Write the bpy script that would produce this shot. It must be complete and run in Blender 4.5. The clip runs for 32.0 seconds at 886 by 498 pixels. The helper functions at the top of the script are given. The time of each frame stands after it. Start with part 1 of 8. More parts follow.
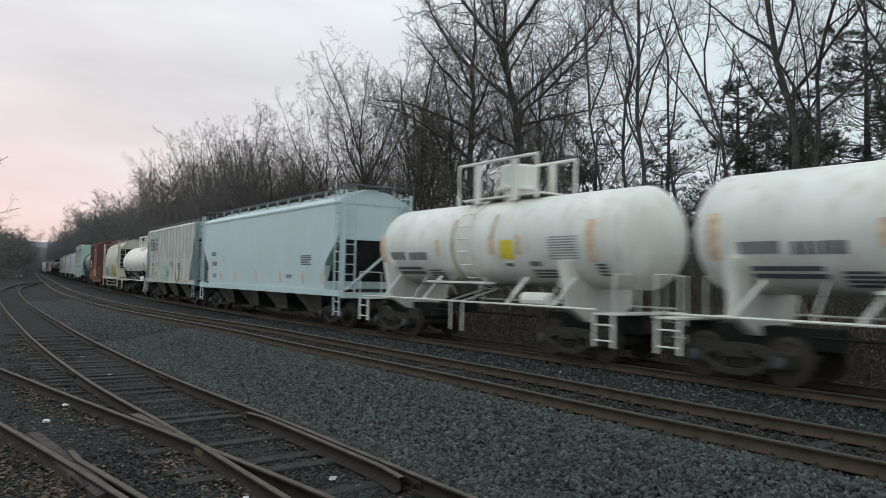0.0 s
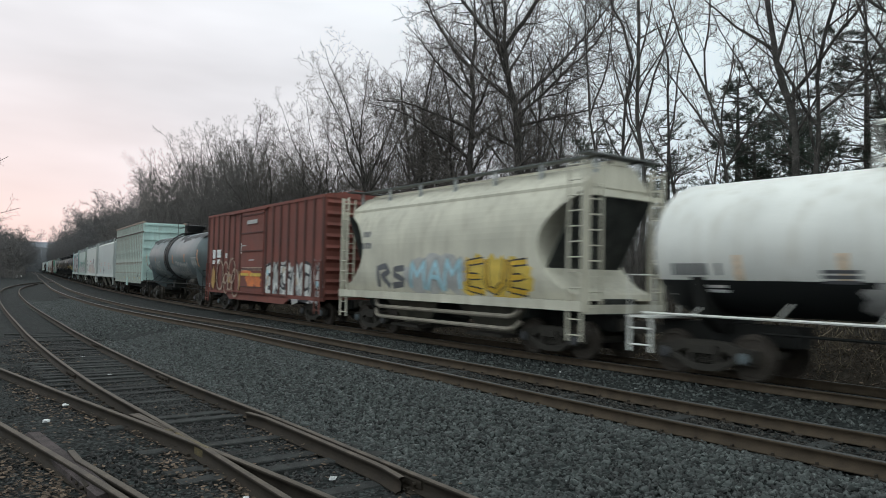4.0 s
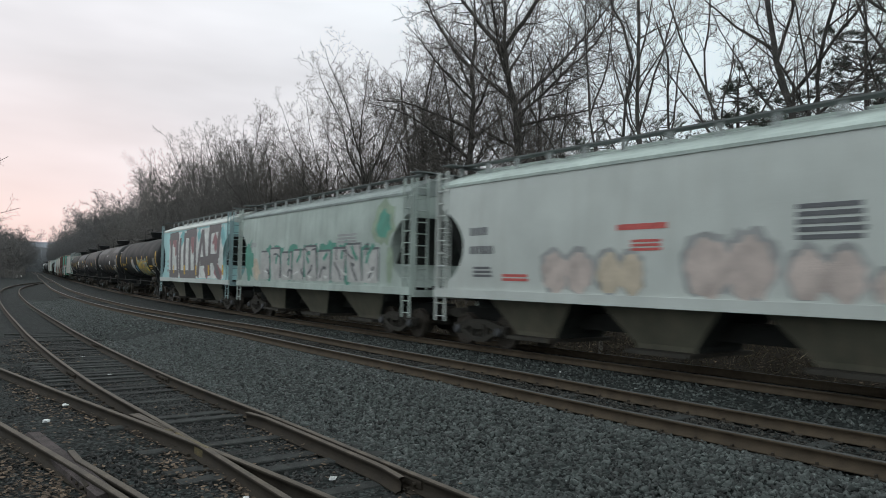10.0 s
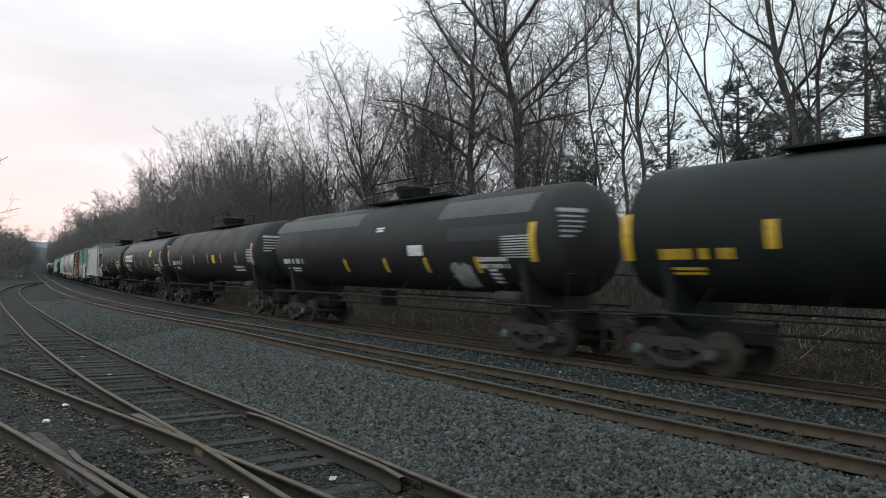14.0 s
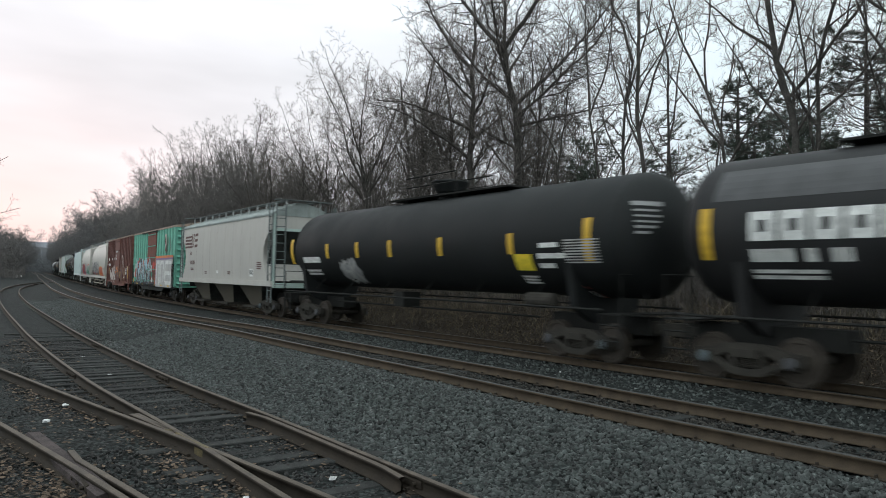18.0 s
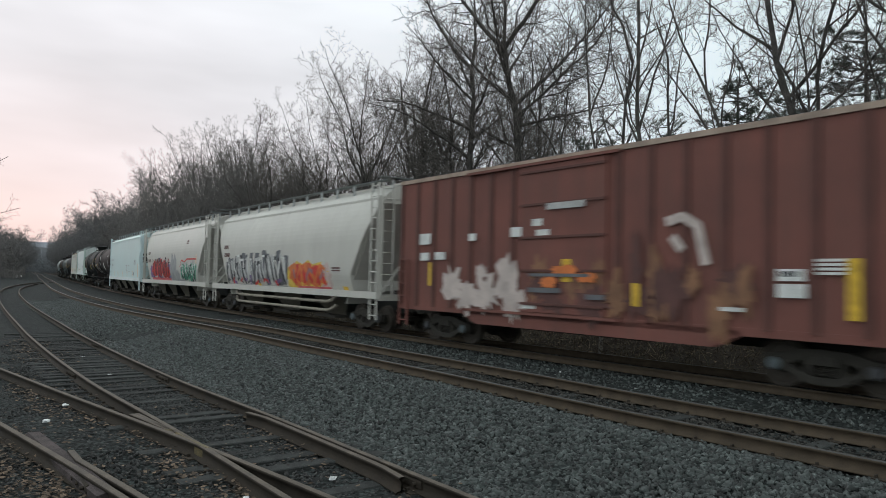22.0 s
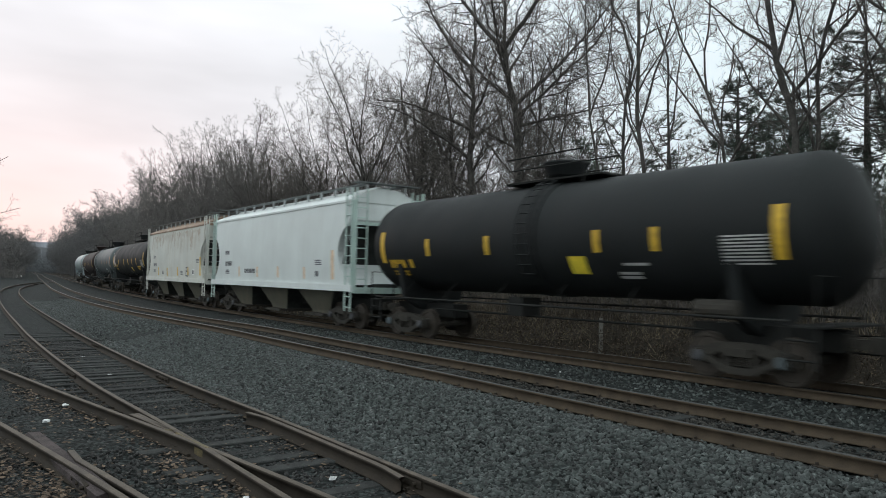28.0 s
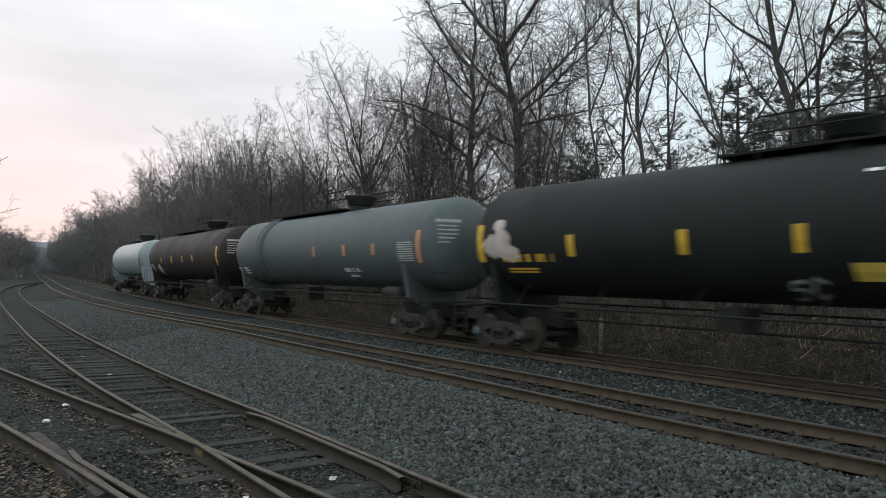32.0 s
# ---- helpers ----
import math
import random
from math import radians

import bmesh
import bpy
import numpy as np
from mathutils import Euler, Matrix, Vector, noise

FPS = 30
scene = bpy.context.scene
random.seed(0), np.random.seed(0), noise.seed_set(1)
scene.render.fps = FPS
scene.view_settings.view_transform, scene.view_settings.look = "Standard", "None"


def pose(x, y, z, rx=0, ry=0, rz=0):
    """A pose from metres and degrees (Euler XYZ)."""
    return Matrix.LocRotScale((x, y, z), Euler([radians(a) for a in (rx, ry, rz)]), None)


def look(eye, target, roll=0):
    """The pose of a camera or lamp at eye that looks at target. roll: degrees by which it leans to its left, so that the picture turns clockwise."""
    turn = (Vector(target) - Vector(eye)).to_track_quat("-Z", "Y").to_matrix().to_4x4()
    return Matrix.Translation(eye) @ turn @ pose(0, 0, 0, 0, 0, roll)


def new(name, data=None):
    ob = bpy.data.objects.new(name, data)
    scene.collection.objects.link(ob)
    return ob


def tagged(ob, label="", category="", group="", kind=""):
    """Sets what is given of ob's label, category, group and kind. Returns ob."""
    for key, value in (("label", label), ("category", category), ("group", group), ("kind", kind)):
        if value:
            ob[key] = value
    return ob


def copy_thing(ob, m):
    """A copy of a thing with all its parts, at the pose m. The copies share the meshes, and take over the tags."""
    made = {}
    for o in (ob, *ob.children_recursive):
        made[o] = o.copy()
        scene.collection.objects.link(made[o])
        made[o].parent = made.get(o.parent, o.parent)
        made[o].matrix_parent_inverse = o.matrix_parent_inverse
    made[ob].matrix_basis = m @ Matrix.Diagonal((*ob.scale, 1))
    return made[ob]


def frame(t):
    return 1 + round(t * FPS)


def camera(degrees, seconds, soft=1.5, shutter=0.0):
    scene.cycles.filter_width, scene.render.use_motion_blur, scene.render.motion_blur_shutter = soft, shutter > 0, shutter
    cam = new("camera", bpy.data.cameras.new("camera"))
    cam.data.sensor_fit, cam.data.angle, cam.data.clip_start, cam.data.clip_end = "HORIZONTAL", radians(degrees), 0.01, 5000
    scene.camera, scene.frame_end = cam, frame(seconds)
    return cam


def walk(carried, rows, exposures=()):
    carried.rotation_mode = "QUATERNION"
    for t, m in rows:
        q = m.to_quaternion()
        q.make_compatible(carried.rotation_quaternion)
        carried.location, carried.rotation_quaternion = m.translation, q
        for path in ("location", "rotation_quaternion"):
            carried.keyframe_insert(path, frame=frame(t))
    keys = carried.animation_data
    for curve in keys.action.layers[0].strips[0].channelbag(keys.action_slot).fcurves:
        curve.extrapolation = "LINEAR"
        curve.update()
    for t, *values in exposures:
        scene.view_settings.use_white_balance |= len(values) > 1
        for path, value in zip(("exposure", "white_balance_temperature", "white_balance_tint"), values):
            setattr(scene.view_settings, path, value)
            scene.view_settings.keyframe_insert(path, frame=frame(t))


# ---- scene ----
# ---------------- camera ----------------
cam = camera(63.53, 32.0, soft=0.8, shutter=0.45)
EYE = (0.0, 0.0, 1.882)
AIM = look(EYE, (0.0, math.cos(0.04296), 1.882 + math.sin(0.04296)), 1.242)
walk(cam, [(0.0, AIM), (32.0, AIM)], exposures=[
    (0.0, -0.33), (1.0, -0.35), (2.0, -0.31), (3.0, -0.28), (6.0, -0.09), (7.0, -0.12), (8.0, -0.22), (9.0, -0.24), (10.0, -0.24), (11.0, -0.24), (12.0, -0.19), (13.0, -0.08),
    (14.0, -0.05), (17.0, -0.05), (19.0, -0.05), (20.0, -0.14), (21.0, -0.25), (22.0, -0.21), (23.0, -0.24), (24.0, -0.29), (25.0, -0.31), (26.5, -0.24), (28.0, -0.11), (29.0, -0.27),
    (30.0, -0.33), (31.0, -0.24), (32.0, -0.12)])

# ---------------- sky and light ----------------
GLOW_AZ = math.radians(-33.0)   # azimuth of the sunset from the y axis, towards -x


def build_world():
    w = bpy.data.worlds.new("dusk_sky")
    scene.world = w
    w.use_nodes = True
    nt = w.node_tree
    nt.nodes.clear()
    N, L = nt.nodes.new, nt.links.new
    out, bg = N("ShaderNodeOutputWorld"), N("ShaderNodeBackground")
    sky = N("ShaderNodeTexSky")
    sky.sky_type, sky.sun_disc = "NISHITA", False
    sky.sun_elevation, sky.sun_rotation = math.radians(2.0), GLOW_AZ
    sky.air_density, sky.dust_density = 1.0, 2.0
    tc = N("ShaderNodeTexCoord")
    sep = N("ShaderNodeSeparateXYZ")
    L(tc.outputs["Generated"], sep.inputs[0])
    # towards the glow: dot with its horizontal direction
    dot = N("ShaderNodeVectorMath")
    dot.operation = "DOT_PRODUCT"
    dot.inputs[1].default_value = (math.sin(GLOW_AZ), math.cos(GLOW_AZ), -0.25)
    L(tc.outputs["Generated"], dot.inputs[0])
    ramp = N("ShaderNodeValToRGB")
    cr = ramp.color_ramp
    cr.elements[0].position, cr.elements[0].color = 0.0, (1.08, 1.22, 1.25, 1)
    cr.elements[1].position, cr.elements[1].color = 1.0, (1.05, 0.86, 0.85, 1)
    for pos, col in ((0.55, (0.88, 1.0, 1.06, 1)), (0.80, (0.98, 1.01, 1.06, 1)), (0.90, (1.0, 0.985, 1.03, 1)), (0.96, (1.045, 0.935, 0.96, 1))):
        e = cr.elements.new(pos)
        e.color = col
    L(dot.outputs["Value"], ramp.inputs[0])
    mp = N("ShaderNodeMapping")
    mp.inputs["Scale"].default_value = (1.2, 1.2, 5.0)
    L(tc.outputs["Generated"], mp.inputs[0])
    nz = N("ShaderNodeTexNoise")
    nz.inputs["Scale"].default_value, nz.inputs["Detail"].default_value = 1.6, 4.0
    L(mp.outputs[0], nz.inputs[0])
    cl = N("ShaderNodeMapRange")
    cl.inputs["From Min"].default_value, cl.inputs["From Max"].default_value = 0.3, 0.7
    cl.inputs["To Min"].default_value, cl.inputs["To Max"].default_value = 0.84, 1.14
    L(nz.outputs["Fac"], cl.inputs[0])
    mul = N("ShaderNodeMix")
    mul.data_type, mul.blend_type = "RGBA", "MULTIPLY"
    mul.inputs[0].default_value = 1.0
    L(ramp.outputs[0], mul.inputs[6])
    L(cl.outputs[0], mul.inputs[7])
    # an overcast deck is brightest overhead
    zen = N("ShaderNodeMapRange")
    zen.interpolation_type = "SMOOTHSTEP"
    for k, v in (("From Min", 0.3), ("From Max", 1.0), ("To Min", 1.0), ("To Max", 1.3)):
        zen.inputs[k].default_value = v
    L(sep.outputs[2], zen.inputs[0])
    deck = N("ShaderNodeMix")
    deck.data_type, deck.blend_type = "RGBA", "MULTIPLY"
    deck.inputs[0].default_value = 1.0
    L(mul.outputs[2], deck.inputs[6])
    L(zen.outputs[0], deck.inputs[7])
    mix = N("ShaderNodeMix")
    mix.data_type = "RGBA"
    mix.inputs[0].default_value = 0.995
    L(sky.outputs[0], mix.inputs[6])
    L(deck.outputs[2], mix.inputs[7])
    L(mix.outputs[2], bg.inputs[0])
    bg.inputs[1].default_value = 1.0
    L(bg.outputs[0], out.inputs[0])
    sun = new("sun", bpy.data.lights.new("sun", "SUN"))
    sun.data.energy, sun.data.angle, sun.data.color = 0.15, radians(25), (1.0, 0.85, 0.8)
    sun.matrix_world = look((math.sin(GLOW_AZ) * 50, math.cos(GLOW_AZ) * 50, 8), (0, 0, 0))


build_world()

# ---------------- materials ----------------


def mat(name, base, rough=0.65, metal=0.0, var=0.18, scale=2.0, streak=0.0, streak_col=(0.06, 0.05, 0.04), patch=0.0,
        patch_col=(0.12, 0.05, 0.025), patch_scale=1.2, bump=0.15, fine=60.0, per_object=0.0, per_island=0.0, spec=0.35, cells=0.0):
    m = bpy.data.materials.new(name)
    m.use_nodes = True
    nt = m.node_tree
    N, L = nt.nodes.new, nt.links.new
    b = nt.nodes["Principled BSDF"]
    b.inputs["Metallic"].default_value = metal
    b.inputs["Specular IOR Level"].default_value = spec
    tc = N("ShaderNodeTexCoord")
    n1 = N("ShaderNodeTexNoise")
    n1.inputs["Scale"].default_value, n1.inputs["Detail"].default_value = scale, 6.0
    L(tc.outputs["Object"], n1.inputs[0])
    n2 = N("ShaderNodeTexNoise")
    n2.inputs["Scale"].default_value, n2.inputs["Detail"].default_value = fine, 3.0
    L(tc.outputs["Object"], n2.inputs[0])

    def remap(sock, a, c, lo, hi):
        r = N("ShaderNodeMapRange")
        for k, v in (("From Min", a), ("From Max", c), ("To Min", lo), ("To Max", hi)):
            r.inputs[k].default_value = v
        L(sock, r.inputs[0])
        return r.outputs[0]

    def mixc(fac, a, c, kind="MIX"):
        x = N("ShaderNodeMix")
        x.data_type, x.blend_type = "RGBA", kind
        for sock, v in ((x.inputs[0], fac), (x.inputs[6], a), (x.inputs[7], c)):
            if isinstance(v, (int, float)):
                sock.default_value = v
            elif isinstance(v, tuple):
                sock.default_value = (*v[:3], 1)
            else:
                L(v, sock)
        return x.outputs[2]

    v1 = remap(n1.outputs["Fac"], 0.3, 0.7, 1 - var, 1 + var)
    v2 = remap(n2.outputs["Fac"], 0.3, 0.7, 1 - var * 0.6, 1 + var * 0.6)
    col = mixc(1.0, tuple(base), v1, "MULTIPLY")
    col = mixc(1.0, col, v2, "MULTIPLY")
    if streak:
        mp = N("ShaderNodeMapping")
        mp.inputs["Scale"].default_value = (3.0, 3.0, 0.28)
        L(tc.outputs["Object"], mp.inputs[0])
        n3 = N("ShaderNodeTexNoise")
        n3.inputs["Scale"].default_value, n3.inputs["Detail"].default_value = 1.6, 5.0
        L(mp.outputs[0], n3.inputs[0])
        col = mixc(remap(n3.outputs["Fac"], 0.48, 0.75, 0.0, streak), col, tuple(streak_col))
    if patch:
        n4 = N("ShaderNodeTexNoise")
        n4.inputs["Scale"].default_value, n4.inputs["Detail"].default_value = patch_scale, 9.0
        n4.inputs["Roughness"].default_value = 0.7
        L(tc.outputs["Object"], n4.inputs[0])
        col = mixc(remap(n4.outputs["Fac"], 0.56, 0.66, 0.0, patch), col, tuple(patch_col))
    if cells:
        vo = N("ShaderNodeTexVoronoi")
        vo.inputs["Scale"].default_value = cells
        L(tc.outputs["Object"], vo.inputs["Vector"])
        sx = N("ShaderNodeSeparateColor")
        L(vo.outputs["Color"], sx.inputs[0])
        col = mixc(1.0, col, remap(sx.outputs[0], 0, 1, 0.3, 2.3), "MULTIPLY")
        col = mixc(remap(vo.outputs["Distance"], 0.25, 0.75, 0.0, 0.8), col, (0.006, 0.006, 0.006))
    if per_object or per_island:
        if per_object:
            src = N("ShaderNodeObjectInfo").outputs["Random"]
        else:
            src = N("ShaderNodeNewGeometry").outputs["Random Per Island"]
        col = mixc(1.0, col, remap(src, 0, 1, 1 - (per_object or per_island), 1 + (per_object or per_island)), "MULTIPLY")
    L(col, b.inputs["Base Color"])
    L(remap(n1.outputs["Fac"], 0.3, 0.7, max(0.05, rough - 0.1), min(1, rough + 0.1)), b.inputs["Roughness"])
    if bump:
        bp = N("ShaderNodeBump")
        bp.inputs["Strength"].default_value, bp.inputs["Distance"].default_value = bump, 0.01
        L(n2.outputs["Fac"], bp.inputs["Height"])
        L(bp.outputs[0], b.inputs["Normal"])
    return m


M = {}
M["ballast"] = mat("ballast_bed", (0.025, 0.029, 0.028), 0.95, var=0.3, scale=0.5, fine=26, bump=1.0, patch=0.4, patch_col=(0.026, 0.025, 0.022), patch_scale=0.25, spec=0.1, cells=19.0)
M["stone"] = mat("ballast_stone", (0.034, 0.039, 0.037), 0.7, var=0.25, scale=6, fine=80, bump=0.3, per_island=0.9, spec=0.4, patch=0.85, patch_col=(0.118, 0.128, 0.122), patch_scale=11.0)
M["earth"] = mat("bank_earth", (0.030, 0.025, 0.020), 0.95, var=0.5, scale=0.7, fine=18, bump=1.0, patch=0.5, patch_col=(0.06, 0.044, 0.032), patch_scale=0.8, spec=0.1)
M["leaf"] = mat("dead_leaf", (0.090, 0.064, 0.046), 0.85, var=0.3, scale=4, per_island=0.85, bump=0.1, spec=0.2)
M["tie"] = mat("tie_wood", (0.030, 0.031, 0.030), 0.9, var=0.5, scale=5, fine=70, bump=0.6, per_object=0.4, spec=0.15)
M["rail"] = mat("rail_rust", (0.036, 0.029, 0.023), 0.8, var=0.3, scale=4, fine=90, bump=0.25, patch=0.4, patch_col=(0.050, 0.037, 0.026), patch_scale=2, spec=0.15)
M["mainrail"] = mat("main_rail_rust", (0.064, 0.048, 0.034), 0.8, var=0.25, scale=4, fine=90, bump=0.2, patch=0.4, patch_col=(0.074, 0.053, 0.036), patch_scale=2, spec=0.15)
M["siderail"] = mat("siding_rail_head", (0.092, 0.075, 0.061), 0.75, var=0.35, scale=4, fine=70, bump=0.15, spec=0.2)
M["railtop"] = mat("rail_head", (0.055, 0.053, 0.050), 0.5, 0.4, var=0.25, scale=3, fine=60, bump=0.05)
M["bark"] = mat("bark", (0.080, 0.074, 0.069), 0.95, var=0.4, scale=3, fine=30, bump=0.6, spec=0.1)
M["twig"] = mat("twig", (0.125, 0.112, 0.104), 0.95, var=0.3, scale=1, bump=0.0, spec=0.1)
# distance haze is put into the paler colour of these two woods
M["farwood"] = mat("haze_paled_wood", (0.150, 0.138, 0.132), 0.95, var=0.3, scale=0.5, bump=0.0, spec=0.1)
M["hazewood"] = mat("haze_tinted_wood", (0.150, 0.143, 0.143), 0.95, var=0.25, scale=0.3, bump=0.0, spec=0.1)
M["pine"] = mat("pine_needle", (0.080, 0.100, 0.080), 0.8, var=0.4, scale=1, per_island=0.4, bump=0.0, spec=0.2)
M["brush"] = mat("dry_brush", (0.060, 0.047, 0.036), 0.95, var=0.4, scale=0.6, per_island=0.45, bump=0.0, spec=0.1)
# pale blue base stands for the haze in front of the hill
M["hill"] = mat("far_haze_blue", (0.27, 0.28, 0.31), 1.0, var=0.08, scale=0.02, bump=0.0, spec=0.0)
M["truck"] = mat("truck_iron", (0.042, 0.038, 0.033), 0.85, var=0.35, scale=5, fine=60, bump=0.4, patch=0.4, patch_col=(0.07, 0.048, 0.033), spec=0.2)
M["wheel"] = mat("wheel_steel", (0.06, 0.05, 0.042), 0.6, 0.5, var=0.3, scale=5, bump=0.2)
M["under"] = mat("underframe_black", (0.018, 0.018, 0.017), 0.8, var=0.3, scale=3, spec=0.2)
M["whitepaint"] = mat("stencil_white", (0.72, 0.72, 0.70), 0.6, var=0.25, scale=8, bump=0.0)
M["blackpaint"] = mat("stencil_black", (0.035, 0.035, 0.04), 0.6, var=0.25, scale=8, bump=0.0)
M["redpaint"] = mat("placard_red", (0.5, 0.10, 0.09), 0.6, var=0.2, scale=8, bump=0.0)
M["yellow"] = mat("reflector_yellow", (0.62, 0.38, 0.04), 0.5, var=0.25, scale=8, bump=0.0)
M["brightyellow"] = mat("sign_yellow", (0.75, 0.58, 0.05), 0.5, var=0.15, scale=8, bump=0.0)
M["palereflector"] = mat("reflector_faded", (0.68, 0.50, 0.34), 0.6, var=0.25, scale=8, bump=0.0)
M["orange"] = mat("reflector_orange", (0.5, 0.24, 0.12), 0.6, var=0.25, scale=8, bump=0.0)

# ---------------- helpers for meshes ----------------


def bbox(bm, x0, x1, y0, y1, z0, z1):
    vs = [bm.verts.new(c) for c in ((x0, y0, z0), (x1, y0, z0), (x1, y1, z0), (x0, y1, z0), (x0, y0, z1), (x1, y0, z1), (x1, y1, z1), (x0, y1, z1))]
    for f in ((3, 2, 1, 0), (4, 5, 6, 7), (0, 1, 5, 4), (1, 2, 6, 5), (2, 3, 7, 6), (3, 0, 4, 7)):
        bm.faces.new([vs[i] for i in f])


def loft(bm, rings, cap=True, closed=True):
    """Skins a row of rings with the same number of points."""
    vs = [[bm.verts.new(c) for c in r] for r in rings]
    n = len(vs[0])
    for a, b in zip(vs, vs[1:]):
        for i in range(n if closed else n - 1):
            j = (i + 1) % n
            bm.faces.new((a[i], a[j], b[j], b[i]))
    if cap:
        bm.faces.new(vs[0][::-1])
        bm.faces.new(vs[-1])
    return vs


def tube(bm, pts, r, n=6):
    pts = [Vector(q) for q in pts]
    rings = []
    for i, q in enumerate(pts):
        d = (pts[min(i + 1, len(pts) - 1)] - pts[max(i - 1, 0)]).normalized()
        a = d.cross(Vector((0, 0, 1)) if abs(d.z) < 0.9 else Vector((1, 0, 0))).normalized()
        b = d.cross(a)
        rr = r[i] if isinstance(r, (list, tuple)) else r
        rings.append([q + rr * (math.cos(2 * math.pi * k / n) * a + math.sin(2 * math.pi * k / n) * b) for k in range(n)])
    loft(bm, rings)


def mesh_of(name, bm, material, smooth=False):
    me = bpy.data.meshes.new(name)
    bmesh.ops.recalc_face_normals(bm, faces=bm.faces)
    bm.to_mesh(me)
    bm.free()
    for mm in (material if isinstance(material, (list, tuple)) else [material]):
        me.materials.append(mm)
    if smooth:
        me.shade_smooth()
    return me


def part(name, bm, material, parent, label="", smooth=False):
    me = bm if isinstance(bm, bpy.types.Mesh) else mesh_of(name, bm, material, smooth)
    ob = new(name, me)
    ob.parent = parent
    return tagged(ob, label=label)


def np_mesh(name, verts, faces, material, smooth=False):
    me = bpy.data.meshes.new(name)
    verts, faces = np.asarray(verts, np.float32), np.asarray(faces, np.int32)
    me.vertices.add(len(verts))
    me.vertices.foreach_set("co", verts.ravel())
    k = faces.shape[1]
    me.loops.add(faces.size)
    me.loops.foreach_set("vertex_index", faces.ravel())
    me.polygons.add(len(faces))
    me.polygons.foreach_set("loop_start", np.arange(0, faces.size, k, dtype=np.int32))
    me.update(calc_edges=True)
    for mm in (material if isinstance(material, (list, tuple)) else [material]):
        me.materials.append(mm)
    if smooth:
        me.shade_smooth()
    return me


# ---------------- the plan: the train's track as a curve ----------------
KNOTS = (-400.0, -250.0, -170.0, -110.0, -60.0, 0.0, 60.0)
BENDS = (0.000449, -0.000362, 0.000306, -0.00024, 0.000982, 0.00203, -0.00073)
SS = np.arange(-760.0, 620.01, 1.0)
_k = np.interp(SS, KNOTS, BENDS) * (SS > -420) * (SS < 60)
_i0 = int(np.argmin(abs(SS)))
_th = np.concatenate([[0], np.cumsum((_k[1:] + _k[:-1]) / 2)])
_th = _th - _th[_i0] - 0.93772
_cx, _cy = np.cos(_th), np.sin(_th)
_px = np.concatenate([[0], np.cumsum((_cx[1:] + _cx[:-1]) / 2)])
_py = np.concatenate([[0], np.cumsum((_cy[1:] + _cy[:-1]) / 2)])
_px, _py = _px - _px[_i0], _py - _py[_i0] + 23.8165
SIDE_Z, GAUGE = -0.2, 1.493


def track_z(s):
    s = np.clip(s, -420, 60)
    return -0.000786 * s + 5.62e-6 * s * s


def at(s, o=0.0, z=0.0):
    """World place: s metres along the train's track, o metres to its far side, z over its rail heads."""
    t = np.interp(s, SS, _th)
    return Vector((np.interp(s, SS, _px) - math.sin(t) * o, np.interp(s, SS, _py) + math.cos(t) * o, z + float(track_z(s))))


def heading(s):
    return float(np.interp(s, SS, _th))


def catmull(s, pts):
    """Smooth value through (s, o) control points."""
    ks = [q[0] for q in pts]
    i = max(0, min(len(pts) - 2, int(np.searchsorted(ks, s)) - 1))
    p0, p1, p2, p3 = pts[max(i - 1, 0)], pts[i], pts[i + 1], pts[min(i + 2, len(pts) - 1)]
    h = p2[0] - p1[0]
    u = min(1.0, max(0.0, (s - p1[0]) / h))
    m1 = (p2[1] - p0[1]) / max(1e-6, p2[0] - p0[0]) * h
    m2 = (p3[1] - p1[1]) / max(1e-6, p3[0] - p1[0]) * h
    return (2 * u**3 - 3 * u**2 + 1) * p1[1] + (u**3 - 2 * u**2 + u) * m1 + (-2 * u**3 + 3 * u**2) * p2[1] + (u**3 - u**2) * m2


NEAR_O = -5.3
NEAR = [(-170, 0.12), (-110, 0.11), (-60, -0.03), (-26, -0.03), (-12, 0.09), (-4, 0.175), (2, 0.155), (8, 0.135), (13, 0.09), (60, 0.09)]
SIDING = [(-170, -5.3), (-122, -5.32), (-110, -5.65), (-100, -7.0), (-90, -8.35), (-70, -9.6), (-56, -9.92), (-42, -9.99), (-28, -10.05), (-15, -10.2), (-6, -10.42), (4, -10.6), (9, -10.53), (14, -10.58), (60, -10.6)]
SPUR = [(-70, -24.0), (-25, -17.4), (1.4, -13.30), (5.05, -12.76), (9.3, -12.13), (12.6, -11.73), (17, -11.35), (24, -10.85), (32, -10.62), (60, -10.6)]


def near_o(s):
    return NEAR_O


def near_z(s):
    return catmull(s, NEAR)


def siding_o(s):
    return catmull(s, SIDING)


def spur_o(s):
    return catmull(s, SPUR)


def siding_z(s):
    return float(np.interp(s, [-150, -110, -30], [0.12, 0.02, SIDE_Z]))
# ---------------- ground ----------------


GROUND_O = np.array([-400, -60, -30, -15.5, -13.5, -8.6, -7.6, -6.7, -4.0, -3.0, -1.9, 1.9, 3.2, 4.4, 6.5, 9, 14, 60, 400.0])
STEPS = np.arange(-760.0, 620.1, 0.5)
NEAR_STEPS = np.array([near_z(v) for v in STEPS])


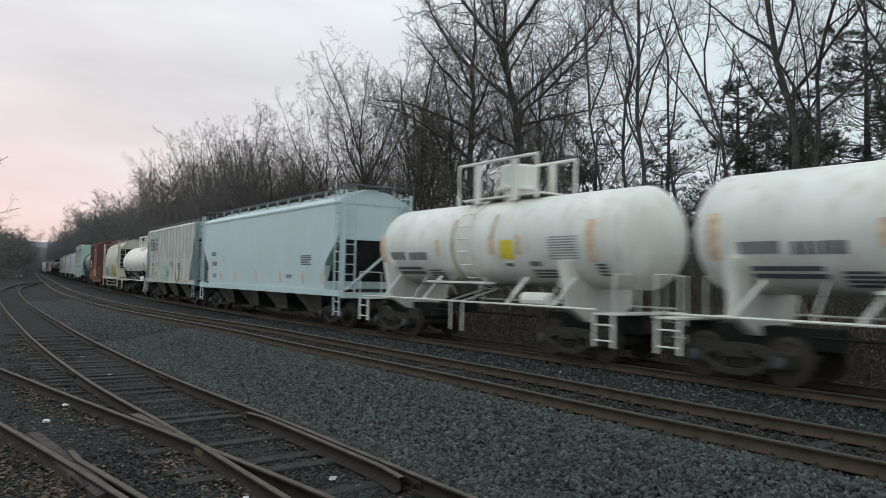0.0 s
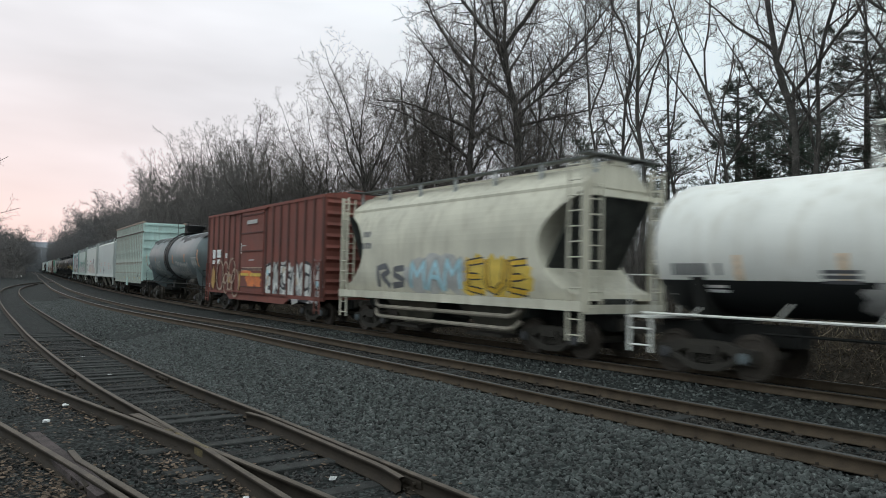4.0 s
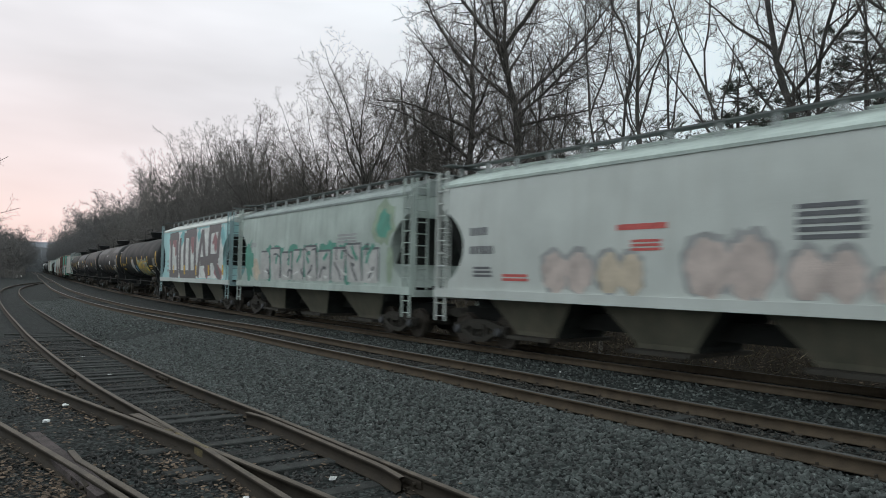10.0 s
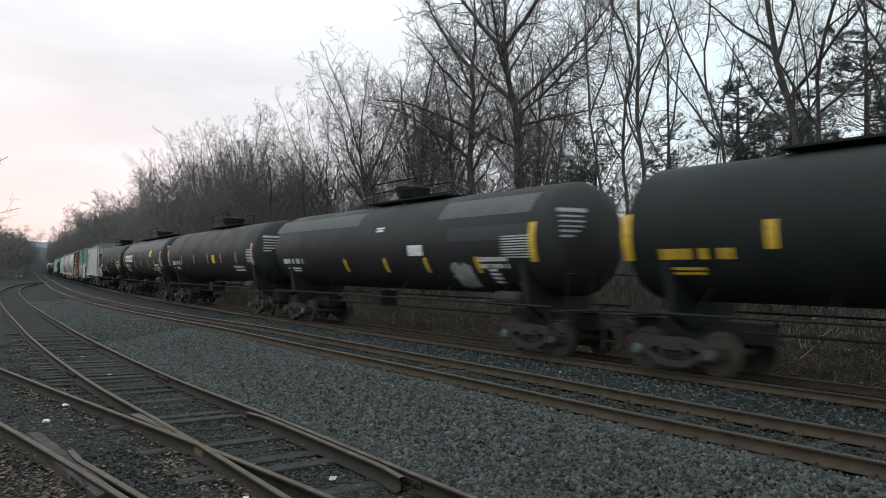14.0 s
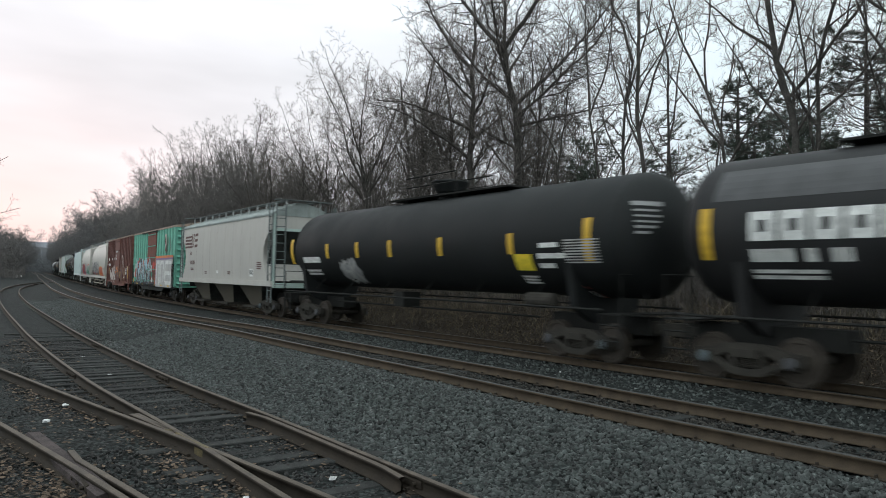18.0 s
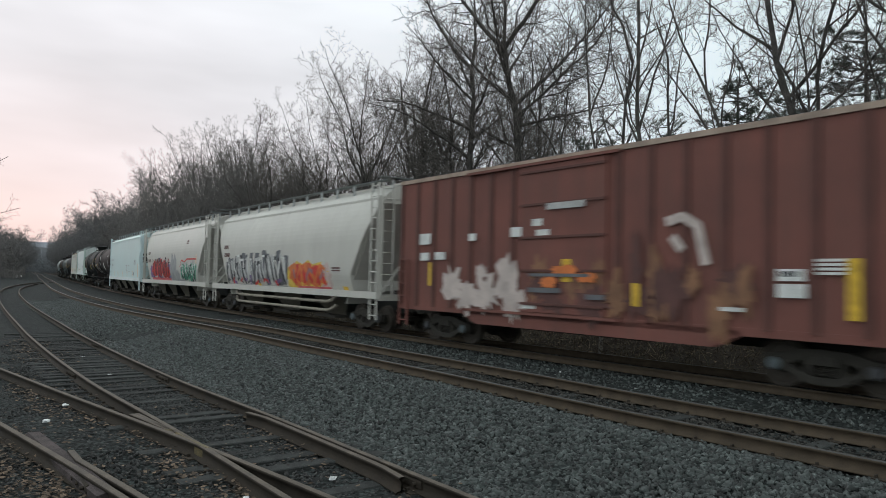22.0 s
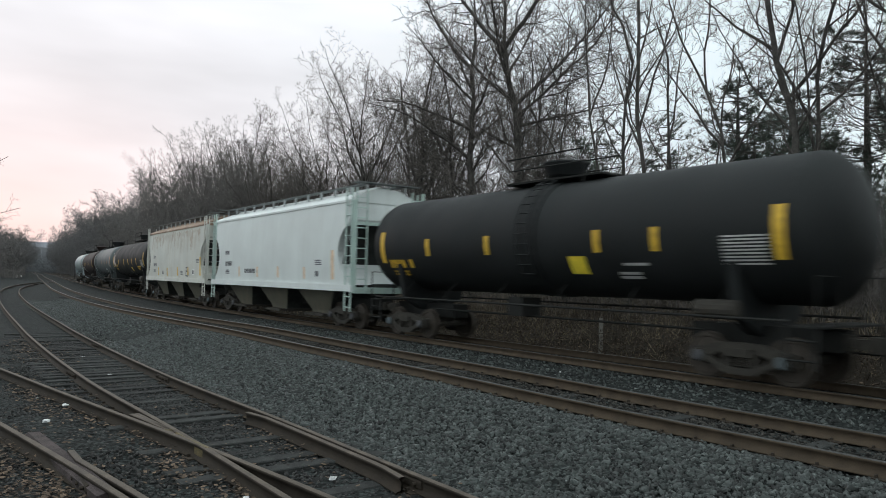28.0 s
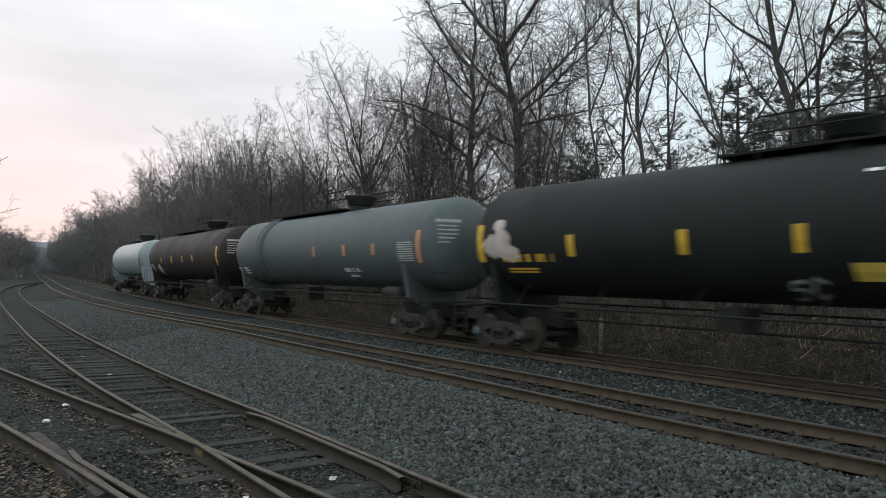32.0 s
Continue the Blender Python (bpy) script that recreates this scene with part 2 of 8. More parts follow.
def heights(s, o):
    """Ground profile across the line for arrays of s and o, before small lumps."""
    side = np.interp(s, [-150, -110, -30], [0.12, 0.02, SIDE_Z]) - 0.188
    near, one = np.interp(s, STEPS, NEAR_STEPS), np.ones_like(s)
    cols = np.stack([6.0 * one, 1.2 * one, 0.5 * one, side + 0.12, side, side, near - 0.34, near - 0.2, near - 0.2, -0.25 * one, -0.205 * one, -0.205 * one, -0.62 * one, -0.55 * one, 0.05 * one, 0.55 * one, one, 2.0 * one, 9.0 * one])
    i = np.clip(np.searchsorted(GROUND_O, o) - 1, 0, len(GROUND_O) - 2)
    k = np.arange(len(s))
    u = np.clip((o - GROUND_O[i]) / (GROUND_O[i + 1] - GROUND_O[i]), 0, 1)
    return cols[i, k] * (1 - u) + cols[i + 1, k] * u


def ground_height(s, o):
    return float(heights(np.array([float(s)]), np.array([float(o)]))[0])


def places(s, o):
    """World places on the ground for arrays of s and o."""
    t = np.interp(s, SS, _th)
    return np.stack([np.interp(s, SS, _px) - np.sin(t) * o, np.interp(s, SS, _py) + np.cos(t) * o, heights(s, o) + track_z(s)], -1)


def build_ground():
    ss = np.concatenate([np.arange(-740, -160, 20.0), np.arange(-160, -40, 4.0), np.arange(-40, 24, 0.5), np.arange(24, 80, 4.0), np.arange(80, 601, 40.0)])
    oo = np.concatenate([[-400, -200, -100, -60, -40], np.arange(-30, -16, 1.0), np.arange(-16, 10, 0.33), np.arange(10, 30, 1.5), [35, 45, 60, 100, 200, 400]])
    n = len(oo)
    os_ = np.tile(oo, len(ss))
    verts = places(np.repeat(ss, n), os_)
    for p, o in zip(verts, os_):
        lump = 0.05 if -8 < o < 3.4 else (0.10 if -15 < o < 4 else 0.35)
        p[2] += lump * 0.4 * noise.noise((p[0] * 0.9, p[1] * 0.9, 0.3)) + (lump * noise.noise((p[0] * 0.21, p[1] * 0.21, 4.0)) if not -15 < o < 4 else 0)
    faces, mats = [], []
    for i in range(len(ss) - 1):
        for j in range(n - 1):
            faces.append((i * n + j, i * n + j + 1, (i + 1) * n + j + 1, (i + 1) * n + j))
            mid = (oo[j] + oo[j + 1]) / 2
            mats.append(0 if -14.3 < mid < 3.6 else 1)
    me = np_mesh("ground", verts, faces, [M["ballast"], M["earth"]], smooth=True)
    me.polygons.foreach_set("material_index", np.array(mats, np.int32))
    ob = new("ground", me)
    tagged(ob, "dark grey ballast bed between earth banks with dead leaves", "ground", kind="structure")


build_ground()


# ---------------- rails and ties ----------------
RAIL_PROFILE = ((-0.075, -0.175), (0.075, -0.175), (0.075, -0.155), (0.012, -0.135), (0.012, -0.045), (0.037, -0.035), (0.037, -0.006), (0.028, 0.0),
                (-0.028, 0.0), (-0.037, -0.006), (-0.037, -0.035), (-0.012, -0.045), (-0.012, -0.135), (-0.075, -0.155))


def rail_mesh(name, of, zf, s0, s1, step=1.0, shine=True, rust="rail"):
    """A rail along the line o = of(s)."""
    rings = []
    s = s0
    stops = []
    while s < s1 - 1e-6:
        stops.append(s)
        s += step if s > -60 else step * 3
    stops.append(s1)
    for s in stops:
        rings.append([at(s, of(s) + a, zf(s) + b) for a, b in RAIL_PROFILE])
    n = len(RAIL_PROFILE)
    verts = [v for r in rings for v in r]
    faces, mi = [], []
    for i in range(len(rings) - 1):
        for j in range(n):
            k = (j + 1) % n
            faces.append((i * n + j, i * n + k, (i + 1) * n + k, (i + 1) * n + j))
            mi.append(1 if shine and j in (6, 7, 8) else 0)
    me = np_mesh(name, verts, faces, [M[rust], M["railtop" if rust == "mainrail" else "siderail"]])
    me.polygons.foreach_set("material_index", np.array(mi, np.int32))
    return me


def tie_mesh():
    bm = bmesh.new()
    bbox(bm, -0.115, 0.115, -1.3, 1.3, -0.19, 0.0)
    bmesh.ops.bevel(bm, geom=list(bm.edges), offset=0.012, segments=1, affect="EDGES")
    return mesh_of("tie", bm, M["tie"])


def build_track(name, label, of, zf, s0, s1, tie_drop=0.178, tie_from=-45, gap=0.53, rails=(-1, 1), reach=None, skip=None, rust="rail"):
    top = new(name)
    tagged(top, label, "railway track", kind="structure")
    for side in rails:
        part("rail", rail_mesh("rail", lambda s, k=side: of(s) + k * GAUGE / 2, zf, s0, s1, rust=rust), None, top)
    s = tie_from
    while s < min(s1, 24):
        o0, o1 = of(s) - 1.3, of(s) + 1.3
        if reach:
            o0 = min(o0, reach(s) - 1.3) if -3.5 < s else o0
        if skip and skip(s) - of(s) < 2.75:
            break
        ob = new("tie", TIE)
        ob.parent = top
        c = at(s, (o0 + o1) / 2, zf(s) - tie_drop + random.uniform(-0.03, 0.02))
        slope = (of(s + 0.5) - of(s - 0.5))
        ob.matrix_basis = Matrix.Translation(c) @ Matrix.Rotation(heading(s) + math.atan(slope) + random.uniform(-0.02, 0.02), 4, "Z") @ Matrix.Diagonal((1, (o1 - o0) / 2.6, 1, 1))
        s += gap + random.uniform(-0.05, 0.05)
    return top


TIE = tie_mesh()
build_track("track_far", "main railway track carrying the passing freight train", lambda s: 0.0, lambda s: 0.0, -740, 600, tie_drop=0.19, rust="mainrail")
build_track("track_near", "empty main railway track of rusty rails in grey ballast", near_o, near_z, -740, 600, tie_drop=0.188, rust="mainrail")
build_track("track_siding", "rusty siding track with worn dark ties", siding_o, siding_z, -158, 60, tie_drop=0.162, tie_from=-10)
build_track("track_spur", "rusty spur track leaving the siding at a turnout", spur_o, siding_z, -70, 30, tie_drop=0.185, tie_from=24)
# ---------------- freight cars ----------------
SPEED = 14.648


def wheel_mesh():
    bm = bmesh.new()
    rings = []
    for y, r in ((-0.07, 0.10), (-0.07, 0.16), (-0.045, 0.2), (-0.04, 0.36), (-0.065, 0.38), (-0.065, 0.455), (0.055, 0.46), (0.06, 0.485), (0.085, 0.485), (0.085, 0.38), (0.04, 0.35), (0.04, 0.1)):
        rings.append([(r * math.cos(2 * math.pi * k / 28), y, r * math.sin(2 * math.pi * k / 28)) for k in range(28)])
    loft(bm, rings)
    return mesh_of("wheel", bm, M["wheel"])


def sideframe_mesh():
    """Cast side frame: an arched top, two windows and a spring nest."""
    bm = bmesh.new()
    for side in (-1, 1):
        top = [(side * 1.12, 0.40, 0.62), (side * 0.80, 0.42, 0.66), (side * 0.45, 0.56, 0.76), (0, 0.62, 0.78)]
        loft(bm, [[(x, -0.08, a), (x, 0.08, a), (x, 0.08, b), (x, -0.08, b)] for x, a, b in top])
        low = [(side * 0.80, 0.40, 0.56), (side * 0.55, 0.28, 0.42), (side * 0.32, 0.16, 0.30), (0, 0.14, 0.28)]
        loft(bm, [[(x, -0.09, a), (x, 0.09, a), (x, 0.09, b), (x, -0.09, b)] for x, a, b in low])
        bbox(bm, side * 0.30 - 0.05, side * 0.30 + 0.05, -0.08, 0.08, 0.2, 0.66)
        bbox(bm, side * 0.89 - 0.13, side * 0.89 + 0.13, -0.12, 0.1, 0.33, 0.6)
    bbox(bm, -0.25, 0.25, -0.13, 0.1, 0.5, 0.66)
    return mesh_of("side_frame", bm, M["truck"])


def spring_mesh():
    """One coil spring: turns of wire as swells along a column."""
    bm = bmesh.new()
    rings = []
    for k in range(13):
        r, z = (0.055 if k % 2 else 0.037), 0.30 + 0.22 * k / 12
        rings.append([(r * math.cos(2 * math.pi * a / 8), r * math.sin(2 * math.pi * a / 8), z) for a in range(8)])
    loft(bm, rings)
    return mesh_of("spring", bm, M["truck"])


def bearing_mesh(col):
    bm = bmesh.new()
    loft(bm, [[(r * math.cos(2 * math.pi * k / 14), y, r * math.sin(2 * math.pi * k / 14)) for k in range(14)] for y, r in ((-0.13, 0.05), (-0.13, 0.09), (-0.1, 0.12), (0.0, 0.125))])
    return mesh_of("bearing_cap", bm, col)


def axle_mesh():
    bm = bmesh.new()
    tube(bm, [(0, -0.72, 0), (0, 0.72, 0)], 0.09, 10)
    return mesh_of("axle", bm, M["truck"])


def bolster_mesh():
    bm = bmesh.new()
    loft(bm, [[(-0.2, y, a), (0.2, y, a), (0.2, y, b), (-0.2, y, b)] for y, a, b in ((-1.05, 0.52, 0.66), (-0.5, 0.42, 0.7), (0.5, 0.42, 0.7), (1.05, 0.52, 0.66))])
    return mesh_of("bolster", bm, M["truck"])


def coupler_mesh():
    bm = bmesh.new()
    loft(bm, [[(x, -w, 0.86 - h), (x, w, 0.86 - h), (x, w, 0.86 + h), (x, -w, 0.86 + h)] for x, w, h in ((-0.75, 0.09, 0.09), (-0.25, 0.09, 0.09), (-0.2, 0.15, 0.14), (-0.04, 0.17, 0.15), (0.03, 0.1, 0.13))])
    bbox(bm, -0.8, -0.5, -0.17, 0.17, 0.72, 1.02)
    return mesh_of("coupler", bm, M["truck"])


WHEEL, SIDEFRAME, SPRING, AXLE, BOLSTER, COUPLER = wheel_mesh(), sideframe_mesh(), spring_mesh(), axle_mesh(), bolster_mesh(), coupler_mesh()
BEARING = bearing_mesh(mat("bearing_iron", (0.06, 0.06, 0.065), 0.6, var=0.3, scale=6))
BEARING_BLUE = bearing_mesh(mat("bearing_blue", (0.10, 0.12, 0.13), 0.7, var=0.3, scale=6))


def add_truck(car, x, blue=0.3):
    t = new("truck", BOLSTER)
    t.parent = car
    t.location = (x, 0, 0)
    for side in (-1, 1):
        f = part("side_frame", SIDEFRAME, None, t)
        f.location = (0, side * 1.0, 0)
        for dx in (-0.13, 0.0, 0.13):
            part("spring", SPRING, None, t).location = (dx, side * 1.02, 0)
        for ax in (-0.89, 0.89):
            b = part("bearing_cap", BEARING_BLUE if random.random() < blue else BEARING, None, t)
            b.location = (ax, side * 1.06, 0.46)
            if side > 0:
                b.rotation_euler = (0, 0, math.pi)
            w = part("wheel", WHEEL, None, t)
            w.location = (ax, side * 0.75, 0.46)
            if side > 0:
                w.rotation_euler = (0, 0, math.pi)
    for ax in (-0.89, 0.89):
        part("axle", AXLE, None, t).location = (ax, 0, 0.46)


def ladder(bm, x, y, z0, z1, w=0.42, step=0.36, along="x", r=0.018):
    """Two rails and rungs; along: the way the rungs run."""
    d = Vector((w / 2, 0, 0)) if along == "x" else Vector((0, w / 2, 0))
    c = Vector((x, y, 0))
    for k in (-1, 1):
        a = c + k * d
        bbox(bm, a.x - 0.03, a.x + 0.03, a.y - 0.02, a.y + 0.02, z0, z1)
    z = z0 + 0.15
    while z < z1:
        tube(bm, [c - d + Vector((0, 0, z)), c + d + Vector((0, 0, z))], r, 5)
        z += step


def side_patch(bm, surf, x0, x1, z0, z1, lift=0.006, nz=1, nx=1, skew=0.0):
    """A painted rectangle that follows the side of a car."""
    vs = [[bm.verts.new(surf(x0 + (x1 - x0) * i / nx + skew * (j / nz - 0.5), z0 + (z1 - z0) * j / nz, lift)) for i in range(nx + 1)] for j in range(nz + 1)]
    for a, b in zip(vs, vs[1:]):
        for i in range(nx):
            bm.faces.new((a[i], a[i + 1], b[i + 1], b[i]))


def stroke(bm, surf, pts, w, lift=0.006, seg=0.12):
    """A painted line of width w through pts (x, z), following the side of a car."""
    pts = [Vector((a, b)) for a, b in pts]
    fine = [pts[0]]
    for a, b in zip(pts, pts[1:]):
        k = max(1, int((b - a).length / seg))
        fine += [a.lerp(b, i / k) for i in range(1, k + 1)]
    prev = None
    for i, q in enumerate(fine):
        d = (fine[min(i + 1, len(fine) - 1)] - fine[max(i - 1, 0)])
        d = d.normalized() if d.length > 1e-6 else Vector((1, 0))
        nrm = Vector((-d.y, d.x)) * w / 2
        cur = [bm.verts.new(surf(q.x + e * nrm.x, q.y + e * nrm.y, lift)) for e in (-1, 1)]
        if prev:
            bm.faces.new((prev[0], cur[0], cur[1], prev[1]))
        prev = cur


def blob(bm, surf, cx, cz, rx, rz, seed=0, lift=0.005, rough=0.25, n=22, rings=4):
    """An uneven painted cloud."""
    rnd = random.Random(seed)
    rad = [1 + rough * (rnd.random() - 0.5) * 2 for _ in range(n)]
    mid = bm.verts.new(surf(cx, cz, lift))
    prev = None
    for k in range(1, rings + 1):
        u = k / rings
        cur = [bm.verts.new(surf(cx + rx * u * (1 + (rad[i] - 1) * u) * math.cos(2 * math.pi * i / n), cz + rz * u * (1 + (rad[i] - 1) * u) * math.sin(2 * math.pi * i / n), lift)) for i in range(n)]
        for i in range(n):
            j = (i + 1) % n
            if prev is None:
                bm.faces.new((mid, cur[i], cur[j]))
            else:
                bm.faces.new((prev[i], cur[i], cur[j], prev[j]))
        prev = cur


def text_bars(surf, x, z, w, rows, h=0.07, gap=0.05, seed=0, lift=0.006, chars=True):
    """Lettering too small or not to be read, as bars of its size, one mesh each."""
    rnd = random.Random(seed)
    made = []

    def bar(a, b, c, d):
        bm = bmesh.new()
        side_patch(bm, surf, a, b, c, d, lift)
        made.append(bm)

    for r in range(rows):
        zz = z - r * (h + gap)
        if not chars or h < 0.1:
            bar(x, x + w * rnd.uniform(0.8, 1.0), zz, zz + h)
            continue
        xx = x
        while xx < x + w:
            c = h * rnd.uniform(0.5, 0.8)
            if rnd.random() > 0.12:
                bar(xx, min(xx + c, x + w), zz, zz + h)
            xx += c + h * 0.22
    return made


GLYPHS = (((0, 0), (0.08, 1), (0.5, 0.45), (0.92, 1), (1, 0)), ((0.1, 0), (0.05, 0.9), (0.6, 1), (0.95, 0.7), (0.4, 0.5), (1, 0)), ((0.9, 0.9), (0.3, 1), (0.05, 0.5), (0.3, 0), (0.95, 0.15)),
          ((0, 0), (0.5, 1), (1, 0), (0.75, 0.4), (0.25, 0.4)), ((0.95, 0.95), (0.1, 0.9), (0.15, 0.5), (0.85, 0.5), (0.15, 0.45), (0.1, 0.05), (1, 0)), ((0, 1), (0.1, 0.1), (0.55, 0), (0.95, 0.2), (1, 1)),
          ((0.05, 0), (0.05, 1), (0.1, 0.5), (0.9, 1), (0.35, 0.5), (1, 0)), ((0.5, 0), (0.5, 0.95), (0, 0.9), (1, 1)), ((0.9, 1), (0.2, 0.85), (0.2, 0.55), (0.85, 0.45), (0.8, 0.05), (0.05, 0.05)))


def graffiti(car, surf, x0, x1, z0, z1, n, fill, outline=None, cloud=None, seed=0, w=0.16, extra=()):
    """A sprayed piece: an uneven cloud, letter-like strokes with an outline, and a few accents."""
    rnd = random.Random(seed)

    def sprayed(draw, m, nm="graffiti", label=""):
        bm = bmesh.new()
        draw(bm)
        return part(nm, bm, M[m], car, label)

    if cloud:
        k = max(2, int((x1 - x0) / (z1 - z0) * 1.3))
        for i in range(k):
            cz = (z0 + z1) / 2 + rnd.uniform(-0.1, 0.1)
            sd = rnd.random()
            sprayed(lambda bm: blob(bm, surf, x0 + (i + 0.5) * (x1 - x0) / k, cz, (x1 - x0) / k * 0.75, (z1 - z0) * 0.6, sd, 0.004 + 0.0004 * i), cloud, "graffiti", "sprayed graffiti cloud")
    shapes = []
    step = (x1 - x0) / n
    for i in range(n):
        g = rnd.choice(GLYPHS)
        shapes.append([(x0 + step * (i + 0.08 + 0.86 * a) + rnd.uniform(-0.03, 0.03) + 0.1 * (b - 0.5), z0 + (z1 - z0) * (0.04 + 0.92 * b) + rnd.uniform(-0.05, 0.05)) for a, b in g])
    for i, q in enumerate(shapes):
        if outline:
            sprayed(lambda bm: stroke(bm, surf, q, w * 1.75, 0.008 + 0.0002 * i), outline, "graffiti_outline")
        sprayed(lambda bm: stroke(bm, surf, q, w, 0.011 + 0.0002 * i), fill, "graffiti_letter", "sprayed letter stroke")
    for j, m in enumerate(extra):
        for i in range(n):
            q = rnd.choice(rnd.choice(shapes))
            e = (q[0] + rnd.uniform(-0.25, 0.25), q[1] + rnd.uniform(-0.3, 0.3))
            sprayed(lambda bm: stroke(bm, surf, [q, e], w * rnd.uniform(0.5, 0.9), 0.014 + 0.0005 * j), m, "graffiti_accent")


def new_car(name, label, cat, lc):
    car = new(name)
    tagged(car, label, cat, "cars of the freight train")
    for k in (-1, 1):
        c = part("coupler", COUPLER, None, car)
        c.location = (k * (lc / 2 - 0.02), 0, 0)
        if k < 0:
            c.rotation_euler = (0, 0, math.pi)
    car["length"] = lc
    return car


def flat_side(y):
    return lambda x, z, lift=0.005: (x, -(y + lift), z)


# ---- covered hopper ----


GRATING = mat("walkway_grating", (0.13, 0.138, 0.138), 0.7, 0.2, var=0.25, scale=4)
BAYPAINT = mat("bay_olive_grey", (0.095, 0.088, 0.070), 0.85, var=0.3, scale=1.5, streak=0.7, streak_col=(0.06, 0.055, 0.045), spec=0.15)
PIPE = mat("grimy_pipe", (0.25, 0.22, 0.18), 0.7, var=0.25, scale=3, streak=0.4, streak_col=(0.12, 0.10, 0.08))
# shade under hopper ends and bays as a dark colour; also plain black sills
SHADEBLACK = mat("shade_black_sheet", (0.040, 0.042, 0.040), 0.9, var=0.35, scale=2, streak=0.5, streak_col=(0.02, 0.019, 0.018), spec=0.1)


def covered_hopper(label, lc, paint, roofpaint=None, eave=4.75, sill=1.3, top=5.15, bulge=0.06, notch=0.9, notch_lo=1.75, notch_hi=3.95, round_notch=True, bays=3, width=1.53,
                   endgap=0.62, underpaint=None, rib_count=0, endpaint=None, walk_posts=9, pipe=False, cyl=False, sillpaint=None, ladderpaint=None):
    car = new_car("covered_hopper_car", label, "covered hopper", lc)
    hb = lc / 2 - endgap          # half length over the side sheets
    hs = hb - 0.28
    roofpaint, underpaint, endpaint, sillpaint = roofpaint or ROOFGREY, underpaint or BAYPAINT, endpaint or paint, sillpaint or paint

    def wy(z):
        u = (z - sill) / (eave - sill)
        if cyl:
            return width - 0.42 * max(0.0, u - 0.55) ** 2 / 0.2 - 0.25 * max(0.0, 0.3 - u) ** 2 / 0.09
        return width - bulge * (2 * u - 1) ** 2

    def lx(z):
        if notch_lo < z < notch_hi:
            u = (z - notch_lo) / (notch_hi - notch_lo)
            d = math.sin(math.pi * min(1, u * 1.02)) ** 0.6 if round_notch else 1 - u
            return hs - notch * d
        return hs if z >= notch_hi or round_notch else hs - notch

    def surf(x, z, lift=0.005):
        return (x, -(wy(z) + lift), z)

    # side shell
    bm = bmesh.new()
    zs = [sill + 0.2 + (eave - sill - 0.2) * i / 18 for i in range(19)]
    loft(bm, [[(-lx(z), -wy(z), z), (lx(z), -wy(z), z), (lx(z), wy(z), z), (-lx(z), wy(z), z)] for z in zs])
    part("body", bm, paint, car)
    # roof with its centre trough
    bm = bmesh.new()
    we = wy(eave) + 0.035
    prof = [(-we, eave - 0.05), (-we, eave + 0.03), (-we * 0.93, eave + 0.12), (-0.62, top - 0.05), (-0.45, top), (0.45, top), (0.62, top - 0.05), (we * 0.93, eave + 0.12), (we, eave + 0.03), (we, eave - 0.05)]
    loft(bm, [[(x, y, z) for y, z in prof] for x in (-hs - 0.03, hs + 0.03)])
    roof = part("roof", bm, roofpaint, car)
    # running board with posts
    bm = bmesh.new()
    for sy in (-1, 1):
        bbox(bm, -hb + 0.05, hb - 0.05, sy * 0.72 - 0.16, sy * 0.72 + 0.16, top + 0.16, top + 0.2)
    for ex in (-1, 1):
        bbox(bm, ex * (hb - 0.25) - 0.22, ex * (hb - 0.25) + 0.22, -1.35, 1.35, top + 0.16, top + 0.2)
    part("running_board", bm, GRATING, car)
    pm = None
    for i in range(walk_posts):
        x = -hb + 0.3 + (2 * hb - 0.6) * i / (walk_posts - 1)
        if pm is None:
            bm = bmesh.new()
            bbox(bm, -0.05, 0.05, -0.03, 0.03, top - 0.28, top + 0.16)
            pm = mesh_of("walk_post", bm, GALV)
        for sy in (-1, 1):
            part("walk_post", pm, None, car).location = (x, sy * 0.82, 0)
    # hatches
    for k in range(8):
        bm = bmesh.new()
        cx = -hs * 0.88 + hs * 1.76 * k / 7
        bbox(bm, cx - 0.75, cx + 0.75, -0.3, 0.3, top - 0.01, top + 0.1)
        part("hatch", bm, roofpaint, roof)
    # side sill and end platform
    for sy in (-1, 1):
        bm = bmesh.new()
        bbox(bm, -hb, hb, sy * (width - 0.03) - 0.07, sy * (width - 0.03) + 0.07, sill - 0.04, sill + 0.2)
        part("side_sill", bm, sillpaint, car)
    bm = bmesh.new()
    bbox(bm, -lc / 2 + 0.7, lc / 2 - 0.7, -0.3, 0.3, 0.7, 1.1)
    part("centre_sill", bm, M["under"], car)
    # end sheets: slope under the end and an upper wall
    for ex in (-1, 1):
        bm = bmesh.new()
        xi = hs - notch - 0.6
        loft(bm, [[(ex * xi, y, sill - 0.3), (ex * (xi + 0.05), y, sill - 0.3), (ex * (hs + 0.02), y, notch_hi), (ex * (hs - 0.03), y, notch_hi)] for y in (-wy(2.4) + 0.16, wy(2.4) - 0.16)])
        # the shade below the car end is painted onto the sheet
        part("slope_sheet", bm, SHADEBLACK if round_notch or notch < 1.3 else endpaint, car)
        bm = bmesh.new()
        bbox(bm, ex * hb - 0.04, ex * hb + 0.04, -width + 0.05, width - 0.05, sill - 0.1, sill + 0.12)
        for sy in (-1, 1):
            bbox(bm, ex * (hb - 0.05) - 0.06, ex * (hb - 0.05) + 0.06, sy * (width - 0.1) - 0.06, sy * (width - 0.1) + 0.06, sill, eave)
        bbox(bm, ex * (hb - 0.05) - 0.05, ex * (hb - 0.05) + 0.05, -width + 0.1, width - 0.1, notch_hi - 0.1, notch_hi + 0.02)
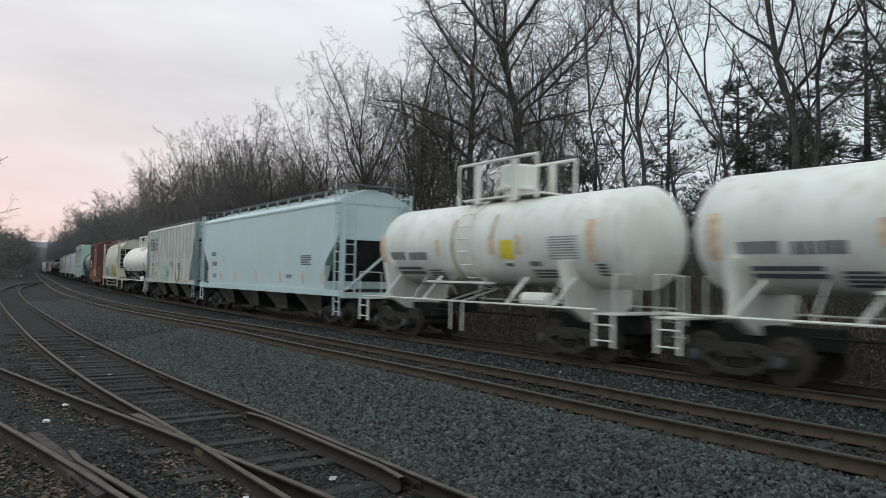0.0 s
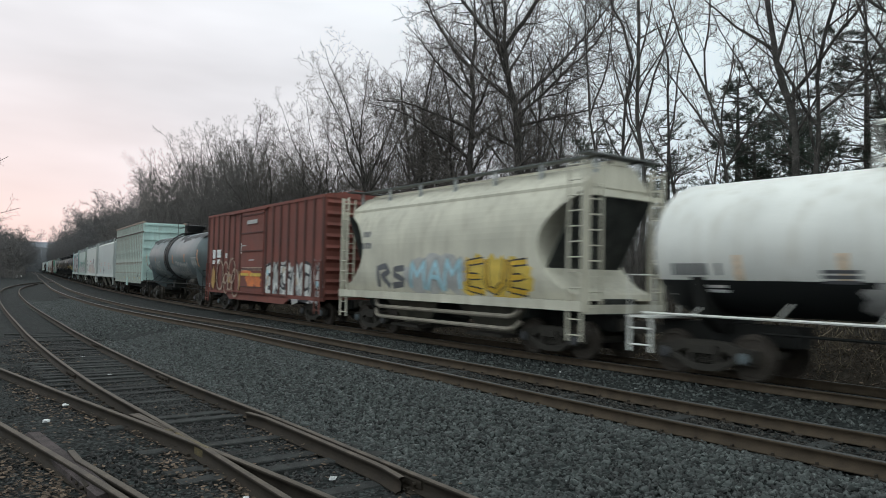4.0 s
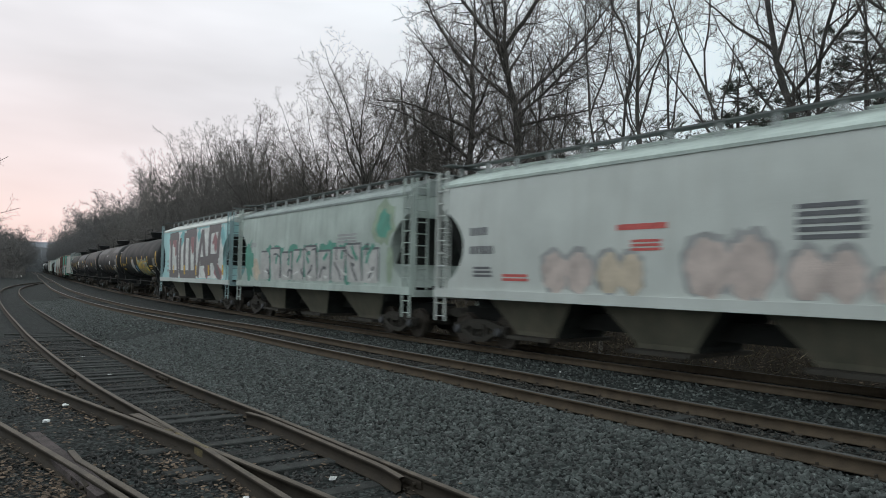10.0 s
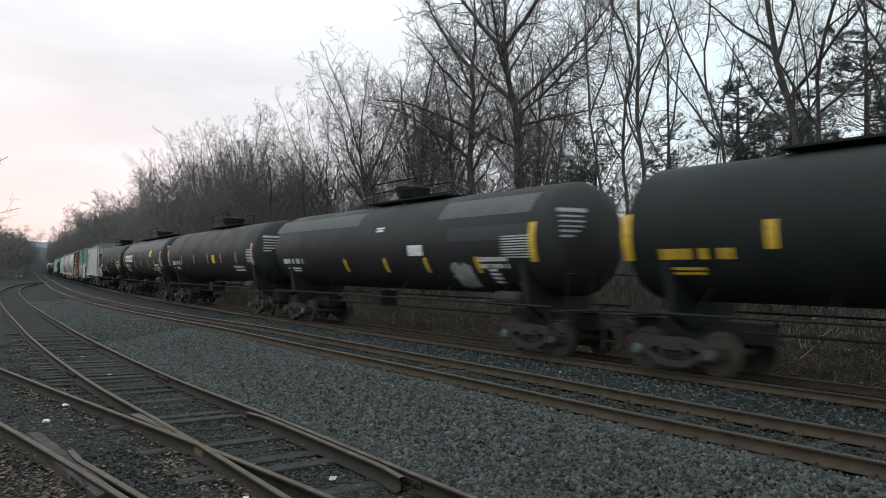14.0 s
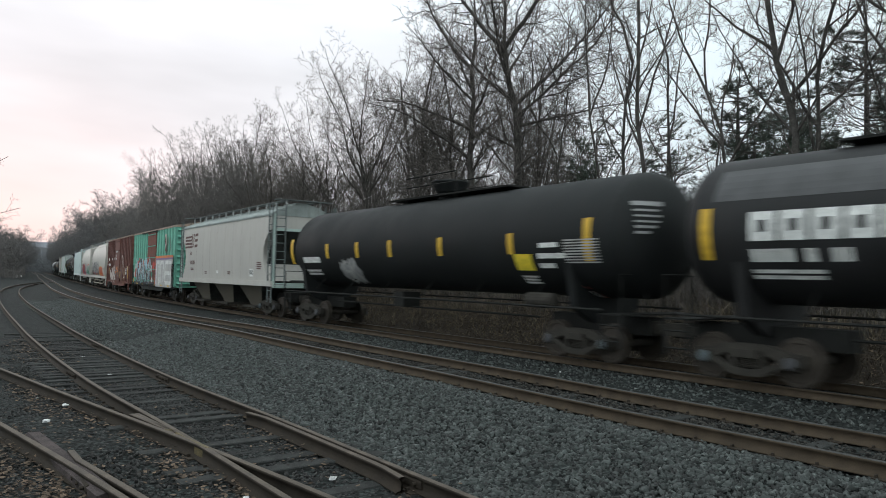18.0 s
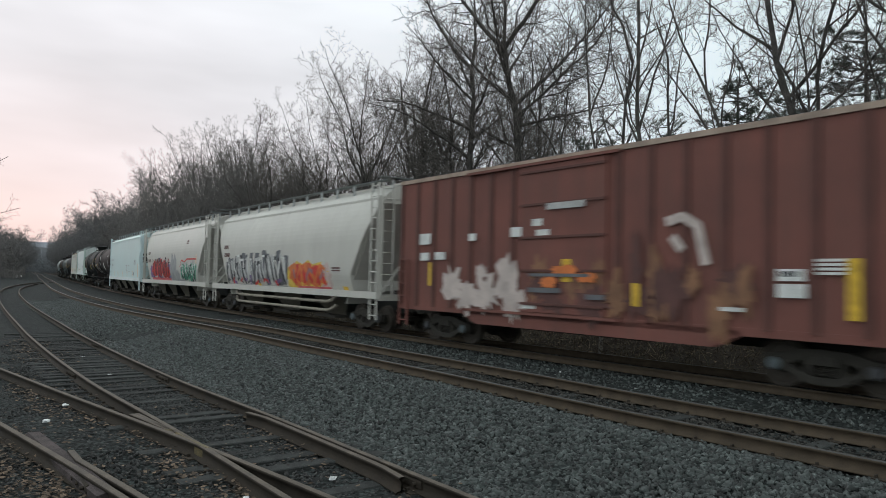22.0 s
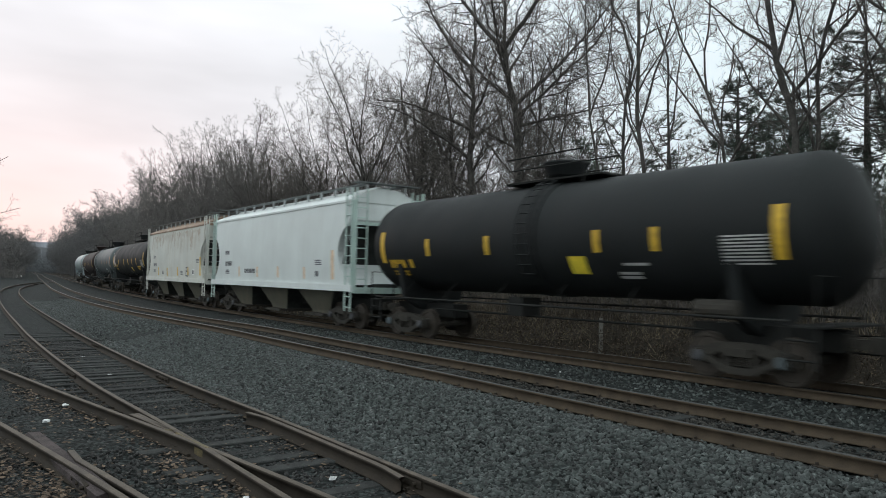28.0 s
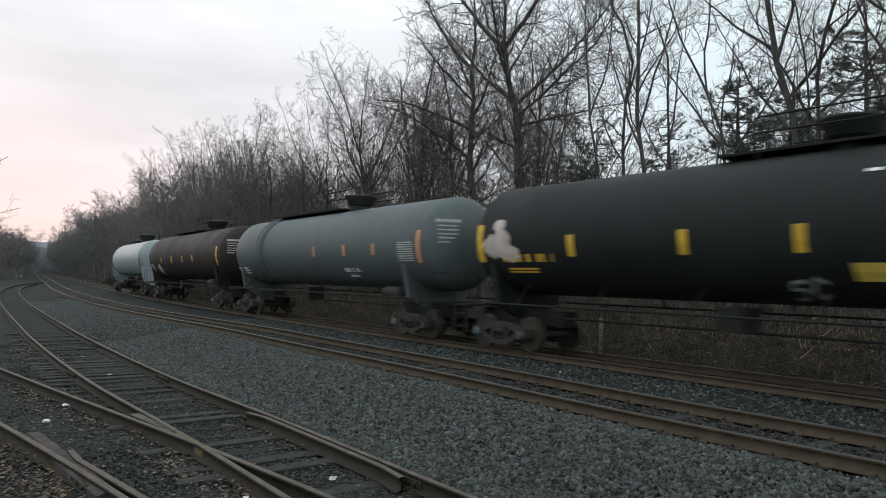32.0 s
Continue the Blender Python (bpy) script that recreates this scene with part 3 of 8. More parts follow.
        if not round_notch:
            tube(bm, [(ex * (hb - 0.02), -1.3, sill + 0.2), (ex * (hb - 0.02), 0.9, notch_hi - 0.2)], 0.05, 6)
        part("end_frame", bm, endpaint, car)
        bm = bmesh.new()
        bbox(bm, ex * (hb - 0.35) - 0.25, ex * (hb - 0.35) + 0.25, -0.5, 0.5, sill - 0.15, sill + 0.25)
        part("draft_sill", bm, SHADEBLACK, car)
        for sy in (-1, 1):
            bm = bmesh.new()
            ladder(bm, ex * (hb - 0.28), sy * (width + 0.0), sill - 0.75, top - 0.05, 0.44, 0.37)
            part("ladder", bm, ladderpaint or endpaint, car)
            bm = bmesh.new()
            ladder(bm, ex * (hb + 0.03), sy * (width - 0.35), sill - 0.1, top - 0.05, 0.44, 0.37, along="y")
            part("ladder", bm, ladderpaint or endpaint, car)
    # discharge bays
    n = bays
    span = 2 * (hs - notch - 0.35)
    bl = span / n
    for i in range(n):
        cx = -span / 2 + bl * (i + 0.5)
        bm = bmesh.new()
        y = wy(sill) - 0.2
        loft(bm, [[(cx - a, -b, z), (cx + a, -b, z), (cx + a, b, z), (cx - a, b, z)] for a, b, z in ((bl * 0.42, y, sill + 0.2), (bl * 0.38, y * 0.97, sill - 0.05), (bl * 0.20, y * 0.72, 0.56), (bl * 0.19, y * 0.70, 0.44))])
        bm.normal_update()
        # faces not turned sideways get the dark colour that stands for shade
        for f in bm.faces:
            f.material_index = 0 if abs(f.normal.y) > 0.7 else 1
        part("bay", bm, [underpaint, SHADEBLACK], car)
        bm = bmesh.new()
        bbox(bm, cx - bl * 0.2, cx + bl * 0.2, -1.25, 1.25, 0.34, 0.43)
        part("outlet_gate", bm, M["truck"], car)
    if rib_count:
        rm = None
        for i in range(rib_count):
            x = -hs + 0.08 + (2 * hs - 0.16) * i / (rib_count - 1)
            if rm is None:
                bm = bmesh.new()
                loft(bm, [[(-0.05, -wy(z) - 0.075, z), (0.05, -wy(z) - 0.075, z), (0.07, -wy(z) + 0.01, z), (-0.07, -wy(z) + 0.01, z)] for z in (sill + 0.1, eave - 0.04)])
                rm = mesh_of("rib", bm, paint)
            if lx(2.6) > abs(x):
                part("rib", rm, None, car).location = (x, 0, 0)
            else:
                bm = bmesh.new()
                loft(bm, [[(x - 0.05, -wy(z) - 0.075, z), (x + 0.05, -wy(z) - 0.075, z), (x + 0.07, -wy(z) + 0.01, z), (x - 0.07, -wy(z) + 0.01, z)] for z in (notch_hi, eave - 0.04)])
                part("rib", bm, paint, car)
    if pipe:
        for z, r in ((0.95, 0.065), (0.62, 0.06)):
            bm = bmesh.new()
            tube(bm, [(-hs * 0.64, -1.34, z + 0.22), (-hs * 0.61, -1.43, z + 0.06), (-hs * 0.57, -1.45, z), (hs * 0.57, -1.45, z), (hs * 0.61, -1.43, z + 0.06), (hs * 0.64, -1.34, z + 0.22)], r, 8)
            part("air_pipe", bm, PIPE, car)
    add_truck(car, -(lc / 2 - 2.15))
    add_truck(car, lc / 2 - 2.15)
    return car, surf, hs


# ---- tank car ----


def tank_car(label, lc, paint, radius=1.52, zc=3.0, endgap=1.2, belt=None, railpaint=None, saddle=None, dome_x=1.1, plat=(-1.5, 4.4), lower=None, housing=0, toppaint=None, front=0.0, back=0.0, marks=False):
    car = new_car("tank_car", label, "tank car", lc)
    hl = lc / 2 - endgap
    railpaint, saddle = railpaint or M["under"], saddle or paint
    depth = radius * 0.48
    seg = 40

    def ring(x, r):
        return [(x - back, r * math.sin(2 * math.pi * k / seg), zc + r * math.cos(2 * math.pi * k / seg)) for k in range(seg)]

    def surf(x, z, lift=0.005):
        d = max(-0.999, min(0.999, (z - zc) / radius))
        return (x - back, -(radius + lift) * math.sqrt(1 - d * d), zc + (radius + lift) * d)

    bm = bmesh.new()
    prof = [(-hl + depth * (1 - math.cos(a)), radius * math.sin(a)) for a in np.linspace(0.06, math.pi / 2, 9)]
    xs = prof + [(-hl + depth + (2 * hl + front - 2 * depth) * i / 8, radius) for i in range(1, 8)] + [(front - x, r) for x, r in prof[::-1]]
    loft(bm, [ring(x, r) for x, r in xs])
    part("tank", bm, paint, car, smooth=True)
    # weld bands
    for x in (-hl + depth + 0.02, hl + front - depth - 0.02):
        bm = bmesh.new()
        loft(bm, [ring(x - 0.03, radius + 0.004), ring(x + 0.03, radius + 0.004)], cap=False)
        part("weld_band", bm, paint, car)
    if belt:
        x0, w, bp = belt
        bm = bmesh.new()
        loft(bm, [ring(x0 - w / 2, radius + 0.0), ring(x0 - w / 2, radius + 0.03), ring(x0 + w / 2, radius + 0.03), ring(x0 + w / 2, radius)], cap=False)
        part("belt", bm, bp, car)
        bm = bmesh.new()
        zz = zc - radius
        for sy in (-1, 1):
            pts = [(x0 - back, sy * (radius + 0.12) * math.sin(a), zc + (radius + 0.12) * math.cos(a)) for a in np.linspace(0.35, 2.2, 12)]
            for dx in (-0.22, 0.22):
                tube(bm, [(q[0] + dx, q[1], q[2]) for q in pts], 0.025, 5)
            for q in pts:
                tube(bm, [(q[0] - 0.22, q[1], q[2]), (q[0] + 0.22, q[1], q[2])], 0.018, 5)
        part("ladder", bm, bp, car)
    # stub sills, saddles, end platforms
    for ex in (-1, 1):
        bm = bmesh.new()
        bbox(bm, min(ex * (lc / 2 - 0.6), ex * (lc / 2 - 3.8)), max(ex * (lc / 2 - 0.6), ex * (lc / 2 - 3.8)), -0.28, 0.28, 0.68, 1.1)
        part("stub_sill", bm, M["under"], car)
        bm = bmesh.new()
        xb = ex * (lc / 2 - 2.2)
        loft(bm, [[(xb - 0.12, -w, z), (xb + 0.12, -w, z), (xb + 0.12, w, z), (xb - 0.12, w, z)] for w, z in ((0.5, 0.9), (1.15, 1.25), (1.38, zc - radius * 0.45))])
        part("saddle", bm, saddle, car)
        xe = ex * (lc / 2 - 0.85)
        bm = bmesh.new()
        bbox(bm, xe - 0.35, xe + 0.35, -1.4, 1.4, 1.16, 1.2)
        plate = part("end_platform", bm, railpaint, car)
        for sy in (-1, 1):
            bm = bmesh.new()
            ladder(bm, xe, sy * 1.38, 0.42, 1.2, 0.56, 0.36, r=0.022)
            part("step", bm, railpaint, plate)
            bm = bmesh.new()
            tube(bm, [(xe + ex * 0.3, sy * 1.38, 1.2), (xe + ex * 0.3, sy * 1.38, 2.1), (xe + ex * 0.3, sy * 0.5, 2.1), (xe + ex * 0.3, sy * 0.5, 1.2)], 0.022, 6)
            part("grab_rail", bm, railpaint, plate)
    # side handrail
    for sy in (-1, 1):
        bm = bmesh.new()
        tube(bm, [(-lc / 2 + 1.0, sy * 1.5, 1.28), (lc / 2 - 1.0, sy * 1.5, 1.28)], 0.03, 6)
        for x in np.linspace(-hl * 0.75, hl * 0.75, 6):
            zz = zc - radius * 0.8
            tube(bm, [(x, sy * 1.5, 1.28), (x, sy * 0.95, zz)], 0.018, 5)
        part("handrail", bm, railpaint, car)
    # brake cylinder
    bm = bmesh.new()
    x0 = hl - 1.9
    loft(bm, [[(x, -1.18 + r * math.cos(2 * math.pi * k / 14), 1.42 + r * math.sin(2 * math.pi * k / 14)) for k in range(14)] for x, r in ((x0 - 0.5, 0.12), (x0 - 0.44, 0.2), (x0 + 0.44, 0.2), (x0 + 0.5, 0.12))])
    part("air_reservoir", bm, railpaint if railpaint is not M["under"] else M["truck"], car)
    bm = bmesh.new()
    bbox(bm, -1.0, -0.4, -1.0, -0.3, 0.95, 1.45)
    tube(bm, [(-hl + 2.5, -0.6, 0.95), (hl - 2.5, -0.6, 0.95)], 0.03, 5)
    part("valve_gear", bm, M["under"], car)
    if marks:
        # stencilled lines on the front head
        for k, (w, h) in enumerate(((0.75, 0.1), (0.62, 0.045), (0.66, 0.045), (0.6, 0.045), (0.5, 0.06), (0.34, 0.06))):
            z = zc + 0.62 - 0.13 * k
            bm = bmesh.new()
            rows = []
            for y in np.linspace(-1.2, -1.2 + w, 5):
                rows.append([(hl + front - back + 0.012 - depth * (1 - math.sqrt(max(0.02, 1 - (y * y + (q - zc) ** 2) / radius ** 2))), y, q) for q in (z, z + h)])
            loft(bm, rows, cap=False, closed=False)
            part("head_lettering", bm, M["g_grey"], car)
    if lower:
        zcut, lp = lower
        bm = bmesh.new()
        rings = []
        for x, r in xs:
            r = r + 0.005
            lim = math.acos(max(-1.0, min(1.0, (zcut - zc) / r))) if r > abs(zcut - zc) else math.pi
            rings.append([(x + (0.005 if x > 0 else -0.005) * (1 if abs(x) > hl - depth else 0), r * math.sin(a), zc + r * math.cos(a)) for a in np.linspace(lim, 2 * math.pi - lim, 21)])
        loft(bm, rings, cap=False, closed=False)
        part("lower_paint", bm, lp, car, "black lower half of the tank", smooth=True)
    # fittings on top
    zt = zc + radius
    toppaint = toppaint or paint
    dome_x, plat = dome_x - back, (plat[0] - back, plat[1] - back)
    n = 20
    bm = bmesh.new()
    prof = ((0.42, -0.12), (0.42, 0.14), (0.5, 0.2), (0.66, 0.52), (0.64, 0.56), (0.4, 0.6)) if not housing else [(a * housing, b * housing) for a, b in ((0.42, -0.14), (0.42, 0.24), (0.62, 0.28), (0.62, 0.36), (0.56, 0.38), (0.56, 0.94), (0.5, 1.0), (0.2, 1.03))]
    loft(bm, [[(dome_x + r * math.cos(2 * math.pi * k / n), r * math.sin(2 * math.pi * k / n), zt + z) for k in range(n)] for r, z in prof])
    part("dome", bm, toppaint, car)
    bm = bmesh.new()
    a, b = plat
    bbox(bm, a, b, -0.6, 0.6, zt + 0.04, zt + 0.09)
    part("top_platform", bm, railpaint, car)
    for sy in (-0.75, 0.75):
        bm = bmesh.new()
        h = 1.1 * housing if housing else 0.72
        r0 = 0.05 if housing else 0.022
        if housing:
            tube(bm, [(a, sy, zt - 0.1), (a, sy, zt + h), (b, sy, zt + h), (b, sy, zt - 0.1)], r0, 6)
            for x in (a + 0.9, b - 0.9):
                bbox(bm, x - 0.14, x + 0.14, sy - 0.02, sy + 0.02, zt - 0.1, zt + h)
        else:
            c0, c1 = dome_x - 1.5, dome_x + 1.3
            tube(bm, [(c0, sy, zt - 0.12), (c0, sy, zt + h), (c1, sy, zt + h), (c1, sy, zt - 0.12)], r0, 5)
            tube(bm, [(c0, sy, zt + h * 0.55), (c1, sy, zt + h * 0.55)], r0 * 0.8, 5)
        part("railing", bm, railpaint, car)
    add_truck(car, -(lc / 2 - 2.2))
    add_truck(car, lc / 2 - 2.2)
    return car, surf, hl


# ---- box car ----


def box_car(label, lc, paint, eave=4.9, sill=1.0, width=1.5, endgap=0.85, ribs=8, door=(-1.6, 2.4), doorpaint=None, roofpaint=None, sillpaint=None, deep=True, ribdark=None, ribw=0.09, skirt=None):
    car = new_car("box_car", label, "box car", lc)
    hb = lc / 2 - endgap
    doorpaint, roofpaint, sillpaint = doorpaint or paint, roofpaint or paint, sillpaint or paint
    surf = flat_side(width)
    bm = bmesh.new()
    loft(bm, [[(x, -width, sill), (x, width, sill), (x, width, eave), (x, -width, eave)] for x in (-hb, hb)])
    body = part("body", bm, paint, car)
    bm = bmesh.new()
    prof = [(-width - 0.05, eave - 0.1), (-width - 0.05, eave + 0.02), (0, eave + 0.26), (width + 0.05, eave + 0.02), (width + 0.05, eave - 0.1)]
    loft(bm, [[(x, y, z) for y, z in prof] for x in (-hb - 0.05, hb + 0.05)])
    roof = part("roof", bm, roofpaint, car)
    rs = None
    for i in range(13):
        if rs is None:
            bm = bmesh.new()
            loft(bm, [[(x, -width - 0.03, eave + 0.0), (x, 0, eave + 0.235), (x, width + 0.03, eave + 0.0), (x, 0, eave + 0.31)] for x in (-0.05, 0.05)])
            rs = mesh_of("roof_seam", bm, roofpaint)
        part("roof_seam", rs, None, roof).location = (-hb + 0.3 + (2 * hb - 0.6) * i / 12, 0, 0)
    # ribs on both sides of the door
    d0, d1 = door
    rm = None
    for i in range(ribs * 2 + 2):
        x = -hb + 0.07 + (2 * hb - 0.14) * i / (ribs * 2 + 1)
        if d0 - 0.15 < x < d1 + 0.15:
            continue
        if rm is None:
            bm = bmesh.new()
            loft(bm, [[(-ribw, -(width - 0.01), z), (ribw, -(width - 0.01), z), (ribw * 0.6, -(width + 0.065), z), (-ribw * 0.6, -(width + 0.065), z)] for z in (sill + 0.06, eave - 0.1)])
            rm = mesh_of("rib", bm, ribdark or paint)
        part("rib", rm, None, car).location = (x, 0, 0)
        r = part("rib", rm, None, car)
        r.location, r.rotation_euler = (x, 0, 0), (0, 0, math.pi)
    # doors with their bars
    for sy in (-1, 1):
        bm = bmesh.new()
        bbox(bm, d0, d1, min(sy * width, sy * (width + 0.07)), max(sy * width, sy * (width + 0.07)), sill + 0.12, eave - 0.16)
        dr = part("door", bm, doorpaint, car)
        for k in range(5):
            bm = bmesh.new()
            z = sill + 0.3 + (eave - sill - 0.65) * k / 4
            bbox(bm, d0 + 0.03, d1 - 0.03, min(sy * (width + 0.06), sy * (width + 0.11)), max(sy * (width + 0.06), sy * (width + 0.11)), z, z + 0.06)
            part("door_bar", bm, ribdark or doorpaint, dr)
        for z in (sill + 0.03, eave - 0.15):
            bm = bmesh.new()
            bbox(bm, d0 - 2.2, d1 + 0.4, min(sy * (width + 0.05), sy * (width + 0.12)), max(sy * (width + 0.05), sy * (width + 0.12)), z, z + 0.07)
            part("door_track", bm, sillpaint, car)
    # sill
    for sy in (-1, 1):
        bm = bmesh.new()
        y0, y1 = sorted((sy * (width - 0.1), sy * (width + 0.02)))
        bbox(bm, -hb, hb, y0, y1, sill - 0.06, sill + 0.1)
        if deep:
            loft(bm, [[(x, y0, z), (x, y1, z), (x, y1, sill + 0.05), (x, y0, sill + 0.05)] for x, z in ((-hb + 3.2, sill - 0.05), (-hb + 3.8, sill - 0.32), (hb - 3.8, sill - 0.32), (hb - 3.2, sill - 0.05))])
        part("side_sill", bm, sillpaint, car)
    # corrugated ends
    for ex in (-1, 1):
        bm = bmesh.new()
        for k in range(9):
            z = sill + 0.25 + (eave - sill - 0.55) * k / 8
            loft(bm, [[(ex * hb, y, z - 0.13), (ex * (hb + 0.02), y, z - 0.1), (ex * (hb + 0.11), y, z), (ex * (hb + 0.02), y, z + 0.1), (ex * hb, y, z + 0.13)] for y in (-width + 0.08, width - 0.08)])
        part("end_corrugation", bm, paint, car)
        for sy in (-1, 1):
            bm = bmesh.new()
            ladder(bm, ex * (hb - 0.32), sy * (width + 0.1), sill - 0.55, sill + 1.5, 0.44, 0.38)
            part("ladder", bm, sillpaint, car)
    bm = bmesh.new()
    bbox(bm, -lc / 2 + 0.7, lc / 2 - 0.7, -0.3, 0.3, 0.66, 1.0)
    bbox(bm, -2.0, 2.0, -1.1, 1.1, 0.62, 0.8)
    part("centre_sill", bm, M["under"], car)
    add_truck(car, -(lc / 2 - 2.6))
    add_truck(car, lc / 2 - 2.6)
    return car, surf, hb


# ---- wood-chip gondola ----


def chip_gondola(label, lc, paint, rimpaint, top=5.75, sill=1.25, width=1.5, endgap=0.6, ribs=17):
    car = new_car("chip_gondola_car", label, "gondola", lc)
    hb = lc / 2 - endgap
    surf = flat_side(width)
    for sy in (-1, 1):
        bm = bmesh.new()
        bbox(bm, -hb, hb, min(sy * width, sy * (width - 0.06)), max(sy * width, sy * (width - 0.06)), sill, top)
        part("side_panel", bm, paint, car)
    for ex in (-1, 1):
        bm = bmesh.new()
        bbox(bm, min(ex * hb, ex * (hb - 0.06)), max(ex * hb, ex * (hb - 0.06)), -width + 0.06, width - 0.06, sill, top)
        part("end_panel", bm, paint, car)
        for z in (1.9, 2.5, 3.1, 3.75, 4.4, 5.0, 5.55):
            bm = bmesh.new()
            bbox(bm, min(ex * hb, ex * (hb + 0.09)), max(ex * hb, ex * (hb + 0.09)), -width, width, z, z + 0.1)
            part("end_rib", bm, paint, car)
        for y in (-0.55, 0.55):
            bm = bmesh.new()
            bbox(bm, min(ex * hb, ex * (hb + 0.06)), max(ex * hb, ex * (hb + 0.06)), y - 0.05, y + 0.05, 5.12, top)
            part("end_post", bm, paint, car)
    bm = bmesh.new()
    bbox(bm, -hb, hb, -width + 0.06, width - 0.06, sill, sill + 0.1)
    part("floor_plate", bm, M["under"], car)
    bm = bmesh.new()
    bbox(bm, -hb + 0.07, hb - 0.07, -width + 0.07, width - 0.07, 4.6, 5.25)
    part("chip_load", bm, M["leaf"], car, "heap of wood chips filling the car")
    for sy in (-1, 1):
        bm = bmesh.new()
        y0, y1 = sorted((sy * (width - 0.08), sy * (width + 0.1)))
        bbox(bm, -hb - 0.04, hb + 0.04, y0, y1, top - 0.02, top + 0.1)
        part("top_rim", bm, rimpaint, car)
        bm = bmesh.new()
        bbox(bm, -hb, hb, y0, sy * (width + 0.05) if sy > 0 else y1, 5.0, 5.07)
        bbox(bm, -hb, hb, min(sy * width, sy * (width + 0.05)), max(sy * width, sy * (width + 0.05)), 5.0, 5.07)
        part("belt_rail", bm, DARKRUST, car)
    rm = bmesh.new()
    loft(rm, [[(-0.09, -(width - 0.01), z), (0.09, -(width - 0.01), z), (0.05, -(width + 0.09), z), (-0.05, -(width + 0.09), z)] for z in (sill - 0.2, top)])
    rm = mesh_of("rib", rm, RIBRUST)
    for i in range(ribs):
        x = -hb + 0.6 + (2 * hb - 1.2) * i / (ribs - 1)
        part("rib", rm, None, car).location = (x, 0, 0)
        r = part("rib", rm, None, car)
        r.location, r.rotation_euler = (x, 0, 0), (0, 0, math.pi)
    bm = bmesh.new()
    for sy in (-1, 1):
        bbox(bm, -0.25, 0.25, sy * (width + 0.02) - 0.06, sy * (width + 0.02) + 0.06, sill - 0.45, sill + 0.2)
    part("post_foot", bm, paint, car)
    gm = bmesh.new()
    tube(gm, [(-0.2, 0, 0), (0.2, 0, 0)], 0.018, 5)
    gm = mesh_of("grab_iron", gm, paint)
    for ex in (-1, 1):
        for sy in (-1, 1):
            for k in range(8):
                part("grab_iron", gm, None, car).location = (ex * (hb - 0.25), sy * (width + 0.07), sill + 0.3 + k * 0.42)
    bm = bmesh.new()
    bbox(bm, -lc / 2 + 0.7, lc / 2 - 0.7, -0.3, 0.3, 0.66, 1.05)
    part("centre_sill", bm, M["under"], car)
    add_truck(car, -(lc / 2 - 2.3))
    add_truck(car, lc / 2 - 2.3)
    return car, surf, hb


# ---- paints ----
LADDERGREY = mat("ladder_grime", (0.13, 0.15, 0.15), 0.7, var=0.25, scale=3)
# darker green carries the ribs' shading, its brown patches are rust
GREENRIB = mat("green_rib_shade_rust", (0.12, 0.33, 0.255), 0.7, var=0.25, scale=2, patch=0.6, patch_col=(0.10, 0.075, 0.05), patch_scale=2.5)
ROOFGREY = mat("roof_grime_grey", (0.27, 0.30, 0.29), 0.75, var=0.2, scale=1.2, streak=0.5, streak_col=(0.16, 0.16, 0.15), spec=0.15)
GALV = mat("galvanised_grating", (0.36, 0.38, 0.38), 0.55, 0.3, var=0.2, scale=4)
CREAMWHITE = mat("paint_tank_white", (0.76, 0.75, 0.71), 0.4, var=0.10, scale=0.8, streak=0.35, streak_col=(0.42, 0.36, 0.27))
PALEBLUE = mat("paint_pale_blue", (0.535, 0.64, 0.655), 0.5, var=0.06, scale=0.6, streak=0.12, streak_col=(0.36, 0.38, 0.38))
NSGREY = mat("paint_rib_grey", (0.55, 0.55, 0.52), 0.6, var=0.12, scale=0.8, streak=0.45, streak_col=(0.33, 0.30, 0.25), patch=0.15, patch_col=(0.3, 0.2, 0.14))
DIRTYCREAM = mat("paint_dirty_cream", (0.55, 0.52, 0.43), 0.6, var=0.15, scale=0.8, streak=0.5, streak_col=(0.30, 0.26, 0.2))
BOXRED = mat("paint_box_red", (0.19, 0.062, 0.048), 0.7, var=0.18, scale=0.7, streak=0.4, streak_col=(0.10, 0.05, 0.04), patch=0.25, patch_col=(0.11, 0.05, 0.035))
BOXRIB = mat("paint_rib_dark", (0.105, 0.045, 0.038), 0.75, var=0.2, scale=1.5)
BOXBROWN = mat("paint_box_brown", (0.17, 0.065, 0.052), 0.7, var=0.2, scale=0.7, streak=0.45, streak_col=(0.10, 0.06, 0.05))
TANKGREY = mat("paint_tank_grey", (0.135, 0.165, 0.172), 0.45, var=0.15, scale=0.7, streak=0.3, streak_col=(0.08, 0.085, 0.085))
MINT = mat("paint_mint", (0.47, 0.62, 0.585), 0.65, var=0.12, scale=0.8, streak=0.35, streak_col=(0.30, 0.31, 0.27), patch=0.3, patch_col=(0.22, 0.13, 0.09), patch_scale=2.5)
RIBRUST = mat("rib_rust", (0.40, 0.42, 0.38), 0.7, var=0.2, scale=1.5, patch=0.8, patch_col=(0.16, 0.085, 0.06), patch_scale=1.6, streak=0.5, streak_col=(0.2, 0.13, 0.1))
DARKRUST = mat("belt_rust", (0.10, 0.075, 0.065), 0.8, var=0.3, scale=3)
RUSTRIM = mat("rim_rust", (0.33, 0.25, 0.2), 0.8, var=0.25, scale=3)
HOPGREY = mat("paint_hopper_grey", (0.43, 0.46, 0.45), 0.55, var=0.1, scale=0.7, streak=0.3, streak_col=(0.33, 0.34, 0.32))
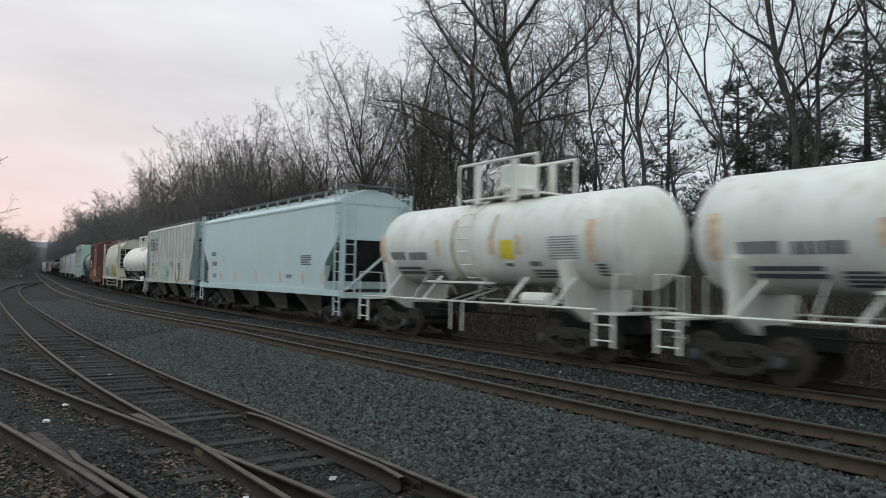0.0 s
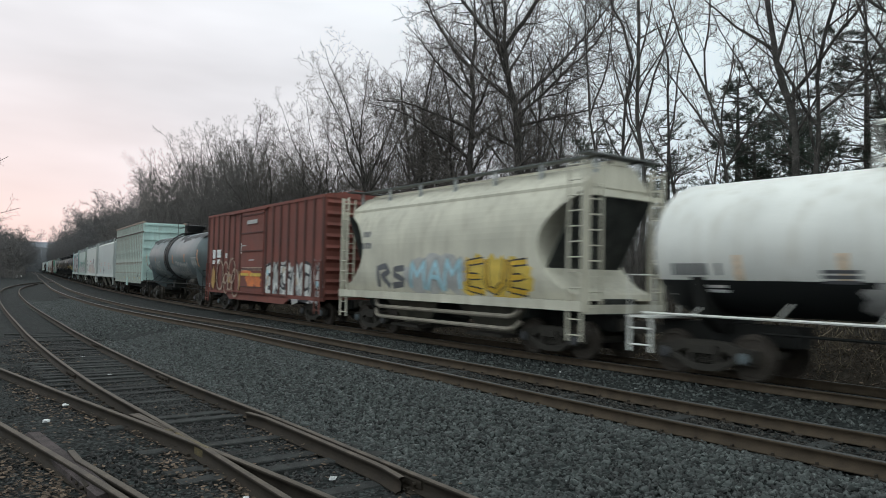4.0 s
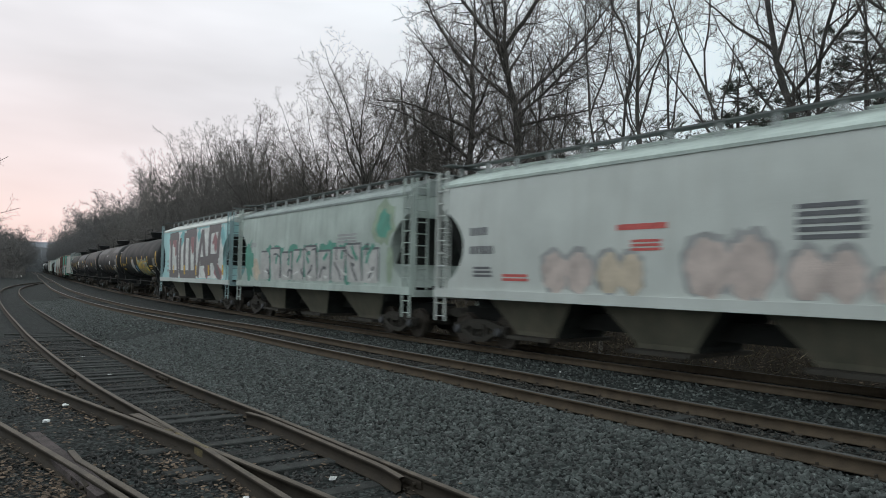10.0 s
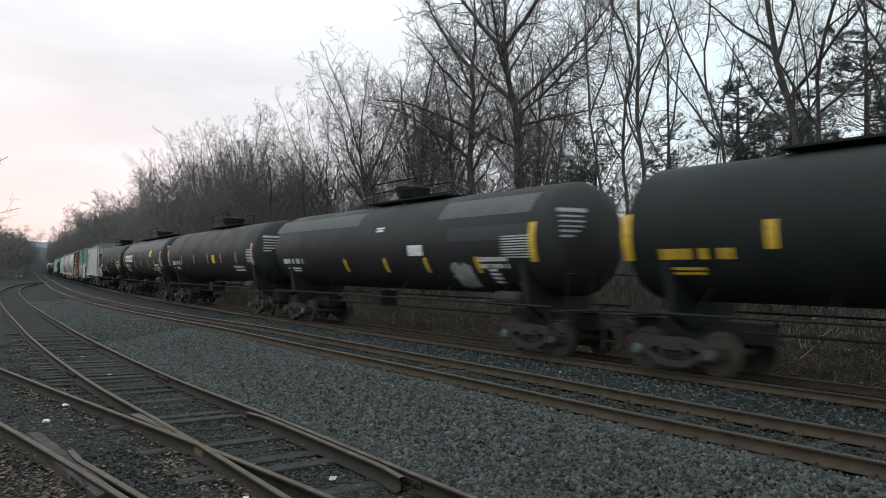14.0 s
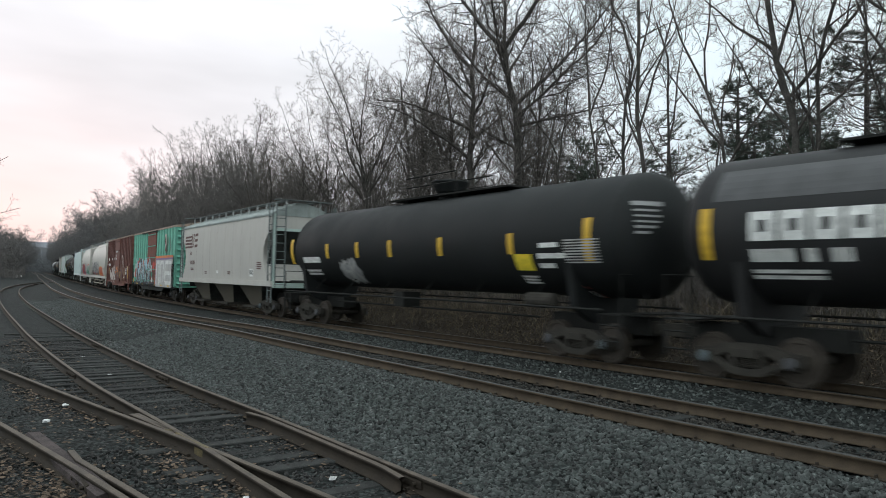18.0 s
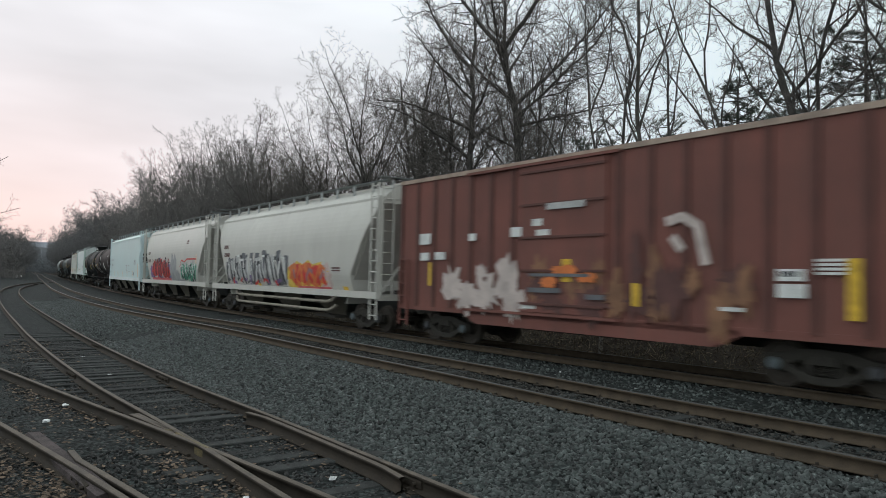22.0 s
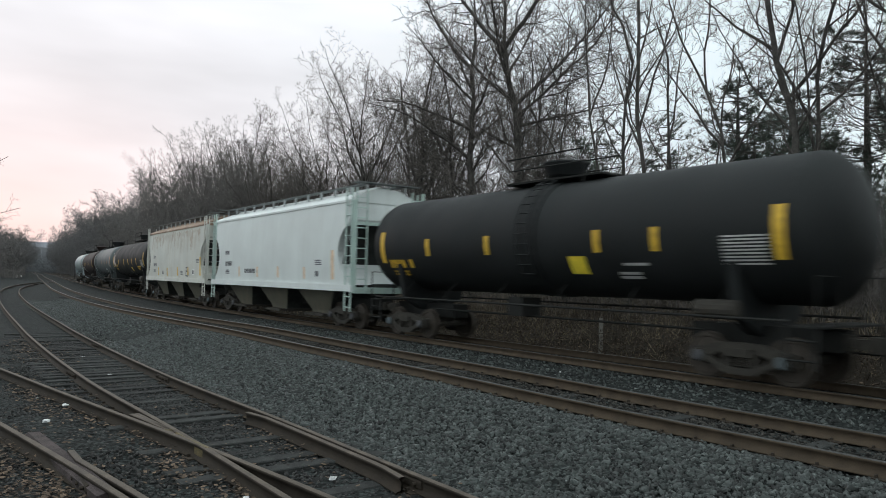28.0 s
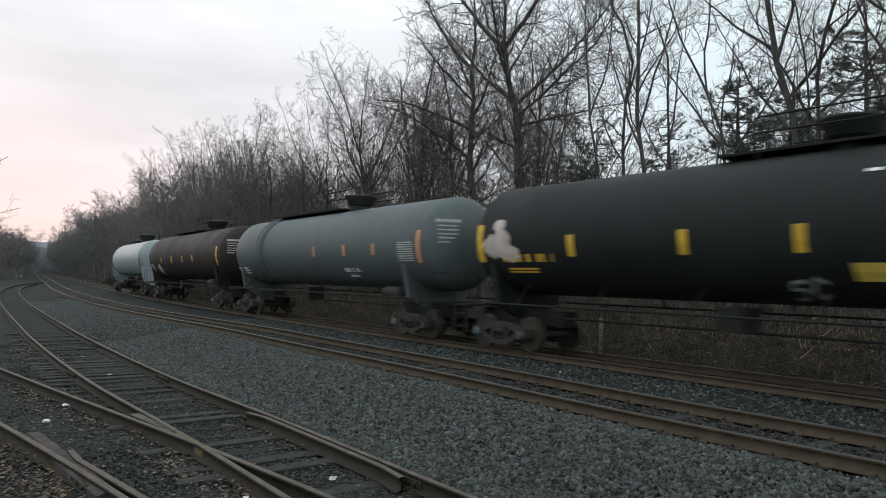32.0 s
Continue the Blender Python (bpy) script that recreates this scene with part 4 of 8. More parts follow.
HOPGREY2 = mat("paint_hopper_pale", (0.49, 0.51, 0.49), 0.55, var=0.1, scale=0.7, streak=0.3, streak_col=(0.35, 0.34, 0.31))
GREENGREY = mat("paint_green_grey", (0.39, 0.44, 0.41), 0.6, var=0.18, scale=0.8, streak=0.6, streak_col=(0.22, 0.26, 0.24))
TURQ = mat("paint_turquoise", (0.36, 0.58, 0.59), 0.6, var=0.12, scale=0.8, streak=0.25, streak_col=(0.25, 0.34, 0.35))
TURQEND = mat("paint_end_teal", (0.24, 0.33, 0.34), 0.6, var=0.15, scale=1)
BLACKTANK = mat("paint_black", (0.014, 0.0155, 0.016), 0.65, spec=0.22, var=0.25, scale=0.8, streak=0.35, streak_col=(0.016, 0.015, 0.014))
DARKTANK = mat("paint_dark_grey", (0.021, 0.021, 0.022), 0.6, spec=0.25, var=0.25, scale=0.8, streak=0.4, streak_col=(0.026, 0.024, 0.023))
BROWNTANK = mat("paint_brown_black", (0.026, 0.017, 0.016), 0.65, spec=0.22, var=0.3, scale=0.7, streak=0.5, streak_col=(0.045, 0.033, 0.03))
STONEGREY = mat("paint_stone_grey", (0.46, 0.44, 0.41), 0.55, var=0.08, scale=0.7, streak=0.35, streak_col=(0.33, 0.29, 0.25))
BOXGREEN = mat("paint_box_green", (0.17, 0.47, 0.36), 0.65, var=0.15, scale=0.8, streak=0.35, streak_col=(0.2, 0.22, 0.18), patch=0.3, patch_col=(0.12, 0.06, 0.04), patch_scale=2)
DOORBROWN = mat("paint_door_brown", (0.17, 0.062, 0.045), 0.75, var=0.3, scale=1.2, patch=0.6, patch_col=(0.05, 0.03, 0.025))
WARMGREY = mat("paint_warm_grey", (0.50, 0.48, 0.44), 0.5, var=0.08, scale=0.6, streak=0.25, streak_col=(0.36, 0.33, 0.29))
WHITEHOP = mat("paint_white", (0.62, 0.65, 0.64), 0.5, var=0.08, scale=0.6, streak=0.2, streak_col=(0.45, 0.45, 0.42))
RUSTYHOP = mat("paint_rusty_white", (0.55, 0.55, 0.51), 0.6, var=0.1, scale=0.7, streak=0.35, streak_col=(0.42, 0.33, 0.24), patch=0.25, patch_col=(0.38, 0.3, 0.22), patch_scale=0.9)
ROOFRUST = mat("roof_rust", (0.27, 0.19, 0.14), 0.8, var=0.3, scale=1.5, patch=0.9, patch_col=(0.44, 0.41, 0.36), patch_scale=1.6)
UNDERYEL = mat("paint_bay_grey", (0.085, 0.080, 0.060), 0.7, var=0.25, scale=1, streak=0.5, streak_col=(0.15, 0.12, 0.09))
UNDERDARK = mat("paint_bay_dark", (0.082, 0.072, 0.055), 0.75, var=0.25, scale=1, streak=0.5, streak_col=(0.08, 0.07, 0.06))
PALETANK = mat("paint_pale_tank", (0.25, 0.29, 0.30), 0.45, var=0.12, scale=0.7, streak=0.3, streak_col=(0.25, 0.28, 0.28))
MIDTANK = mat("paint_mid_tank", (0.085, 0.100, 0.103), 0.55, spec=0.25, var=0.12, scale=0.7, streak=0.4, streak_col=(0.06, 0.065, 0.065))
for nm, c in (("g_white", (0.62, 0.62, 0.6)), ("g_black", (0.03, 0.03, 0.035)), ("g_cream", (0.50, 0.42, 0.33)), ("g_pink", (0.48, 0.36, 0.33)), ("g_green", (0.05, 0.28, 0.17)), ("g_red", (0.55, 0.05, 0.04)),
              ("g_orange", (0.6, 0.17, 0.05)), ("g_blue", (0.1, 0.25, 0.42)), ("g_lightblue", (0.36, 0.58, 0.66)), ("g_purple", (0.165, 0.145, 0.148)), ("g_grey", (0.30, 0.30, 0.30)), ("g_mint", (0.22, 0.55, 0.42)),
              ("g_maroon", (0.31, 0.155, 0.165)), ("g_yellow", (0.6, 0.42, 0.08)), ("g_teal", (0.09, 0.27, 0.21)), ("g_palegrey", (0.42, 0.41, 0.40)), ("g_darkgrey", (0.12, 0.12, 0.13)), ("g_lilac", (0.19, 0.12, 0.26))):
    M[nm] = mat(nm, c, 0.6, var=0.22, scale=2.5, bump=0.0, streak=0.15, streak_col=tuple(0.6 * k for k in c))
PALEWHITE = mat("paint_blue_white", (0.54, 0.635, 0.625), 0.5, var=0.06, scale=0.6, streak=0.15, streak_col=(0.43, 0.45, 0.45))
MINTEND = mat("paint_end_mint", (0.42, 0.52, 0.48), 0.55, var=0.1, scale=0.8, streak=0.2, streak_col=(0.3, 0.34, 0.31))
for nm, c in (("g_spill", (0.035, 0.04, 0.043)), ("g_turq", (0.22, 0.46, 0.48)), ("g_palegreen", (0.26, 0.32, 0.24)), ("g_tankgrey", (0.075, 0.075, 0.078)), ("g_brown", (0.10, 0.045, 0.04)), ("g_seam", (0.36, 0.33, 0.30)),
              ("g_pinkwhite", (0.48, 0.40, 0.37)), ("g_redshade", (0.22, 0.02, 0.025)), ("g_pinkred", (0.55, 0.12, 0.13)), ("g_faint", (0.36, 0.33, 0.33)), ("g_ruststain", (0.36, 0.29, 0.21)), ("g_oldcream", (0.36, 0.26, 0.20)), ("g_rustwash", (0.21, 0.105, 0.06)), ("g_oldyellow", (0.38, 0.22, 0.07))):
    M[nm] = mat(nm, c, 0.65, var=0.25, scale=2.0, bump=0.0)


def tuple_surf(surf, off):
    """The same side, a little further out."""
    return lambda x, z, lift=0.0: surf(x, z, lift + off)
# ---------------- the train ----------------
COUPLINGS = (8.95, -3.6, -22.25, -37.2, -50.35, -63.5, -79.75, -96.5, -112.0, -128.8, -145.4, -162.4, -178.9, -197.55, -216.5, -235.4, -254.5, -273.8, -290.6, -306.8, -323.2, -342.1,
             -360.9, -379.8, -396.7, -412.9, -430.25, -447.4, -466.8, -486.2, -506.6, -527.6)
TRAIN = []


def slot(i):
    """Length over couplers of car i; car 0 leads the train."""
    front = COUPLINGS[i - 1] if i else 8.95 + 12.55
    return front - COUPLINGS[i]


def add_car(i, made, shift=0.0):
    """Places car i; shift moves the marks on its sides forwards."""
    car, side, half = made

    def surf(x, z, lift=0.005):
        return side(x + shift, z, lift)

    front = COUPLINGS[i - 1] if i else 8.95 + 12.55
    TRAIN.append((car, (front + COUPLINGS[i]) / 2, front - COUPLINGS[i]))
    return car, surf


def rects(cs, name, m, items, label="", lift=0.006, skew=0.0):
    """Painted or stuck-on rectangles (x0, x1, z0, z1), each a part of its own."""
    for x0, x1, z0, z1 in items:
        bm = bmesh.new()
        side_patch(bm, cs[1], x0, x1, z0, z1, lift, max(1, int((z1 - z0) / 0.12)), 1, skew)
        part(name, bm, M[m], cs[0], label)


def bars(cs, m, items, chars=True):
    """Blocks of lettering (x, z of the top row, width, rows, height of a row)."""
    for j, (x, z, w, rows, h) in enumerate(items):
        for bm in text_bars(cs[1], x, z, w, rows, h, h * 0.55, j * 7 + rows, 0.007, chars):
            part("lettering", bm, M[m], cs[0])


def placard(cs, x0, x1, z0, z1, ink="g_palegrey"):
    """A panel of small lettering lines."""
    n = 9
    for k in range(n):
        bm = bmesh.new()
        z = z0 + (z1 - z0) * k / n
        side_patch(bm, cs[1], x0, x1, z + 0.01, z + (z1 - z0) / n * 0.66, 0.008)
        part("data_line", bm, M[ink], cs[0])


def diamond(cs, x, z, r=0.27):
    bm = bmesh.new()
    vs = [bm.verts.new(cs[1](x + a * r, z + b * r, 0.02)) for a, b in ((-1, 0), (-0.5, -0.6), (0, -1), (0.5, -0.6), (1, 0), (0.5, 0.6), (0, 1), (-0.5, 0.6))]
    bm.faces.new(vs)
    p = part("hazard_placard", bm, M["redpaint"], cs[0], "red and white hazard placard")
    bm = bmesh.new()
    side_patch(bm, cs[1], x - r * 0.62, x + r * 0.62, z - 0.07, z + 0.08, 0.026)
    part("placard_band", bm, M["whitepaint"], p)


def strokes(cs, name, m, lines, w, lift=0.012, parent=None, label=""):
    first = None
    for k, q in enumerate(lines):
        bm = bmesh.new()
        stroke(bm, cs[1], q, w, lift + 0.0003 * k)
        ob = part(name, bm, M[m], parent or cs[0], label)
        first = first or ob
    return first


def blobs(cs, name, m, items, label="", lift=0.005, rough=0.25):
    for k, (x, z, rx, rz) in enumerate(items):
        bm = bmesh.new()
        blob(bm, cs[1], x, z, rx, rz, k * 3 + int(abs(x) * 10), lift + 0.0004 * k, rough)
        part(name, bm, M[m], cs[0], label)


def wild(cs, layers, x0, x1, z0, z1, seed, base=0.006):
    """Sprayed piece of crowded slanting strokes: layers of (paint, count, width, low and high share of the height)."""
    rnd = random.Random(seed)
    top = None
    for j, (m, n, w, lo, hi) in enumerate(layers):
        lines = []
        for k in range(n):
            x = x0 + (x1 - x0) * (k + rnd.uniform(0.2, 0.8)) / n
            a, b = lo + rnd.uniform(-0.05, 0.15), hi - rnd.uniform(-0.05, 0.2)
            dx = rnd.uniform(-0.28, 0.28)
            q = [(x - dx, z0 + (z1 - z0) * max(0, a)), (x + rnd.uniform(-0.12, 0.12), z0 + (z1 - z0) * (a + b) / 2), (x + dx, z0 + (z1 - z0) * min(1, b))]
            if rnd.random() < 0.45:
                q.append((x + dx + rnd.choice((-1, 1)) * rnd.uniform(0.2, 0.4), q[-1][1] - rnd.uniform(0.0, 0.12)))
            lines.append(q)
        s = strokes(cs, "graffiti_stroke" if top else "graffiti", m, lines, w, base + 0.004 * j, top, "crowded sprayed strokes" if not top else "")
        top = top or s


def tall(x0, x1, z0, z1):
    return (min(x0, x1), max(x0, x1), min(z0, z1), max(z0, z1))


# car 0 and 1: white tank cars
for i in (0, 1):
    cs = add_car(i, tank_car("white tank car with faded orange reflectors and white handrails", slot(i), CREAMWHITE, radius=1.26, zc=3.0, endgap=(1.0, 1.35)[i], railpaint=CREAMWHITE, dome_x=0.95, plat=(-0.9, 2.5), housing=1.0, front=(0.3, 1.3)[i]))
    bars(cs, "g_darkgrey", [(-3.95, 2.52, 0.85, 1, 0.24), (-2.9, 2.5, 1.0, 1, 0.24), (-3.8, 2.2, 1.6, 2, 0.09), (-2.1, 2.15, 0.75, 4, 0.05), (2.65, 2.3, 0.45, 1, 0.12), (2.65, 2.16, 0.95, 3, 0.05), (1.7, 2.3, 0.4, 1, 0.08), (4.9, 2.3, 0.35, 4, 0.05)])
    rects(cs, "reflector", "palereflector", [(-1.4, -1.2, 2.6, 3.1), (1.12, 1.36, 2.6, 3.14), (2.22, 2.44, 2.6, 3.12), (4.72, 5.0, 2.38, 3.42), (-4.6, -4.36, 2.4, 3.35)])
    rects(cs, "warning_sign", "brightyellow", [(1.58, 2.12, 2.48, 3.0)], "yellow warning panel")
    placard(cs, 3.45, 4.45, 2.46, 3.06, ink="g_grey")
    rects(cs, "paint_band", "g_cream", [(-0.65, -0.45, 1.9, 3.7), (1.2, 1.36, 3.0, 3.75)], "tan paint band")
    bm = bmesh.new()
    for x in (-0.23, 0.32):
        for z0, z1 in ((2.15, 4.15),):
            tube(bm, [cs[1](x, z, 0.1) for z in np.linspace(0.55 + 1.0, 4.15, 9)], 0.025, 5)
    for z in np.linspace(1.7, 4.1, 8):
        tube(bm, [cs[1](-0.23, z, 0.1), cs[1](0.32, z, 0.1)], 0.018, 5)
    for x in (-0.23, 0.32):
        tube(bm, [(x, -1.5, 0.45), (x, -1.5, 1.3), cs[1](x, 1.75, 0.1)], 0.028, 5)
    part("ladder", bm, CREAMWHITE, cs[0])
    bm = bmesh.new()
    bbox(bm, -1.3, 1.5, -1.62, -1.3, 1.80, 1.86)
    part("side_step", bm, CREAMWHITE, cs[0])
    for x in (-3.9, -1.6, 2.2, 3.9):
        bm = bmesh.new()
        tube(bm, [(x, -1.5, 1.28), (x + 0.45, -1.15, 2.0)], 0.05, 6)
        part("brace", bm, CREAMWHITE, cs[0])

# car 2: pale blue hopper
cs = add_car(2, covered_hopper("pale blue covered hopper car with tan reflectors", slot(2), PALEBLUE, roofpaint=PALEBLUE, bays=4, bulge=0.03, notch=1.1, round_notch=False, notch_lo=2.4, notch_hi=3.4, sill=1.22, eave=4.72, top=5.2, walk_posts=14))
bars(cs, "g_darkgrey", [(-6.74, 2.88, 0.7, 1, 0.22), (-6.6, 2.34, 0.8, 1, 0.24), (-6.5, 1.85, 0.7, 2, 0.07), (5.1, 2.7, 1.1, 6, 0.045), (3.6, 1.9, 0.7, 2, 0.05)])
rects(cs, "reflector", "palereflector", [(-7.4, -7.22, 1.6, 2.08), (-5.28, -5.08, 1.6, 2.07), (-3.02, -2.82, 1.6, 2.08), (-0.1, 0.1, 1.6, 2.09), (2.84, 3.04, 1.6, 2.09), (5.2, 5.42, 1.6, 2.1), (7.0, 7.2, 1.6, 2.1)], skew=-0.1)
rects(cs, "stencil_frame", "g_grey", [(-4.86, -4.62, 2.6, 2.63), (-4.86, -4.62, 2.85, 2.88), (-4.86, -4.83, 2.6, 2.88), (-4.65, -4.62, 2.6, 2.88)])

# car 3: ribbed grey hopper
cs = add_car(3, covered_hopper("light grey ribbed covered hopper car with green graffiti letters", slot(3), NSGREY, roofpaint=NSGREY, rib_count=16, round_notch=False, notch=1.15, notch_lo=1.5, notch_hi=4.0, bulge=0.0, sill=1.3, eave=4.85, top=5.1, walk_posts=13, endpaint=TURQEND, underpaint=UNDERYEL))
for z in (3.5, 3.72, 3.94, 4.16):
    rects(cs, "emblem_stripe", "g_darkgrey", [(-5.5, -4.3, z, z + 0.13)], lift=0.08)
rects(cs, "emblem", "g_darkgrey", [(-4.45, -4.28, 3.5, 4.3), (-4.14, -3.97, 3.5, 4.3), (-3.78, -3.2, 3.5, 3.66), (-3.78, -3.2, 3.82, 3.98), (-3.78, -3.2, 4.14, 4.3)], "plain dark emblem block", 0.085, 0.08)
strokes(cs, "graffiti", "g_mint", [[(-1.45, 2.5), (-1.35, 1.45), (-1.1, 1.5), (-1.05, 1.85)], [(-0.75, 2.25), (-0.7, 1.5), (-0.25, 1.5), (-0.2, 2.3), (-0.7, 2.35)]], 0.18, 0.085, label="green sprayed letters")
cs2 = (cs[0], lambda x, z, lift=0.0: cs_hold(x, z, lift + 0.08))
cs_hold = cs[1]
bars(cs2, "g_darkgrey", [(-4.6, 2.95, 0.35, 1, 0.22), (-4.66, 2.35, 0.6, 1, 0.26), (-3.6, 2.35, 0.9, 1, 0.26), (-4.6, 2.1, 0.4, 3, 0.1), (-3.5, 1.9, 0.4, 3, 0.07), (0.9, 2.6, 0.65, 4, 0.06), (0.2, 2.0, 0.4, 4, 0.06), (2.9, 2.5, 0.6, 5, 0.05)])
rects(cs2, "reflector", "yellow", [(-5.33, -5.18, 1.65, 2.28), (-5.33, -4.95, 1.65, 1.78), (-3.05, -2.7, 1.37, 1.48), (3.0, 3.2, 1.4, 2.1), (2.6, 3.2, 1.4, 1.55), (5.0, 5.3, 1.37, 1.5)])
rects(cs2, "white_panel", "g_white", [(1.9, 2.35, 1.45, 2.0), (-5.15, -4.95, 1.8, 2.28), (2.65, 2.95, 1.6, 2.1)])

# car 4: white over black tank
cs = add_car(4, tank_car("white over black tank car with a railed top platform", slot(4), CREAMWHITE, radius=1.42, zc=2.7, endgap=0.75, railpaint=CREAMWHITE, plat=(-1.2, 2.2), dome_x=0.9, housing=0.65, lower=(2.0, BLACKTANK), saddle=M["under"]))
bars(cs, "g_darkgrey", [(-4.95, 2.1, 1.1, 1, 0.24), (-1.9, 2.15, 0.7, 3, 0.06)])
rects(cs, "reflector", "palereflector", [(-3.55, -3.4, 2.0, 2.5), (-1.6, -1.44, 2.0, 2.5), (0.96, 1.12, 2.0, 2.5), (3.25, 3.42, 2.0, 2.52), (5.4, 5.6, 1.6, 2.5)])
placard(cs, 4.62, 5.4, 2.05, 2.62, ink="g_grey")
blobs(cs, "paint_smear", "g_palegrey", [(-0.9, 1.62, 0.5, 0.36), (-0.3, 1.55, 0.35, 0.3), (0.4, 1.6, 0.14, 0.38)], "whitish smear on the black paint", 0.012)
bars(cs, "whitepaint", [(2.75, 1.82, 0.95, 2, 0.07), (3.4, 1.6, 0.45, 3, 0.06), (-4.6, 1.85, 0.9, 2, 0.06)])
blobs(cs, "stain", "g_cream", [(0.7, 3.9, 0.5, 0.25), (2.4, 3.85, 0.9, 0.25)], "brownish spill stain below the platform", 0.004)

# car 5: cream two-bay hopper
cs = add_car(5, covered_hopper("short dirty cream covered hopper car with yellow graffiti", slot(5), DIRTYCREAM, roofpaint=DIRTYCREAM, cyl=True, bays=2, notch=1.3, notch_lo=1.6, notch_hi=4.1, pipe=True, sill=1.25, eave=4.3, top=4.85, walk_posts=7))
graffiti(cs[0], cs[1], 1.4, 4.1, 1.55, 2.5, 3, "yellow", "g_black", "g_yellow", 4, 0.12)
graffiti(cs[0], cs[1], -1.4, 1.3, 1.55, 2.5, 3, "g_lightblue", "g_grey", "g_palegrey", 5, 0.14)
graffiti(cs[0], cs[1], -3.4, -1.6, 1.6, 2.3, 2, "g_darkgrey", None, None, 6, 0.2)
bars(cs, "g_darkgrey", [(-4.4, 3.3, 0.5, 1, 0.2), (-4.4, 2.9, 0.6, 1, 0.2)])

# car 6: red box car
cs = add_car(6, box_car("weathered red box car covered in faded graffiti", slot(6), BOXRED, eave=5.08, sill=1.0, ribdark=BOXRIB, door=(-1.8, 1.1), endgap=0.78))
rects(cs, "white_panel", "whitepaint", [(-6.32, -5.85, 2.74, 3.2), (-5.6, -4.96, 2.78, 3.2), (-6.35, -5.9, 2.44, 2.64), (-5.55, -5.1, 2.46, 2.68), (-7.0, -6.7, 1.2, 1.4)], lift=0.07)
bars(cs, "g_black", [(-6.28, 2.85, 0.35, 1, 0.22), (-5.5, 2.88, 0.48, 1, 0.22)])
rects(cs, "white_panel", "g_white", [(-2.3, -1.95, 2.95, 3.45), (-4.4, -4.1, 2.75, 3.0)], lift=0.012)
rects(cs, "paint_line", "g_palegrey", [(-0.95, 0.4, 4.32, 4.5), (-1.7, -1.0, 3.28, 3.33), (-0.6, 0.1, 2.58, 2.63)], lift=0.13, skew=0.05)
for k, (x, z, r) in enumerate(((-5.0, 1.85, 0.75), (-4.1, 2.0, 0.55), (-4.0, 1.45, 0.5), (-3.1, 2.1, 0.62), (-2.6, 1.5, 0.7), (-3.4, 1.5, 0.4))):
    strokes(cs, "graffiti", "g_oldcream", [[(x + r * 0.75 * math.cos(a), z + r * math.sin(a)) for a in np.linspace(0.4 * k, 6.0 + 0.4 * k, 14)]], 0.10, 0.072 + 0.002 * k, label="cream sprayed loops")
blobs(cs, "old_paint", "g_oldyellow", [(-6.1, 1.7, 0.3, 0.6), (-2.0, 1.6, 0.12, 0.5), (-3.6, 1.75, 0.3, 0.25)], "yellow sprayed patch", 0.07)
blobs(cs, "old_paint", "g_orange", [(-0.4, 1.7, 0.8, 0.35), (0.5, 1.6, 0.45, 0.3), (-1.2, 2.05, 0.5, 0.12)], "orange-brown sprayed patch", 0.075)
rects(cs, "old_paint", "g_yellow", [(-1.7, -0.6, 1.86, 1.98), (-0.4, 1.0, 1.84, 1.98)], lift=0.115)
rects(cs, "old_paint", "g_cream", [(-1.7, 1.0, 2.12, 2.25)], lift=0.08)
graffiti(cs[0], cs[1], 1.35, 5.2, 1.0, 2.35, 4, "g_white", "g_black", "g_palegrey", 12, 0.34, ("g_lightblue", "g_cream", "g_grey"))
graffiti(cs[0], cs[1], 5.2, 7.2, 1.0, 2.3, 2, "g_white", "g_black", "g_palegrey", 13, 0.32, ("g_lightblue", "g_cream"))

# car 7: grey tank with ladder belt
cs = add_car(7, tank_car("dark grey tank car with a ladder belt and white scrawled graffiti", slot(7), TANKGREY, radius=1.52, zc=3.0, belt=(-0.85, 0.9, DARKTANK), dome_x=0.3, plat=(-1.3, 1.9), toppaint=DARKTANK, saddle=TANKGREY))
rects(cs, "reflector", "orange", [(-7.5, -7.36, 2.4, 3.25), (-4.5, -4.36, 2.55, 3.0), (-1.66, -1.46, 2.54, 3.05), (0.68, 0.88, 2.53, 3.05), (3.74, 3.95, 2.6, 3.08), (6.8, 7.0, 2.3, 3.3)])
placard(cs, 5.5, 6.6, 2.27, 2.88)
blobs(cs, "spill_stain", "g_spill", [(-6.6, 4.2, 0.7, 0.2), (-5.2, 4.15, 0.8, 0.22), (-3.6, 4.2, 0.8, 0.2), (-2.3, 4.2, 0.6, 0.18), (1.6, 4.2, 0.9, 0.2), (3.2, 4.12, 0.9, 0.24), (5.0, 4.2, 1.0, 0.2), (6.4, 4.2, 0.5, 0.2)], "dark wavy stain below the tank top", 0.005, 0.4)
graffiti(cs[0], cs[1], -4.8, -3.0, 2.15, 2.7, 3, "g_palegrey", None, None, 21, 0.08)
graffiti(cs[0], cs[1], -4.6, -2.65, 1.55, 2.15, 4, "g_palegrey", None, None, 22, 0.09)
for k in range(5):
    x = 1.75 + 0.55 * k
    strokes(cs, "graffiti", "g_palegrey", [[(x + 0.34 * math.cos(a), 2.1 + 0.55 * math.sin(a) - 0.05 * k) for a in np.linspace(0.3, 6.2, 15)]], 0.1, 0.012 + 0.0015 * k, label="pale sprayed loops")
graffiti(cs[0], cs[1], 1.6, 4.6, 1.45, 2.6, 5, "g_palegrey", None, None, 23, 0.09)
